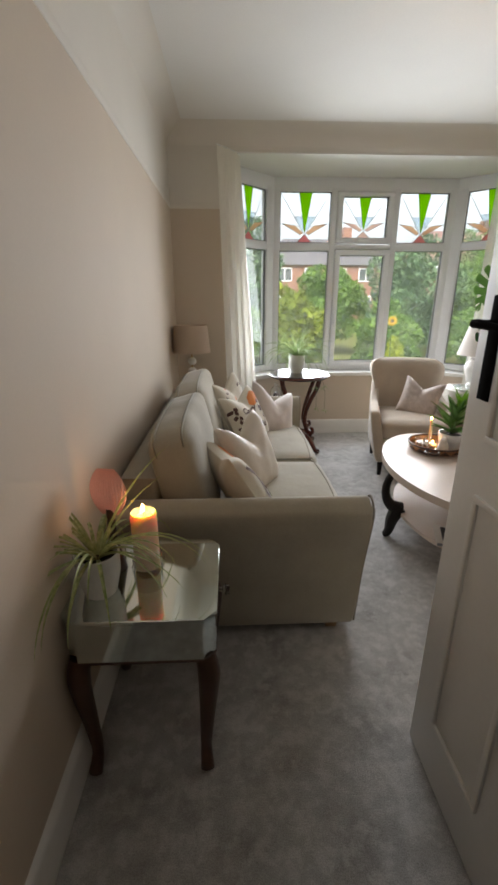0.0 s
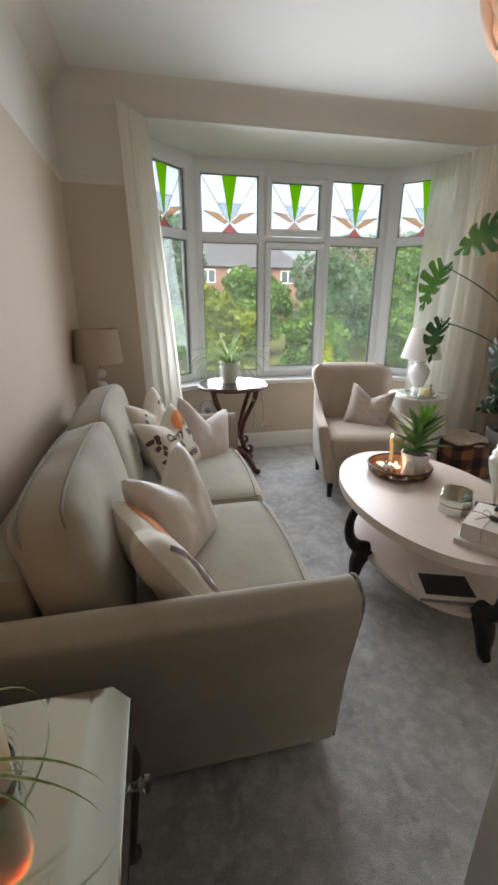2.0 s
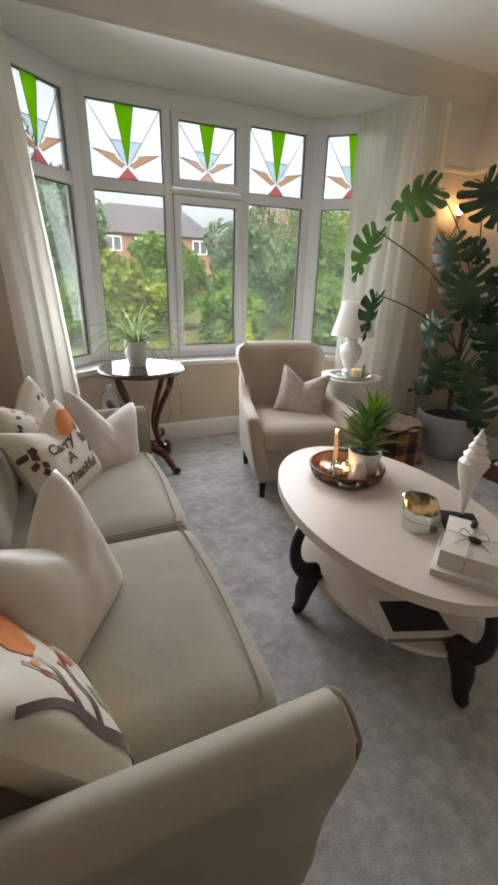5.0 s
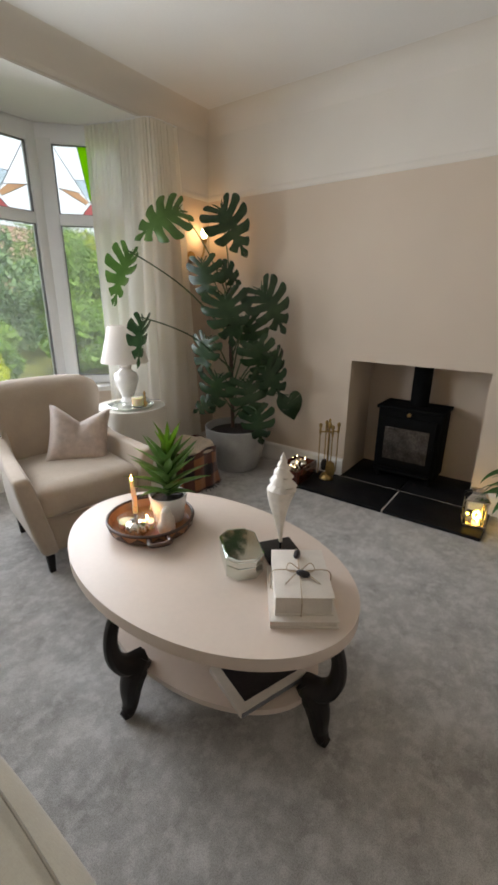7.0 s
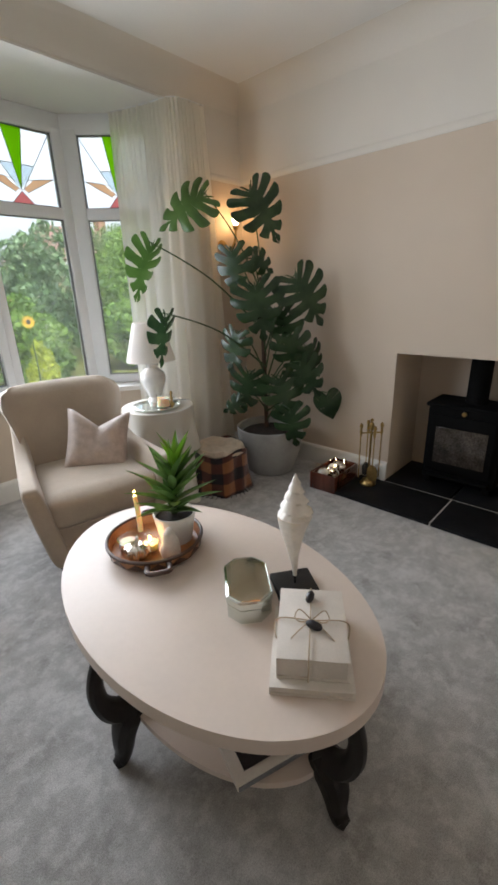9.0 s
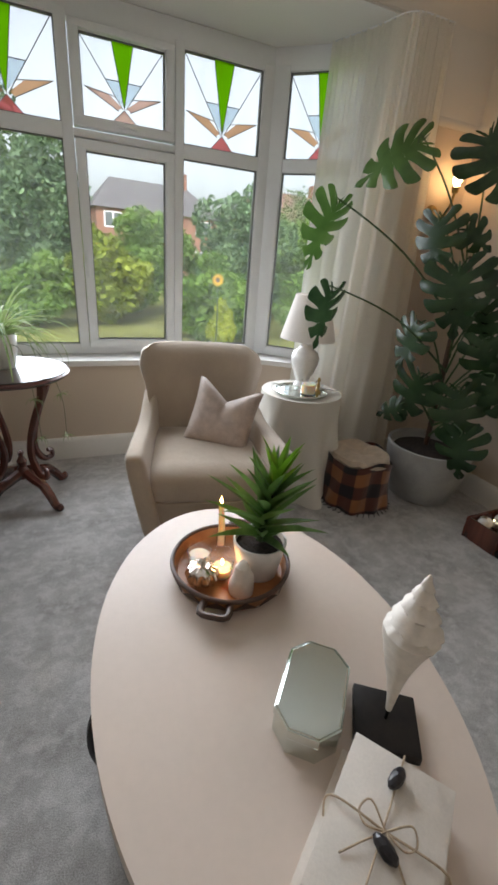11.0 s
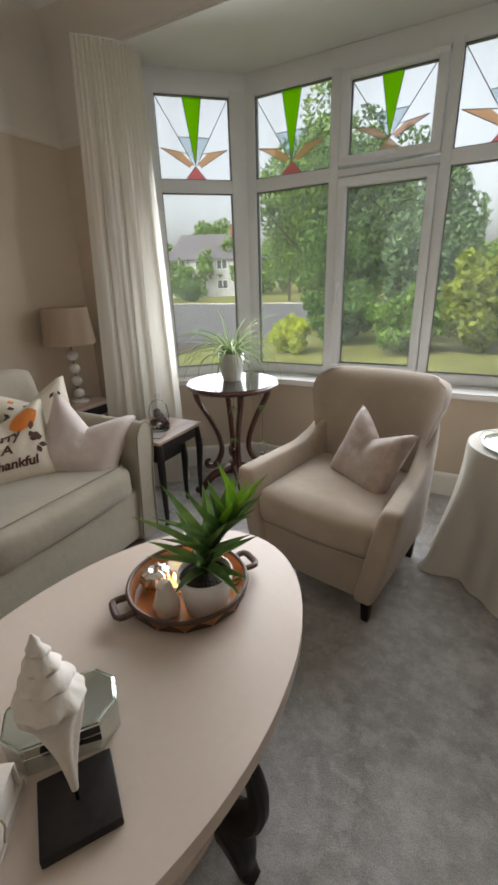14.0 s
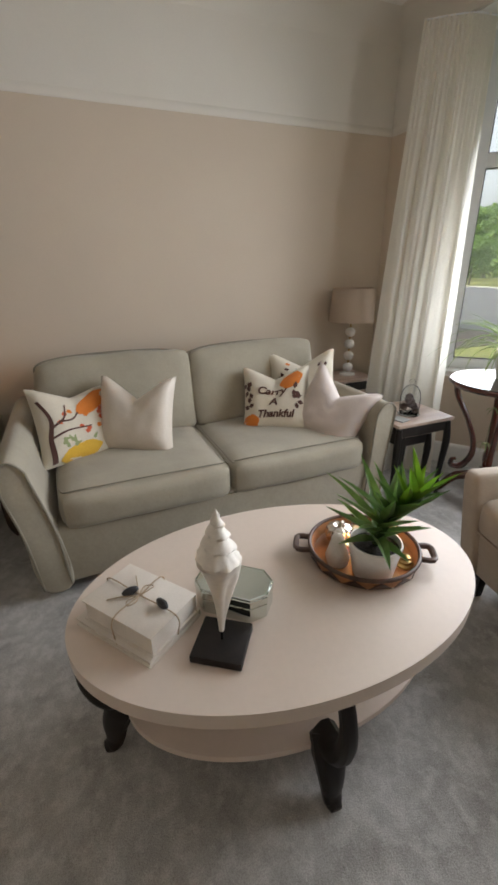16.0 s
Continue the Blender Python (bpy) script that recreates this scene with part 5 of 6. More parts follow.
for f in [0.0, 0.5, 0.9, 1.0] + [1.02 + 0.06 * k for k in range(14)]:
    ring = []
    for k in range(SEG):
        a = 2 * math.pi * k / SEG
        if f <= 1.0:
            r, z = 0.238 * f, 0.617
        else:
            d = (f - 1.0) / 0.8
            fold = 0.5 * math.sin(7 * a + phase[0]) + 0.35 * math.sin(11 * a + phase[1]) + 0.3 * math.sin(4 * a + phase[2])
            fold = math.copysign(abs(fold) ** 0.7, fold)
            r = 0.242 + 0.075 * d * d + 0.062 * fold * min(1.0, d * 1.6) * (0.5 + 0.5 * d)
            z = 0.617 - min(0.608, 0.6 * d ** 0.95 + 0.01)
            if d > 0.93:
                r += 0.02 * max(0, fold)
        ring.append(bm.verts.new((r * math.cos(a), r * math.sin(a), max(0.006, z))) if f > 0 else None)
    if f == 0:
        ring = [bm.verts.new((0, 0, 0.617))]
    rings.append(ring)
for lo, hi in zip(rings, rings[1:]):
    for k in range(SEG):
        j = (k + 1) % SEG
        if len(lo) == 1:
            bm.faces.new((lo[0], hi[k], hi[j]))
        else:
            bm.faces.new((lo[k], hi[k], hi[j], lo[j]))
M["tablecloth"] = sheer("tablecloth_cotton", (0.8, 0.76, 0.68), 0.2)
part("cloth", bm, "tablecloth", tcl)

rl = thing("table_lamp", (2.365, 3.755, 0.6185), "table lamp with a white ceramic jar base and a pale shade", "lamp", "table lamps")
part("base", lathe([(0, 0), (0.055, 0), (0.058, 0.012), (0.045, 0.022), (0.04, 0.04), (0.06, 0.085), (0.082, 0.145), (0.086, 0.18), (0.075, 0.21), (0.045, 0.232), (0.036, 0.245), (0.042, 0.255), (0.042, 0.265), (0.02, 0.272), (0.012, 0.3), (0, 0.3)], 36), "ceramic", rl, "white ceramic ginger jar")
part("rod", tube([(0, 0, 0.29), (0, 0, 0.52)], 0.005, 8), "brass", rl)
part("shade", open_lathe(shade_shape(0.165, 0.098, 0.25, 0.29)), "shade_cloth", rl, "pale tapered shade")
gt = thing("glass_tray", (2.285, 3.625, 0.6185), "round mirrored glass tray on the cream cloth", "tray")
part("plate", lathe([(0, 0), (0.15, 0), (0.155, 0.006), (0.158, 0.018), (0.154, 0.019), (0.149, 0.008), (0, 0.006)], 48), "mirror", gt)
jc = thing("jar_candle", (2.305, 3.575, 0.625), "cream candle in a clear glass jar on the tray", "candle")
part("jar", lathe([(0, 0), (0.042, 0), (0.044, 0.004), (0.044, 0.085), (0.041, 0.085), (0.041, 0.006), (0, 0.006)], 32), "clear", jc, "clear glass jar")
part("wax", lathe([(0, 0.007), (0.04, 0.007), (0.04, 0.06), (0, 0.06)], 28), "wax", jc, "cream candle wax")
sn = thing("brass_figure", (2.38, 3.59, 0.625), "small brass candle snuffer figure on the tray", "ornament")
part("body", lathe([(0, 0), (0.02, 0), (0.018, 0.01), (0.008, 0.02), (0.012, 0.045), (0.006, 0.06), (0.011, 0.075), (0.006, 0.09), (0, 0.092)], 20), "brass", sn)
cb = thing("lamp_cable", (2.315, 3.665, 0.62), "thin grey lamp cable lying over the tray", "cable")
part("cord", tube([(0.09, 0.06, 0.008), (0.16, 0.02, 0.02), (0.1, -0.06, 0.03), (0.16, -0.09, 0.02), (0.22, -0.06, 0.008)], 0.0025, 6), "stone_pot", cb)
part("cord", tube([(-0.06, 0.1, 0.008), (-0.17, 0.06, 0.03), (-0.19, -0.02, 0.012), (-0.1, -0.08, 0.028), (-0.02, -0.06, 0.028)], 0.0025, 6), "ceramic", cb)


def plaid_mat():
    n = Nodes("plaid_wool")
    tc_ = n.node("ShaderNodeTexCoord")
    sep = n.node("ShaderNodeSeparateXYZ")
    n.link(tc_.outputs["UV"], sep.inputs[0])
    bands = []
    for k in (0, 1):
        m1 = n.node("ShaderNodeMath")
        m1.operation = "FRACT"
        n.link(sep.outputs[k], m1.inputs[0])
        bands.append(n.ramp(m1.outputs[0], [(0.0, (0.0, 0.0, 0.0)), (0.46, (0.0, 0.0, 0.0)), (0.5, (1.0, 1.0, 1.0)), (0.96, (1.0, 1.0, 1.0)), (1.0, (0.0, 0.0, 0.0))]))
    s = n.mix(0.5, bands[0], bands[1])
    col = n.ramp(s, [(0.1, (0.01, 0.006, 0.008)), (0.5, (0.085, 0.024, 0.014)), (0.9, (0.28, 0.11, 0.04))])
    n.link(col, n.bsdf.inputs["Base Color"])
    n.set(Roughness=1.0, Sheen_Weight=0.4)
    n.bump(n.noise(260, 2), 0.5, 0.002)
    return n.mat


M["plaid"] = plaid_mat()
M["fleece"] = plain("cream_fleece", (0.62, 0.5, 0.38), 1.0, vary=0.2, scale=24, grain=150, relief=1.0, depth=0.006, sheen=0.4)
bs = thing("basket", (2.6, 3.37, 0), "round basket draped in a brown and black plaid blanket", "basket")
bm = bmesh.new()
uv = bm.loops.layers.uv.new("UVMap")
SEG, ROW = 64, 10
rings = []
for j in range(ROW + 1):
    d = j / ROW
    ring = []
    for k in range(SEG):
        a = 2 * math.pi * k / SEG
        r = 0.185 - 0.015 * d + 0.035 * d * d + 0.012 * math.sin(9 * a + 3 * d) * d + 0.01 * math.sin(5 * a)
        ring.append(bm.verts.new((r * math.cos(a), r * math.sin(a), max(0.004, 0.3 - 0.3 * d + 0.02 * math.sin(3 * a) * (1 - d)))))
    rings.append(ring)
for j in range(ROW):
    for k in range(SEG):
        f = bm.faces.new((rings[j][k], rings[j + 1][k], rings[j + 1][(k + 1) % SEG], rings[j][(k + 1) % SEG]))
        for loop, (a, b) in zip(f.loops, ((k, j), (k, j + 1), (k + 1, j + 1), (k + 1, j))):
            loop[uv].uv = (a / SEG * 7.0, b / ROW * 1.9 + 0.2)
part("blanket", bm, "plaid", bs, "brown and black plaid wool blanket")
bm = lathe([(0, 0.3), (0.06, 0.325), (0.12, 0.33), (0.17, 0.315), (0.183, 0.29), (0.17, 0.27), (0, 0.26)], 48)
for v in bm.verts:
    v.co.z += 0.022 * noise.noise(v.co * 14)
    v.co += Vector((v.co.x, v.co.y, 0)) * 0.08 * noise.noise(v.co * 11 + Vector((3, 1, 0)))
part("lining", bm, "fleece", bs, "cream fleece lining folded over the rim")
for k in range(40):
    a = 2 * math.pi * k / 40
    part("fringe", tube([(0.2 * math.cos(a), 0.2 * math.sin(a), 0.02), (0.212 * math.cos(a + 0.03), 0.212 * math.sin(a + 0.03), 0.004), (0.23 * math.cos(a - 0.02), 0.23 * math.sin(a - 0.02), 0.004)], 0.003, 5, steps=2), "plaid", bs)

# ---- corner, fireplace and doorway ----


def monstera_leaf(size, cuts=6, cup=0.18, seed=0, whole=False):
    """A heart-shaped leaf in the x-y plane with slits between its fingers; stalk at the origin, tip towards +x."""
    rnd = random.Random(seed)
    bm = bmesh.new()
    rim = smooth_path([(-0.03, 0.02, 0), (-0.15, 0.14, 0), (-0.14, 0.33, 0), (0.04, 0.45, 0), (0.3, 0.43, 0), (0.57, 0.28, 0), (0.78, 0.1, 0), (0.9, 0.0, 0)], 8)

    def outer(s):
        k = max(0.0, min(1.0, s)) * (len(rim) - 1)
        i = min(len(rim) - 2, int(k))
        return rim[i].lerp(rim[i + 1], k - i)

    def put(x, y, lift):
        z = -cup * (y * y * 1.7 + 0.55 * x * x) + 0.03 * math.sin(6 * x + seed) + lift
        return bm.verts.new((x * size, y * size, z * size))

    for side in (-1, 1):
        for k in range(cuts):
            a, b = k / cuts, (k + 1) / cuts
            gap = 0.0 if whole else rnd.uniform(0.28, 0.44)
            begin = rnd.uniform(0.22, 0.36)
            curl = rnd.uniform(-0.03, 0.02)
            rows = []
            for f in (0.0, begin, begin + 0.12, 0.62, 0.84, 1.0):
                row = []
                open_ = 0.0 if f <= begin else (0.75 if f < begin + 0.13 else (1.0 if f < 0.8 else (0.85 if f < 0.9 else 1.1)))
                for q in (0.0, 0.25, 0.5, 0.75, 1.0):
                    keep = 1 - gap * open_
                    mid = a + (b - a) * q
                    s = a + (b - a) * (0.5 + (q - 0.5) * keep)
                    if k == 0 and q < 0.5 or k == cuts - 1 and q > 0.5:
                        s = mid
                    root = Vector((0.82 * max(0.0, mid - 0.08) ** 1.15, 0.0, 0))
                    end = outer(s)
                    rounding = 1 - 0.06 * (2 * abs(q - 0.5)) ** 2 * (f > 0.9) * (not whole)
                    p = root.lerp(end, f * rounding)
                    row.append(put(p.x + 0.05 * f * (1 - f), side * p.y, 0.025 * math.sin(math.pi * q) * f * (1 - 0.5 * f) + curl * f * f))
                rows.append(row)
            for lo, hi in zip(rows, rows[1:]):
                for j in range(4):
                    quad = (lo[j], lo[j + 1], hi[j + 1], hi[j])
                    bm.faces.new(quad if side > 0 else quad[::-1])
    bmesh.ops.remove_doubles(bm, verts=bm.verts[:], dist=0.0006)
    return bm


mp_ = thing("monstera_plant", (3.07, 3.3, 0), "tall Swiss cheese plant with split leaves in a grey pot", "potted plant")
part("pot", lathe([(0, 0), (0.165, 0), (0.18, 0.01), (0.225, 0.15), (0.25, 0.28), (0.255, 0.355), (0.25, 0.36), (0.238, 0.355), (0.23, 0.31), (0, 0.305)], 48), "stone_pot", mp_, "round grey stone-effect pot")
part("soil", lathe([(0, 0.306), (0.235, 0.306), (0.15, 0.322), (0, 0.33)], 28), "soil", mp_)
part("moss_pole", tube([(0.02, 0.05, 0.3), (0.0, 0.05, 0.9), (-0.02, 0.04, 1.42)], 0.016, 8), "dark_wood", mp_, "brown climbing pole")
RIGHT, FACE = Vector((0.66, -0.75, 0)), Vector((-0.75, -0.62, 0.25)).normalized()
LEAVES = [  # centre, size, tip direction (along the wall, up), turn away, split cuts, backlit colour
    ((2.62, 3.6, 1.83), 0.45, (-0.9, -0.45), 0.3, 7, 1), ((2.98, 3.26, 1.8), 0.44, (0.55, -0.85), -0.1, 7, 0), ((2.29, 3.6, 1.47), 0.42, (-0.3, -1), -1.3, 7, 1),
    ((2.25, 3.42, 1.08), 0.38, (-0.15, -1), -1.36, 6, 0), ((2.88, 3.44, 1.47), 0.36, (0.1, -1), 0.4, 6, 0), ((2.9, 3.24, 1.21), 0.46, (0.15, -1), 0.1, 7, 0),
    ((3.16, 3.03, 1.28), 0.47, (0.6, -0.9), -0.2, 7, 0), ((3.1, 3.1, 0.9), 0.38, (0.3, -1), 0.2, 6, 0), ((3.2, 3.0, 0.83), 0.36, (0.3, -1), -0.7, 6, 0),
    ((2.86, 3.34, 0.66), 0.38, (-0.2, -1), 0.2, 6, 0), ((3.0, 3.1, 0.62), 0.42, (0.3, -1), -0.1, 6, 0), ((2.98, 3.02, 0.42), 0.36, (0.2, -1), 0.3, 6, 0),
    ((3.27, 2.9, 0.53), 0.25, (0.3, -1), 0.0, 5, 0), ((3.0, 3.3, 1.5), 0.22, (0.7, -0.5), 0.2, 5, 0), ((2.82, 3.42, 0.95), 0.34, (-0.3, -1), 0.5, 6, 0), ((3.12, 3.2, 1.07), 0.38, (0.2, -1), 0.4, 6, 0),
    ((2.8, 3.42, 0.55), 0.2, (-0.8, -0.5), 0.2, 5, 0), ((3.1, 2.98, 0.75), 0.36, (0.5, -0.8), 0.3, 6, 0),
]
for k, (place, size, (tr_, tu), away, cuts, backlit) in enumerate(LEAVES):
    x = (RIGHT * tr_ + Vector((0, 0, 1)) * tu).normalized()
    z = Matrix.Rotation(away, 3, x) @ FACE
    z = (z - x * z.dot(x)).normalized()
    y = z.cross(x)
    m = Matrix((x, y, z)).transposed().to_4x4()
    local = Vector(place) - Vector((3.07, 3.3, 0)) - x * size * 0.4
    size *= 0.9
    local += x * size * 0.08
    bm = monstera_leaf(size, cuts, 0.22, k, whole=(k == 12))
    slab(bm, Matrix.Translation(local) @ m)
    part("leaf", bm, "monstera_young" if backlit else "monstera", mp_)
    root = Vector((0.0, 0.03, max(0.33, min(1.4, 0.32 + 0.62 * (place[2] - 0.3)))))
    midp = (root + local) / 2 + Vector((0, 0, 0.08))
    part("stalk", tube([root, midp, local + Vector((0, 0, 0.02)), local + x * 0.02], [0.007, 0.005, 0.004, 0.003], 6), "stem", mp_, "green leaf stalk")

lb = thing("log_box", (3.14, 2.76, 0), "dark wooden crate holding silver baubles and fairy lights", "crate", turn=2)
for x0, x1, y0, y1 in ((-0.165, 0.165, -0.1, -0.085), (-0.165, 0.165, 0.085, 0.1), (-0.165, -0.15, -0.085, 0.085), (0.15, 0.165, -0.085, 0.085)):
    part("side", box(x0, x1, y0, y1, 0.001, 0.125, 0.003), "mahogany", lb)
part("bottom", box(-0.15, 0.15, -0.085, 0.085, 0.001, 0.012), "mahogany", lb)
rnd = random.Random(21)
for k in range(16):
    b = bmesh.new()
    bmesh.ops.create_uvsphere(b, u_segments=14, v_segments=9, radius=rnd.uniform(0.026, 0.036))
    slab(b, Matrix.Translation((rnd.uniform(-0.115, 0.115), rnd.uniform(-0.055, 0.055), 0.06 + 0.045 * (k > 7))))
    part("bauble", b, "silver" if k % 3 else "ceramic", lb, "silver bauble")
for k in range(9):
    part("fairy_light", lathe([(0, 0), (0.0035, 0.002), (0, 0.007)], 6, centre=(rnd.uniform(-0.12, 0.12), rnd.uniform(-0.06, 0.06))), "bulb", lb, "tiny warm light").location.z = 0.142

ft = thing("fire_tools", (3.24, 2.545, 0.023), "brass fireside tool set on a round stand", "fire tools")
part("stand", lathe([(0, 0), (0.055, 0), (0.056, 0.01), (0.045, 0.02), (0.04, 0.035), (0.015, 0.05), (0.007, 0.06), (0.007, 0.4), (0.014, 0.41), (0.018, 0.43), (0.012, 0.45), (0.006, 0.455), (0.012, 0.47), (0, 0.485)], 24), "brass", ft)
part("cross_arm", tube([(-0.05, -0.05, 0.38), (0.05, 0.05, 0.38)], 0.005, 8), "brass", ft)
part("cross_arm", tube([(-0.05, 0.05, 0.38), (0.05, -0.05, 0.38)], 0.005, 8), "brass", ft)
for k, (x, y) in enumerate(((-0.05, -0.05), (0.05, 0.05), (-0.05, 0.05), (0.05, -0.05))):
    tool = part("tool", tube([(x, y, 0.05), (x, y, 0.36)], 0.004, 8), "brass", ft)
    part("grip", lathe([(0, 0.36), (0.006, 0.362), (0.01, 0.39), (0.007, 0.41), (0.013, 0.43), (0.009, 0.445), (0, 0.45)], 12, centre=(x, y)), "brass", tool)
    if k == 0:
        part("shovel", extruded(rounded([(-0.03 + y, 0.06), (0.03 + y, 0.06), (0.034 + y, 0.14), (y, 0.17), (-0.034 + y, 0.14)], 3), x - 0.003, x + 0.003), "brass", tool)
    elif k == 1:
        part("brush", lathe([(0, 0.04), (0.022, 0.045), (0.026, 0.1), (0.012, 0.13), (0, 0.13)], 16, centre=(x, y)), "black_wood", tool, "black bristle brush")

# Stove in its recess, on slate.
HEARTH = [(2.985, 3.355, 1.425, 2.01), (2.985, 3.355, 2.02, 2.66), (3.365, 3.845, 1.575, 2.02), (3.365, 3.845, 2.03, 2.48)]
hearth = thing("hearth", (3.4, 2.03, 0), "black slate hearth slabs with pale joints", "hearth")
for x0, x1, y0, y1 in HEARTH:
    part("slab", box(x0 - 3.4, x1 - 3.4, y0 - 2.03, y1 - 2.03, 0.0, 0.022, 0.003), "slate", hearth)
part("joint", box(2.99 - 3.4, 3.36 - 3.4, 2.005 - 2.03, 2.025 - 2.03, 0.001, 0.0195), "grout", hearth, "pale grout line", smooth=False)
part("joint", box(3.35 - 3.4, 3.37 - 3.4, 1.5751 - 2.03, 2.479 - 2.03, 0.001, 0.0195), "grout", hearth, "pale grout line", smooth=False)

st = thing("wood_stove", (3.66, 2.06, 0.022), "black cast-iron wood-burning stove with a glass door", "stove")
part("body", box(-0.12, 0.14, -0.23, 0.23, 0.04, 0.55, 0.012), "iron", st)
part("top_plate", box(-0.14, 0.15, -0.243, 0.243, 0.55, 0.575, 0.008), "iron", st)
door = part("door", box(-0.142, -0.12, -0.2, 0.2, 0.12, 0.5, 0.008), "iron", st)
part("door_glass", box(-0.146, -0.142, -0.16, 0.16, 0.17, 0.42, 0.002), "stove_glass", door, "smoked glass pane")
part("door_handle", tube([(-0.15, -0.185, 0.3), (-0.175, -0.185, 0.3), (-0.178, -0.185, 0.24)], 0.007, 8), "iron", door)
part("air_knob", lathe([(0, 0), (0.014, 0), (0.014, 0.012), (0, 0.014)], 14, centre=(0, 0)), "brass", st).matrix_local = pose(-0.125, 0, 0.525, 0, -90, 0)
part("ash_lip", box(-0.17, -0.12, -0.2, 0.2, 0.07, 0.09, 0.004), "iron", st)
for y in (-0.19, 0.19):
    for x in (-0.1, 0.11):
        part("leg", box(x - 0.02, x + 0.02, y - 0.02, y + 0.02, 0, 0.07, 0.004), "iron", st)
part("flue_pipe", lathe([(0.07, 0.575), (0.07, 0.6), (0.066, 0.6), (0.066, 0.899), (0, 0.899)], 28, centre=(0.03, -0.02)), "iron", st, "black flue pipe")

ln = thing("lantern", (3.16, 1.5, 0.023), "silver lantern with yellow fairy lights on the hearth", "lantern", turn=14)
part("base", box(-0.065, 0.065, -0.065, 0.065, 0, 0.015, 0.003), "silver", ln)
for x in (-0.056, 0.056):
    for y in (-0.056, 0.056):
        part("post", box(x - 0.006, x + 0.006, y - 0.006, y + 0.006, 0.015, 0.17, 0.001), "silver", ln)
part("roof", lathe([(0.094, 0.17), (0.094, 0.18), (0.05, 0.21), (0.05, 0.225), (0.02, 0.235), (0, 0.24)], 4), "silver", ln).rotation_euler.z = radians(45)
for x0, x1, y0, y1 in ((-0.05, 0.05, -0.057, -0.055), (-0.05, 0.05, 0.055, 0.057), (-0.057, -0.055, -0.05, 0.05), (0.055, 0.057, -0.05, 0.05)):
    part("pane", box(x0, x1, y0, y1, 0.015, 0.17), "clear", ln, "clear glass pane")
M["fairy"] = glow("yellow_fairy_light", (1.0, 0.62, 0.08), 9.0)
rnd = random.Random(9)
for k in range(16):
    part("fairy_light", lathe([(0, 0), (0.009, 0.006), (0.006, 0.016), (0, 0.02)], 8), "fairy", ln, "yellow fairy light").location = (rnd.uniform(-0.04, 0.04), rnd.uniform(-0.04, 0.04), rnd.uniform(0.016, 0.07))

pl = thing("peace_lily", (2.98, 1.16, 0), "leafy peace lily with white flowers in a white pot", "potted plant")
part("pot", lathe(pot_shape(0.1, 0.13, 0.24), 32), "ceramic", pl, "white pot")
part("soil", lathe([(0, 0.2), (0.115, 0.2), (0, 0.21)], 20), "soil", pl)
rnd = random.Random(14)
for k in range(34):
    a = k * 2.39996
    bm = bmesh.new()
    rise = rnd.uniform(0.5, 2.0)
    stem_top = Vector((0.14 * math.cos(a), 0.14 * math.sin(a), 0.24 + 0.1 * rise + rnd.uniform(0, 0.08)))
    blade(bm, stem_top, (math.cos(a), math.sin(a), 0.5), (0, 0, 1), rnd.uniform(0.18, 0.26), rnd.uniform(0.07, 0.1), rnd.uniform(1.0, 1.8), 0.12, 8)
    lf = part("leaf", bm, "lily", pl)
    part("stalk", tube([(0.02 * math.cos(a), 0.02 * math.sin(a), 0.2), tuple(stem_top * 0.6 + Vector((0, 0, 0.13))), tuple(stem_top)], 0.003, 5), "stem", lf)
for a, h in ((2.1, 0.62), (3.6, 0.55)):
    top = Vector((0.17 * math.cos(a), 0.17 * math.sin(a), h))
    fl = part("flower_stalk", tube([(0, 0, 0.2), tuple(top * 0.5 + Vector((0, 0, 0.12))), tuple(top)], 0.0025, 5), "stem", pl)
    bm = bmesh.new()
    blade(bm, top, (0.3 * math.cos(a), 0.3 * math.sin(a), 1), (0, 0, 1), 0.085, 0.04, -0.3, 0.35, 8)
    part("flower", bm, "ceramic", fl, "white hooded flower")

# Wall lamp and pendant.
sc = thing("wall_lamp", (3.19, 3.84, 1.66), "brass wall lamp with a glowing bare bulb in the corner", "wall lamp")
part("backplate", lathe([(0, 0), (0.045, 0), (0.04, 0.012), (0.015, 0.02), (0, 0.02)], 24), "brass", sc).matrix_local = pose(-0.02, 0, 0, 90, 0, 0)
part("arm", tube([(-0.02, -0.01, 0), (-0.01, -0.07, -0.03), (0.02, -0.1, 0.03), (0.035, -0.1, 0.11)], 0.008, 8), "brass", sc)
part("cup", lathe([(0, 0.1), (0.018, 0.105), (0.024, 0.135), (0.02, 0.135), (0, 0.115)], 20, centre=(0.035, -0.1)), "brass", sc)
part("bulb", lathe([(0, 0.135), (0.014, 0.14), (0.024, 0.165), (0.026, 0.18), (0.018, 0.2), (0, 0.208)], 20, centre=(0.035, -0.1)), "bulb", sc, "glowing warm bulb")

pd = thing("pendant_lamp", (1.48, 1.99, 2.66), "glowing pendant lamp of layered apricot glass petals", "pendant lamp")
part("ceiling_rose", lathe([(0, -0.03), (0.05, -0.025), (0.055, 0), (0, 0)], 24), "ceramic", pd)
part("cord", tube([(0, 0, -0.02), (0, 0, -0.3)], 0.004, 6), "ceramic", pd)
M["petal"] = sheer("apricot_petal", (0.92, 0.74, 0.56), 0.6, 0.4)
part("bulb", lathe([(0, -0.44), (0.02, -0.43), (0.03, -0.405), (0.02, -0.375), (0.01, -0.35), (0, -0.34)], 16), "bulb", pd, "glowing warm bulb")
part("frame", lathe([(0.12, -0.305), (0.124, -0.3), (0.12, -0.295), (0.0, -0.298)], 32), "brass", pd)
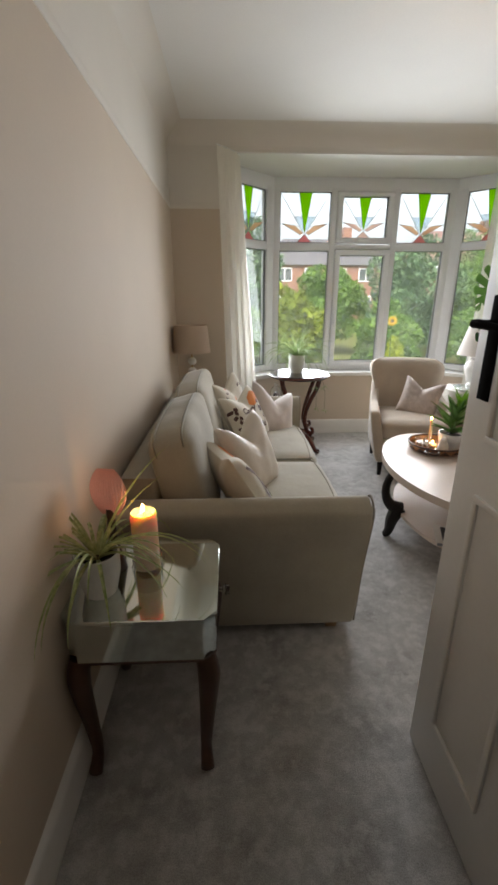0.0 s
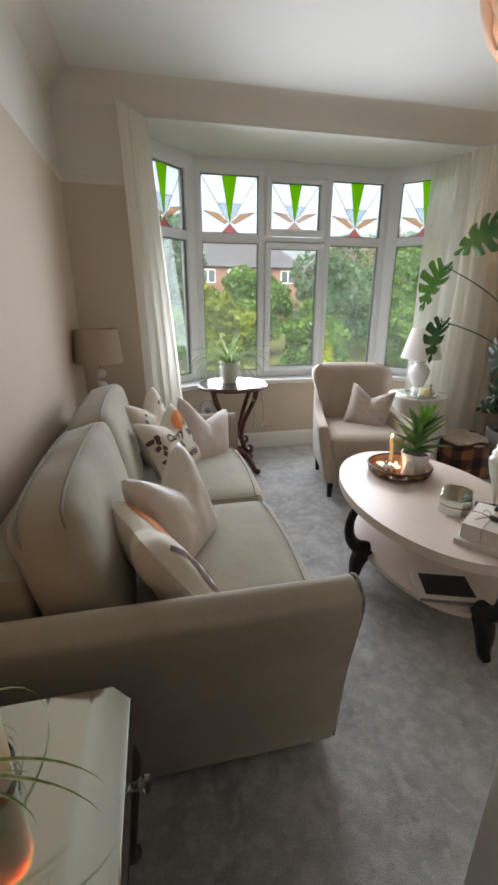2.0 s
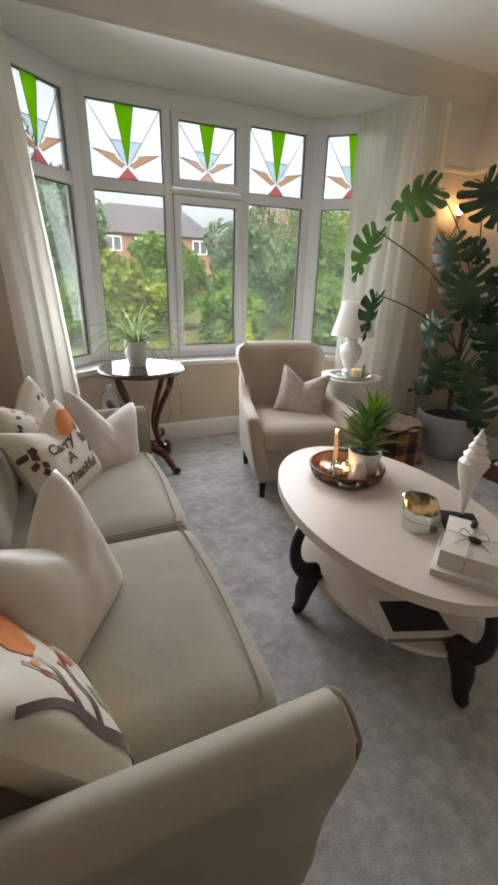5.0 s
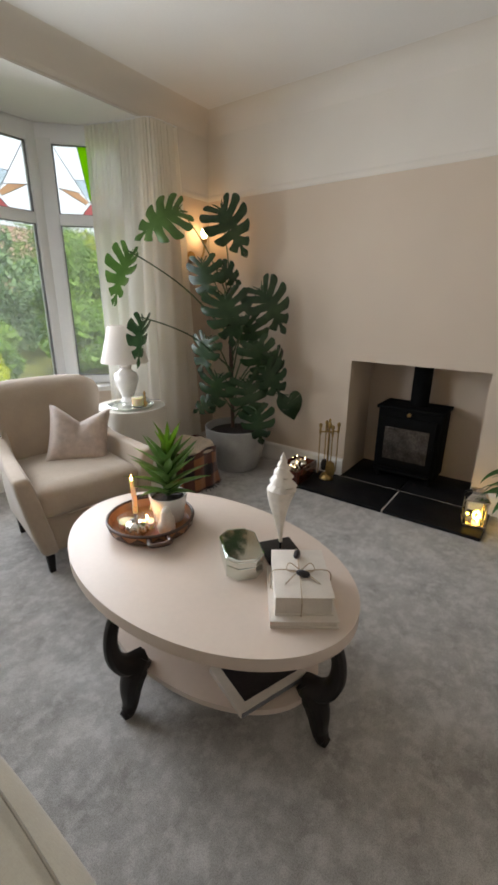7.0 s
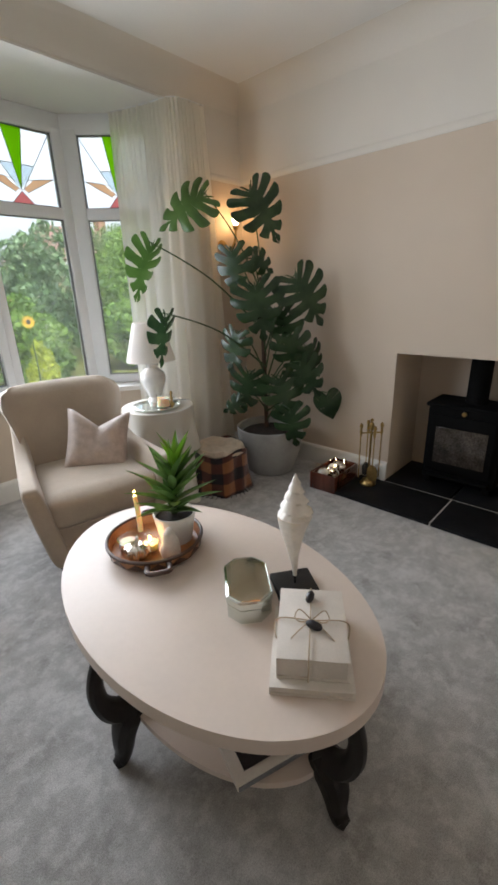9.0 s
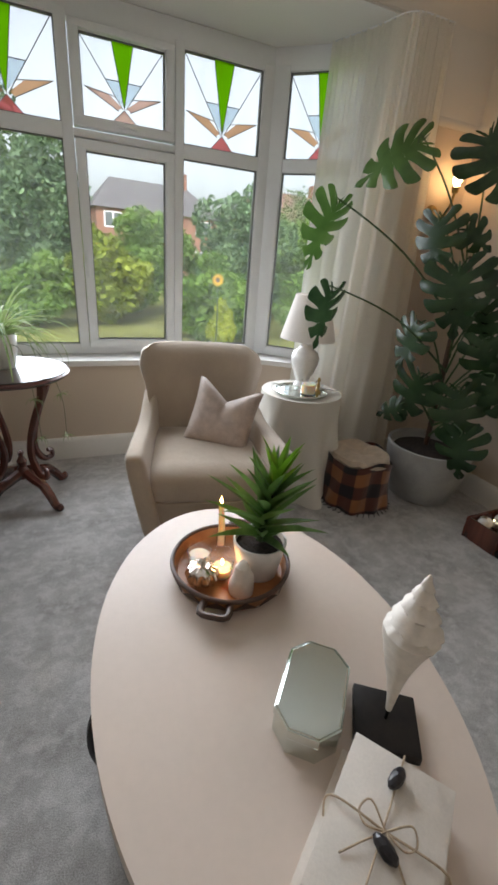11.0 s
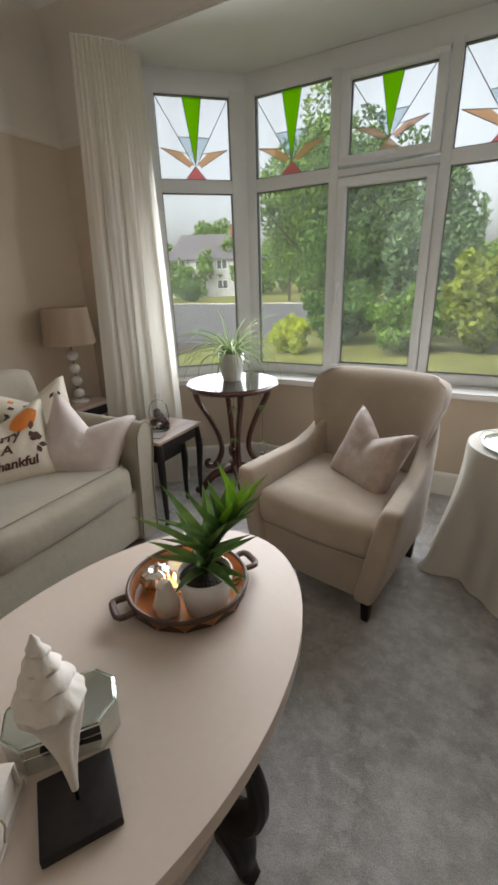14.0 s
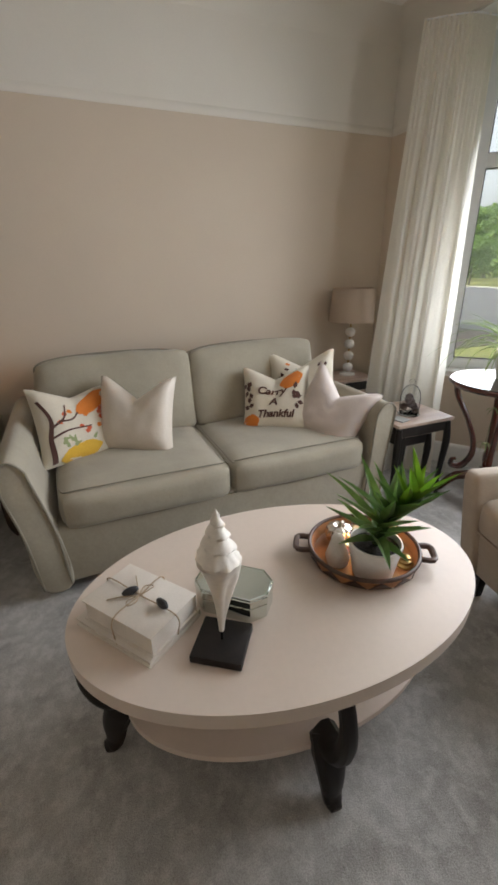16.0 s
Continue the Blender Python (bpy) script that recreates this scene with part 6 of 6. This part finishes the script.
for row, (n, r0, z0, l, tilt) in enumerate(((10, 0.11, -0.36, 0.2, 0.95), (10, 0.19, -0.33, 0.23, 0.5), (12, 0.23, -0.28, 0.23, 0.25))):
    for k in range(n):
        a = 2 * math.pi * (k + 0.5 * row) / n
        bm = bmesh.new()
        NU, NV = 8, 8
        g = []
        for j in range(NV + 1):
            t = j / NV
            w = 0.075 * math.sin(math.pi * (0.18 + 0.82 * t) ** 0.9) ** 0.7 + 0.004
            g.append([bm.verts.new((r0 + 0.05 * math.sin(t * math.pi) * tilt - 0.05 * t * t * (1 + tilt) + 0.002 * (i % 2) - 0.03 * (2 * i / NU - 1) ** 2, w * (2 * i / NU - 1), z0 - l * t)) for i in range(NU + 1)])
        for j in range(NV):
            for i in range(NU):
                bm.faces.new((g[j][i], g[j][i + 1], g[j + 1][i + 1], g[j + 1][i]))
        slab(bm, Matrix.Rotation(a, 4, "Z"))
        part("petal", bm, "petal", pd, "ribbed apricot glass petal")


def curtain(name, top, bottom, folds, label, seed):
    """A gathered heading at the track that falls into long soft folds."""
    c = thing(name, (0, 0, 0), label, "curtain", "curtains at the bay")
    bm = bmesh.new()
    NU, NV = folds * 22, 36
    tp, bt = smooth_path([(x, y, 2.478) for x, y in top], 20), smooth_path([(x, y, 0.012) for x, y in bottom], 20)

    def along_line(line, u):
        k = u * (len(line) - 1)
        i = min(len(line) - 2, int(k))
        return line[i].lerp(line[i + 1], k - i)

    rows = []
    for j in range(NV + 1):
        v = (j / NV) ** 1.35
        row = []
        for i in range(NU + 1):
            u = i / NU
            p = along_line(tp, u).lerp(along_line(bt, u), v)
            way = (along_line(tp, min(1, u + 0.04)) - along_line(tp, max(0, u - 0.04))).normalized()
            out = Vector((way.y, -way.x, 0))
            bend = u * folds + 0.9 * noise.noise(Vector((u * 3.1, v * 0.35, seed)))
            deep = 0.55 + 0.8 * abs(noise.noise(Vector((u * 5.3, v * 0.4, seed + 5.0))))
            wave = math.sin(2 * math.pi * bend) * deep + 0.12 * math.sin(4 * math.pi * bend + 1.0 + 1.5 * v)
            gather = 0.009 * math.sin(2 * math.pi * (u * folds * 4.1 + 0.4 * noise.noise(Vector((u * 9, 0, seed))))) * max(0.0, 1 - v * 3.2)
            drape = 0.012 * noise.noise(Vector((u * 4, v * 2.2, seed * 3.7))) * v
            p = p + out * (wave * (0.006 + 0.022 * min(1.0, v * 2.0)) + gather + drape)
            row.append(bm.verts.new(p + Vector((0, 0, (0.006 + 0.006 * math.sin(u * folds * 17)) * (j == 0)))))
        rows.append(row)
    for j in range(NV):
        for i in range(NU):
            bm.faces.new((rows[j][i], rows[j][i + 1], rows[j + 1][i + 1], rows[j + 1][i]))
    part("cloth", bm, "curtain", c)
    bm = tube([tuple(p + Vector((0, 0, 0.008))) for p in tp[::5]], 0.004, 8, steps=2)
    part("track", bm, "upvc", c, "white curtain track")
    return c


curtain("curtain", [(0.035, 3.655), (0.12, 3.745), (0.19, 3.85), (0.205, 3.97)], [(0.1, 3.415), (0.2, 3.56), (0.29, 3.7), (0.38, 3.83)], 4, "cream floor-length curtain drawn to the side of the bay", 1)
curtain("curtain", [(2.592, 4.28), (2.69, 3.99), (2.755, 3.79), (2.99, 3.765)], [(2.41, 4.05), (2.56, 3.87), (2.75, 3.74), (3.08, 3.71)], 6, "cream floor-length curtain with light shining through", 2)

# Open door with iron handle.
dr = thing("door_1", (0.7, 0.18, 0), "white panelled door standing open into the room", "door")
dr["kind"] = "structure"
part("leaf", box(0, 0.036, 0.02, 0.785, 0.008, 2.0, 0.003), "gloss", dr)
for y0, y1, z0, z1 in ((0.125, 0.36, 0.2, 0.95), (0.445, 0.68, 0.2, 0.95), (0.125, 0.68, 1.08, 1.85)):
    for a0, a1, b0, b1 in ((y0, y1, z0, z0 + 0.018), (y0, y1, z1 - 0.018, z1), (y0, y0 + 0.018, z0 + 0.018, z1 - 0.018), (y1 - 0.018, y1, z0 + 0.018, z1 - 0.018)):
        part("panel_bead", box(-0.008, 0.002, a0, a1, b0, b1, 0.003), "gloss", dr)
hd = part("handle_plate", box(-0.006, 0.0, 0.70, 0.742, 1.17, 1.4, 0.002), "iron", dr, "black iron handle plate")
part("handle", tube([(-0.004, 0.72, 1.34), (-0.05, 0.72, 1.34), (-0.056, 0.7, 1.342), (-0.052, 0.63, 1.336)], [0.009, 0.009, 0.01, 0.008], 8), "iron", hd, "black iron lever")
for z in (0.25, 1.75):
    part("hinge", box(-0.004, 0.01, 0.0, 0.02, z, z + 0.08), "brass", dr)
for x0, x1 in ((-0.185, -0.122), (0.742, 0.8)):
    tagged(part("door_architrave", box(x0, x1, 0.179, 0.2, 0, 2.1, 0.005), "gloss"), "white painted door architrave", "architrave", kind="structure")
tagged(part("door_architrave", box(-0.185, 0.8, 0.179, 0.2, 2.1, 2.165, 0.005), "gloss"), "white painted door architrave", "architrave", kind="structure")

# Mirrored table beside the door.
mt = thing("mirrored_table", (-0.143, 1.088, 0), "small mirrored side table with dark cabriole legs by the wall", "side table")
part("tabletop", prism(octagon(0.214, 0.2, 0.036), 0.565, 0.58, 0.003), "mirror", mt, "bevelled mirror top", smooth=False)
part("apron", prism(octagon(0.208, 0.194, 0.034), 0.435, 0.5645, 0.002), "mirror", mt, "mirrored drawer front", smooth=False)
part("trim", prism(octagon(0.209, 0.195, 0.034), 0.428, 0.4345), "dark_wood", mt)
part("knob", lathe([(0, 0), (0.008, 0.002), (0.008, 0.014), (0.019, 0.024), (0.015, 0.038), (0, 0.042)], 16), "crystal", mt, "clear glass knob").matrix_local = pose(0.208, 0.06, 0.47, 0, 90, 0)
for kx in (-1, 1):
    for ky in (-1, 1):
        part("leg", tube([(kx * 0.176, ky * 0.165, 0.43), (kx * 0.186, ky * 0.178, 0.36), (kx * 0.176, ky * 0.17, 0.2), (kx * 0.168, ky * 0.17, 0.07), (kx * 0.172, ky * 0.2, 0.01)], [0.03, 0.033, 0.023, 0.017, 0.021], 10), "dark_wood", mt, "dark curved wooden leg")
spider_plant((-0.272, 1.02, 0.581), 0.064, 0.13, 40, 0.32, 9, "ceramic", "variegated spider plant in a white pot on the mirrored table", leaf="spider_pale")
cd = thing("pillar_candle", (-0.155, 1.125, 0.581), "lit cream pillar candle in a glass holder", "candle")
part("holder", lathe([(0, 0), (0.05, 0), (0.05, 0.006), (0.046, 0.008), (0.046, 0.05), (0.05, 0.054), (0.05, 0.06), (0.043, 0.06), (0.043, 0.01), (0, 0.01)], 32), "clear", cd, "clear glass candle holder")
part("wax", lathe([(0, 0.011), (0.04, 0.011), (0.04, 0.19), (0.037, 0.2), (0.034, 0.198), (0.024, 0.186), (0, 0.184)], 36), "wax", cd)
part("wick", tube([(0, 0, 0.184), (0.001, 0, 0.2)], 0.0012, 5), "iron", cd)
candle_flame(cd, 0, 0, 0.198, 0.03)
M["shell_glow"] = sheer("pink_shell", (0.85, 0.5, 0.38), 0.5, 0.5)
sl = thing("shell_fan", (-0.255, 1.13, 0.581), "pink scallop shell on a dark stand catching the candle light", "ornament", turn=-10)
part("stand", tube([(0, 0, 0), (0.0, 0, 0.1), (0, 0, 0.21)], [0.035, 0.014, 0.012], 12), "dark_wood", sl, "dark wooden stand")
bm = bmesh.new()
rows = []
for j in range(15):
    t = j / 14
    rows.append([bm.verts.new((0.058 * math.sin(math.pi * (0.08 + 0.84 * t)) ** 0.6 * (2 * i / 28 - 1), -0.022 * math.sin(math.pi * t) * (1 - (2 * i / 28 - 1) ** 2) + 0.0018 * math.cos(math.pi * i), 0.19 + 0.15 * t)) for i in range(29)])
for a, b in zip(rows, rows[1:]):
    for i in range(28):
        bm.faces.new((a[i], a[i + 1], b[i + 1], b[i]))
bmesh.ops.solidify(bm, geom=bm.faces[:], thickness=0.003)
part("shell", bm, "shell_glow", sl, "pink ribbed scallop shell")
lamp("pillar_candle_light", (-0.155, 1.125, 0.795), 0.16, (1.0, 0.5, 0.2), 0.012)
lamp("taper_candle_light", (1.424, 2.553, 0.68), 0.09, (1.0, 0.5, 0.2), 0.01)
lamp("tealight", (1.39, 2.43, 0.56), 0.03, (1.0, 0.5, 0.2), 0.008)

# ---- outside ----
M["lawn"] = plain("lawn", (0.19, 0.2, 0.06), 1.0, vary=0.35, scale=0.8, grain=14, relief=0.6, depth=0.03)
M["asphalt"] = plain("wet_asphalt", (0.12, 0.12, 0.125), 0.5, vary=0.2, scale=0.6, grain=30)
M["drive"] = plain("drive_paving", (0.075, 0.06, 0.052), 0.8, vary=0.2, scale=1.2, grain=12)
M["brick"] = plain("red_brick", (0.27, 0.135, 0.095), 0.9, vary=0.3, scale=3.0, grain=16, relief=0.5, depth=0.01)
M["render_white"] = plain("white_render", (0.5, 0.5, 0.5), 0.9, vary=0.08, scale=1.0)
M["roof"] = plain("grey_roof_tiles", (0.12, 0.112, 0.122), 0.8, vary=0.3, scale=2.0, grain=10, relief=0.6, depth=0.03, stretch=(0.3, 0.3, 2))
M["roof_red"] = plain("red_roof_tiles", (0.24, 0.13, 0.11), 0.8, vary=0.3, scale=2.0, grain=10, relief=0.6, depth=0.03, stretch=(0.3, 0.3, 2))
M["house_glass"] = plain("house_window_glass", (0.1, 0.12, 0.13), 0.1, vary=0.3, scale=1.0, relief=0)
M["bark"] = plain("bark", (0.08, 0.06, 0.045), 1.0, vary=0.4, scale=6, grain=20, relief=0.8, depth=0.02)
M["leaves_dark"] = leaf_mat("dark_foliage", (0.055, 0.125, 0.028), (0.13, 0.24, 0.055), 0.4, 0.6, 1.5)
M["leaves_mid"] = leaf_mat("mid_foliage", (0.085, 0.18, 0.025), (0.2, 0.33, 0.06), 0.4, 0.6, 1.5)
M["leaves_light"] = leaf_mat("light_foliage", (0.14, 0.2, 0.015), (0.3, 0.36, 0.03), 0.35, 0.6, 1.5)
M["leaves_lime"] = leaf_mat("lime_foliage", (0.3, 0.38, 0.02), (0.5, 0.55, 0.04), 0.4, 0.6, 1.5)
M["blue_leaves"] = leaf_mat("blue_green_foliage", (0.075, 0.15, 0.07), (0.17, 0.27, 0.14), 0.4, 0.6, 1.5)
M["petal_yellow"] = plain("yellow_petals", (0.6, 0.35, 0.02), 0.7)
for dull in ("lawn", "asphalt", "drive"):
    surface = M[dull].node_tree.nodes["Principled BSDF"]
    surface.inputs["Specular IOR Level"].default_value = 0.1
    surface.inputs["Roughness"].default_value = 0.95
G = -0.55
bm = bmesh.new()
v = [bm.verts.new(p) for p in ((-900, 4.9, G), (900, 4.9, G), (900, 1500, G), (-900, 1500, G))]
bm.faces.new(v)
bmesh.ops.subdivide_edges(bm, edges=bm.edges[:], cuts=4, use_grid_fill=True)
tagged(part("ground", bm, "lawn"), "rough green and yellow garden lawn", "lawn", kind="structure")
tagged(part("road", box(-60, -4.5, 13.2, 36, G - 0.1, G + 0.02), "asphalt", smooth=False), "grey suburban road", "road", kind="structure")
tagged(part("driveway", box(-16, -5.2, 7.5, 13.15, G - 0.1, G + 0.016), "drive", smooth=False), "pinkish paved driveway", "driveway", kind="structure")
tagged(part("kerb", box(-60, -4.5, 36.0, 36.15, G - 0.1, G + 0.1, 0.02), "grout"), "pale concrete kerb", "kerb", kind="structure")


def foliage(count, rx, ry, rz, size, seed, lumps=9):
    """A crown of many small leaf blades gathered in uneven clumps."""
    rng = np.random.default_rng(seed)
    centres = rng.normal(size=(lumps, 3))
    centres /= np.linalg.norm(centres, axis=1)[:, None]
    centres *= rng.uniform(0.2, 0.82, lumps)[:, None]
    pick = rng.integers(0, lumps, count)
    off = rng.normal(size=(count, 3))
    off /= np.linalg.norm(off, axis=1)[:, None]
    p = (centres[pick] + off * (rng.uniform(0.4, 1, count) ** 0.5 * 0.27)[:, None]) * (rx, ry, rz)
    a = rng.normal(size=(count, 3))
    a /= np.linalg.norm(a, axis=1)[:, None]
    b = np.cross(a, rng.normal(size=(count, 3)))
    b /= np.linalg.norm(b, axis=1)[:, None]
    s = (size * rng.uniform(0.6, 1.3, count))[:, None]
    verts = np.stack([p - a * s, p + b * s * 0.45, p + a * s, p - b * s * 0.45], 1).reshape(-1, 3)
    me = bpy.data.meshes.new("crown")
    me.from_pydata(verts.tolist(), [], np.arange(4 * count).reshape(-1, 4).tolist())
    return me


def tree(place, height, spread, material, seed, label, count=5200, name="tree", trunk=True, low=0.25, size=0.1):
    t = thing(name, (*place, G), label, "tree" if trunk else "shrub", "garden trees" if trunk else "garden shrubs")
    rnd = random.Random(seed)
    if trunk:
        tk = part("trunk", tube([(0, 0, -0.1), (0.05, 0.03, height * 0.25), (-0.05, 0.06, height * 0.55), (0, 0, height * 0.8)], [0.02 * height, 0.016 * height, 0.01 * height, 0.004 * height], 10), "bark", t)
        for k in range(6):
            a = k * 1.1 + rnd.uniform(-0.3, 0.3)
            z = height * rnd.uniform(0.3, 0.6)
            part("limb", tube([(0, 0, z), (spread * 0.35 * math.cos(a), spread * 0.35 * math.sin(a), z + height * 0.1), (spread * 0.75 * math.cos(a), spread * 0.75 * math.sin(a), z + height * 0.22)], [0.008 * height, 0.005 * height, 0.002 * height], 6), "bark", tk)
    me = foliage(int(count * 2.3), spread, spread, height * (1 - low) * 0.52, size, seed, 64 if trunk else 40)
    me.materials.append(M[material])
    c = new("crown", me)
    c.parent = t
    lift = height * (low + (1 - low) * 0.5)
    if not trunk:
        lift = -0.03 - min(v.co.z for v in me.vertices)
    c.location = (0, 0, lift)
    return t


tree((-37, 66), 12.0, 5.5, "leaves_mid", 41, "tall tree behind the white house", 5000, size=0.3)
tree((-24, 68), 11.0, 5.0, "leaves_dark", 42, "dark tall tree behind the white house", 5000, size=0.3)
tree((-46, 60), 10.0, 5.0, "leaves_mid", 43, "broad tree beside the white house", 5000, size=0.3)
tree((-3.6, 17.5), 7.4, 2.6, "leaves_mid", 1, "broad green garden tree beside the road", 9000)
tree((-1.7, 16.5), 6.7, 2.2, "leaves_dark", 2, "dense dark green garden tree", 9000, low=0.1)
tree((0.7, 15.5), 4.5, 1.5, "blue_leaves", 3, "blue-green conifer-like garden tree", 6500, low=0.05)
tree((3.4, 16.0), 3.3, 1.8, "leaves_mid", 4, "rounded mid green shrub in the garden", 5000, "shrub", False, 0.0)
tree((5.9, 14.0), 4.1, 1.8, "blue_leaves", 5, "large grey-green shrub in the border", 5500, "shrub", False, 0.0)
tree((9.2, 15.5), 4.6, 2.2, "leaves_mid", 6, "tall green hedge shrub", 5500, "shrub", False, 0.0)
tree((13.0, 17.0), 5.4, 2.4, "leaves_light", 7, "yellow-green tree in the garden", 5000)
tree((17.5, 17.0), 5.2, 2.6, "leaves_mid", 8, "green garden tree by the far houses", 5000)
tree((2.0, 13.5), 2.4, 1.3, "leaves_light", 9, "low yellow-green flowering shrub", 3500, "shrub", False, 0.0, 0.11)
tree((4.4, 11.5), 1.9, 1.3, "leaves_mid", 10, "low green flowering shrub", 3500, "shrub", False, 0.0, 0.1)
tree((7.2, 11.5), 2.0, 1.4, "leaves_mid", 15, "low green garden shrub", 3500, "shrub", False, 0.0, 0.1)
tree((10.2, 11.5), 1.9, 1.5, "leaves_light", 16, "low bright green garden shrub", 3500, "shrub", False, 0.0, 0.1)
tree((-2.4, 12.4), 1.25, 0.62, "leaves_lime", 11, "small bright yellow-green bush by the drive", 2600, "shrub", False, 0.0, 0.08)
tree((3.85, 9.6), 1.2, 0.3, "leaves_lime", 12, "bright green cone-shaped dwarf conifer", 2200, "shrub", False, 0.0, 0.07)
tree((-1.6, 14.6), 2.0, 1.3, "leaves_dark", 31, "low dark green shrub under the trees", 3500, "shrub", False, 0.0, 0.1)
tree((0.5, 13.2), 1.7, 1.2, "leaves_mid", 32, "low green shrub under the trees", 3500, "shrub", False, 0.0, 0.1)
tree((-31.0, 40), 5.0, 2.6, "leaves_mid", 13, "green tree in front of the white house", 5000)
tree((-26.0, 41), 2.6, 2.2, "leaves_dark", 14, "dark clipped hedge across the road", 4000, "shrub", False, 0.0)
tree((-14.0, 40), 7.5, 3.0, "leaves_mid", 17, "tall street tree across the road", 5000)
tree((-8.6, 10.6), 5.6, 1.5, "leaves_mid", 18, "green shrub beside the driveway", 4500, "shrub", False, 0.0)
tree((-2.5, 34), 7.0, 3.2, "leaves_mid", 19, "tree in front of the far houses", 4500)
tree((18, 30), 7.5, 3.6, "leaves_dark", 20, "dark green tree before the far houses", 4500)
tree((26, 27), 8.0, 3.6, "leaves_mid", 22, "green tree further along the gardens", 4500)
sf = thing("sunflower", (3.6, 9.2, G), "tall yellow sunflower in the garden bed", "flower")
part("stalk", tube([(0, 0, 0), (0.03, 0, 0.7), (0, -0.03, 1.5)], 0.012, 6), "stem", sf)
fb = bmesh.new()
for k in range(16):
    a = 2 * math.pi * k / 16
    blade(fb, (0.03 * math.cos(a), -0.04, 1.5 + 0.03 * math.sin(a)), (math.cos(a), -0.2, math.sin(a)), (0, -1, 0), 0.09, 0.035, 0.2, 0.1, 4)
part("petals", fb, "petal_yellow", sf, "yellow petals")
part("seed_head", lathe([(0, 0), (0.045, 0), (0.04, 0.02), (0, 0.028)], 16), "bark", sf).matrix_local = pose(0, -0.035, 1.5, 90, 0, 0)


def house(place, turn, w, d, eaves, ridge, wall_mat, roof_mat, label):
    h = thing("house", (*place, G), label, "house", "houses across the gardens", turn)
    part("wall", box(-w / 2, w / 2, 0, d, 0, eaves), wall_mat, h, smooth=False)
    bm = bmesh.new()
    o = 0.35
    rows = [[bm.verts.new(p) for p in ((x, -o, eaves - 0.1), (x * 0.62, d / 2, ridge), (x, d + o, eaves - 0.1))] for x in (-w / 2 - o, w / 2 + o)]
    bm.faces.new((rows[0][0], rows[1][0], rows[1][1], rows[0][1]))
    bm.faces.new((rows[0][1], rows[1][1], rows[1][2], rows[0][2]))
    bm.faces.new(rows[0])
    bm.faces.new(rows[1][::-1])
    bm.faces.new((rows[0][0], rows[0][2], rows[1][2], rows[1][0]))
    roof_ = part("roof", bm, roof_mat, h, smooth=False)
    part("chimney", box(w * 0.25, w * 0.25 + 0.9, d / 2 - 0.4, d / 2 + 0.4, ridge - 0.9, ridge + 1.1), "brick", roof_, "brick chimney stack")
    for k in range(4):
        for z in (1.0, 3.6):
            x = -w / 2 + w * (k + 0.5) / 4
            win = part("window", box(x - 0.75, x + 0.75, -0.06, 0.03, z, z + 1.25), "upvc", h, "white framed window", smooth=False)
            for q in (-1, 1):
                part("pane", box(x + q * 0.36 - 0.3, x + q * 0.36 + 0.3, -0.075, -0.061, z + 0.1, z + 1.15), "house_glass", win, smooth=False)
    return h


house((-32, 55), 33, 12, 8, 5.0, 8.4, "render_white", "roof", "white rendered house with a grey roof across the road")
house((9.6, 44), 4, 11, 8, 5.2, 7.9, "brick", "roof", "red brick house with a grey tiled roof")
house((24, 42), 10, 11, 8, 5.2, 8.4, "brick", "roof_red", "red brick house with a red tiled roof")
house((40, 36), 25, 11, 8, 5.0, 8.0, "render_white", "roof_red", "pale house with a red roof among trees")
house((-66, 62), -35, 11, 8, 5.2, 8.4, "brick", "roof", "red brick house further along the road")
rng = np.random.default_rng(77)
verts, faces = [], []
for k in range(120):
    a = -0.95 + 1.9 * k / 119
    far = rng.uniform(62, 84)
    me = foliage(260, 3.6, 3.6, rng.uniform(3.2, 5.6), 0.55, 500 + k, 7)
    co = np.empty(len(me.vertices) * 3)
    me.vertices.foreach_get("co", co)
    co = co.reshape(-1, 3) + (far * math.sin(a), far * math.cos(a), 2.4)
    faces += [[len(verts) + 4 * q + c for c in range(4)] for q in range(260)]
    verts += co.tolist()
    bpy.data.meshes.remove(me)
me = bpy.data.meshes.new("far_trees")
me.from_pydata(verts, [], faces)
me.materials.append(M["leaves_mid"])
tagged(new("far_trees", me), "hazy line of far green trees", "trees", kind="stuff")
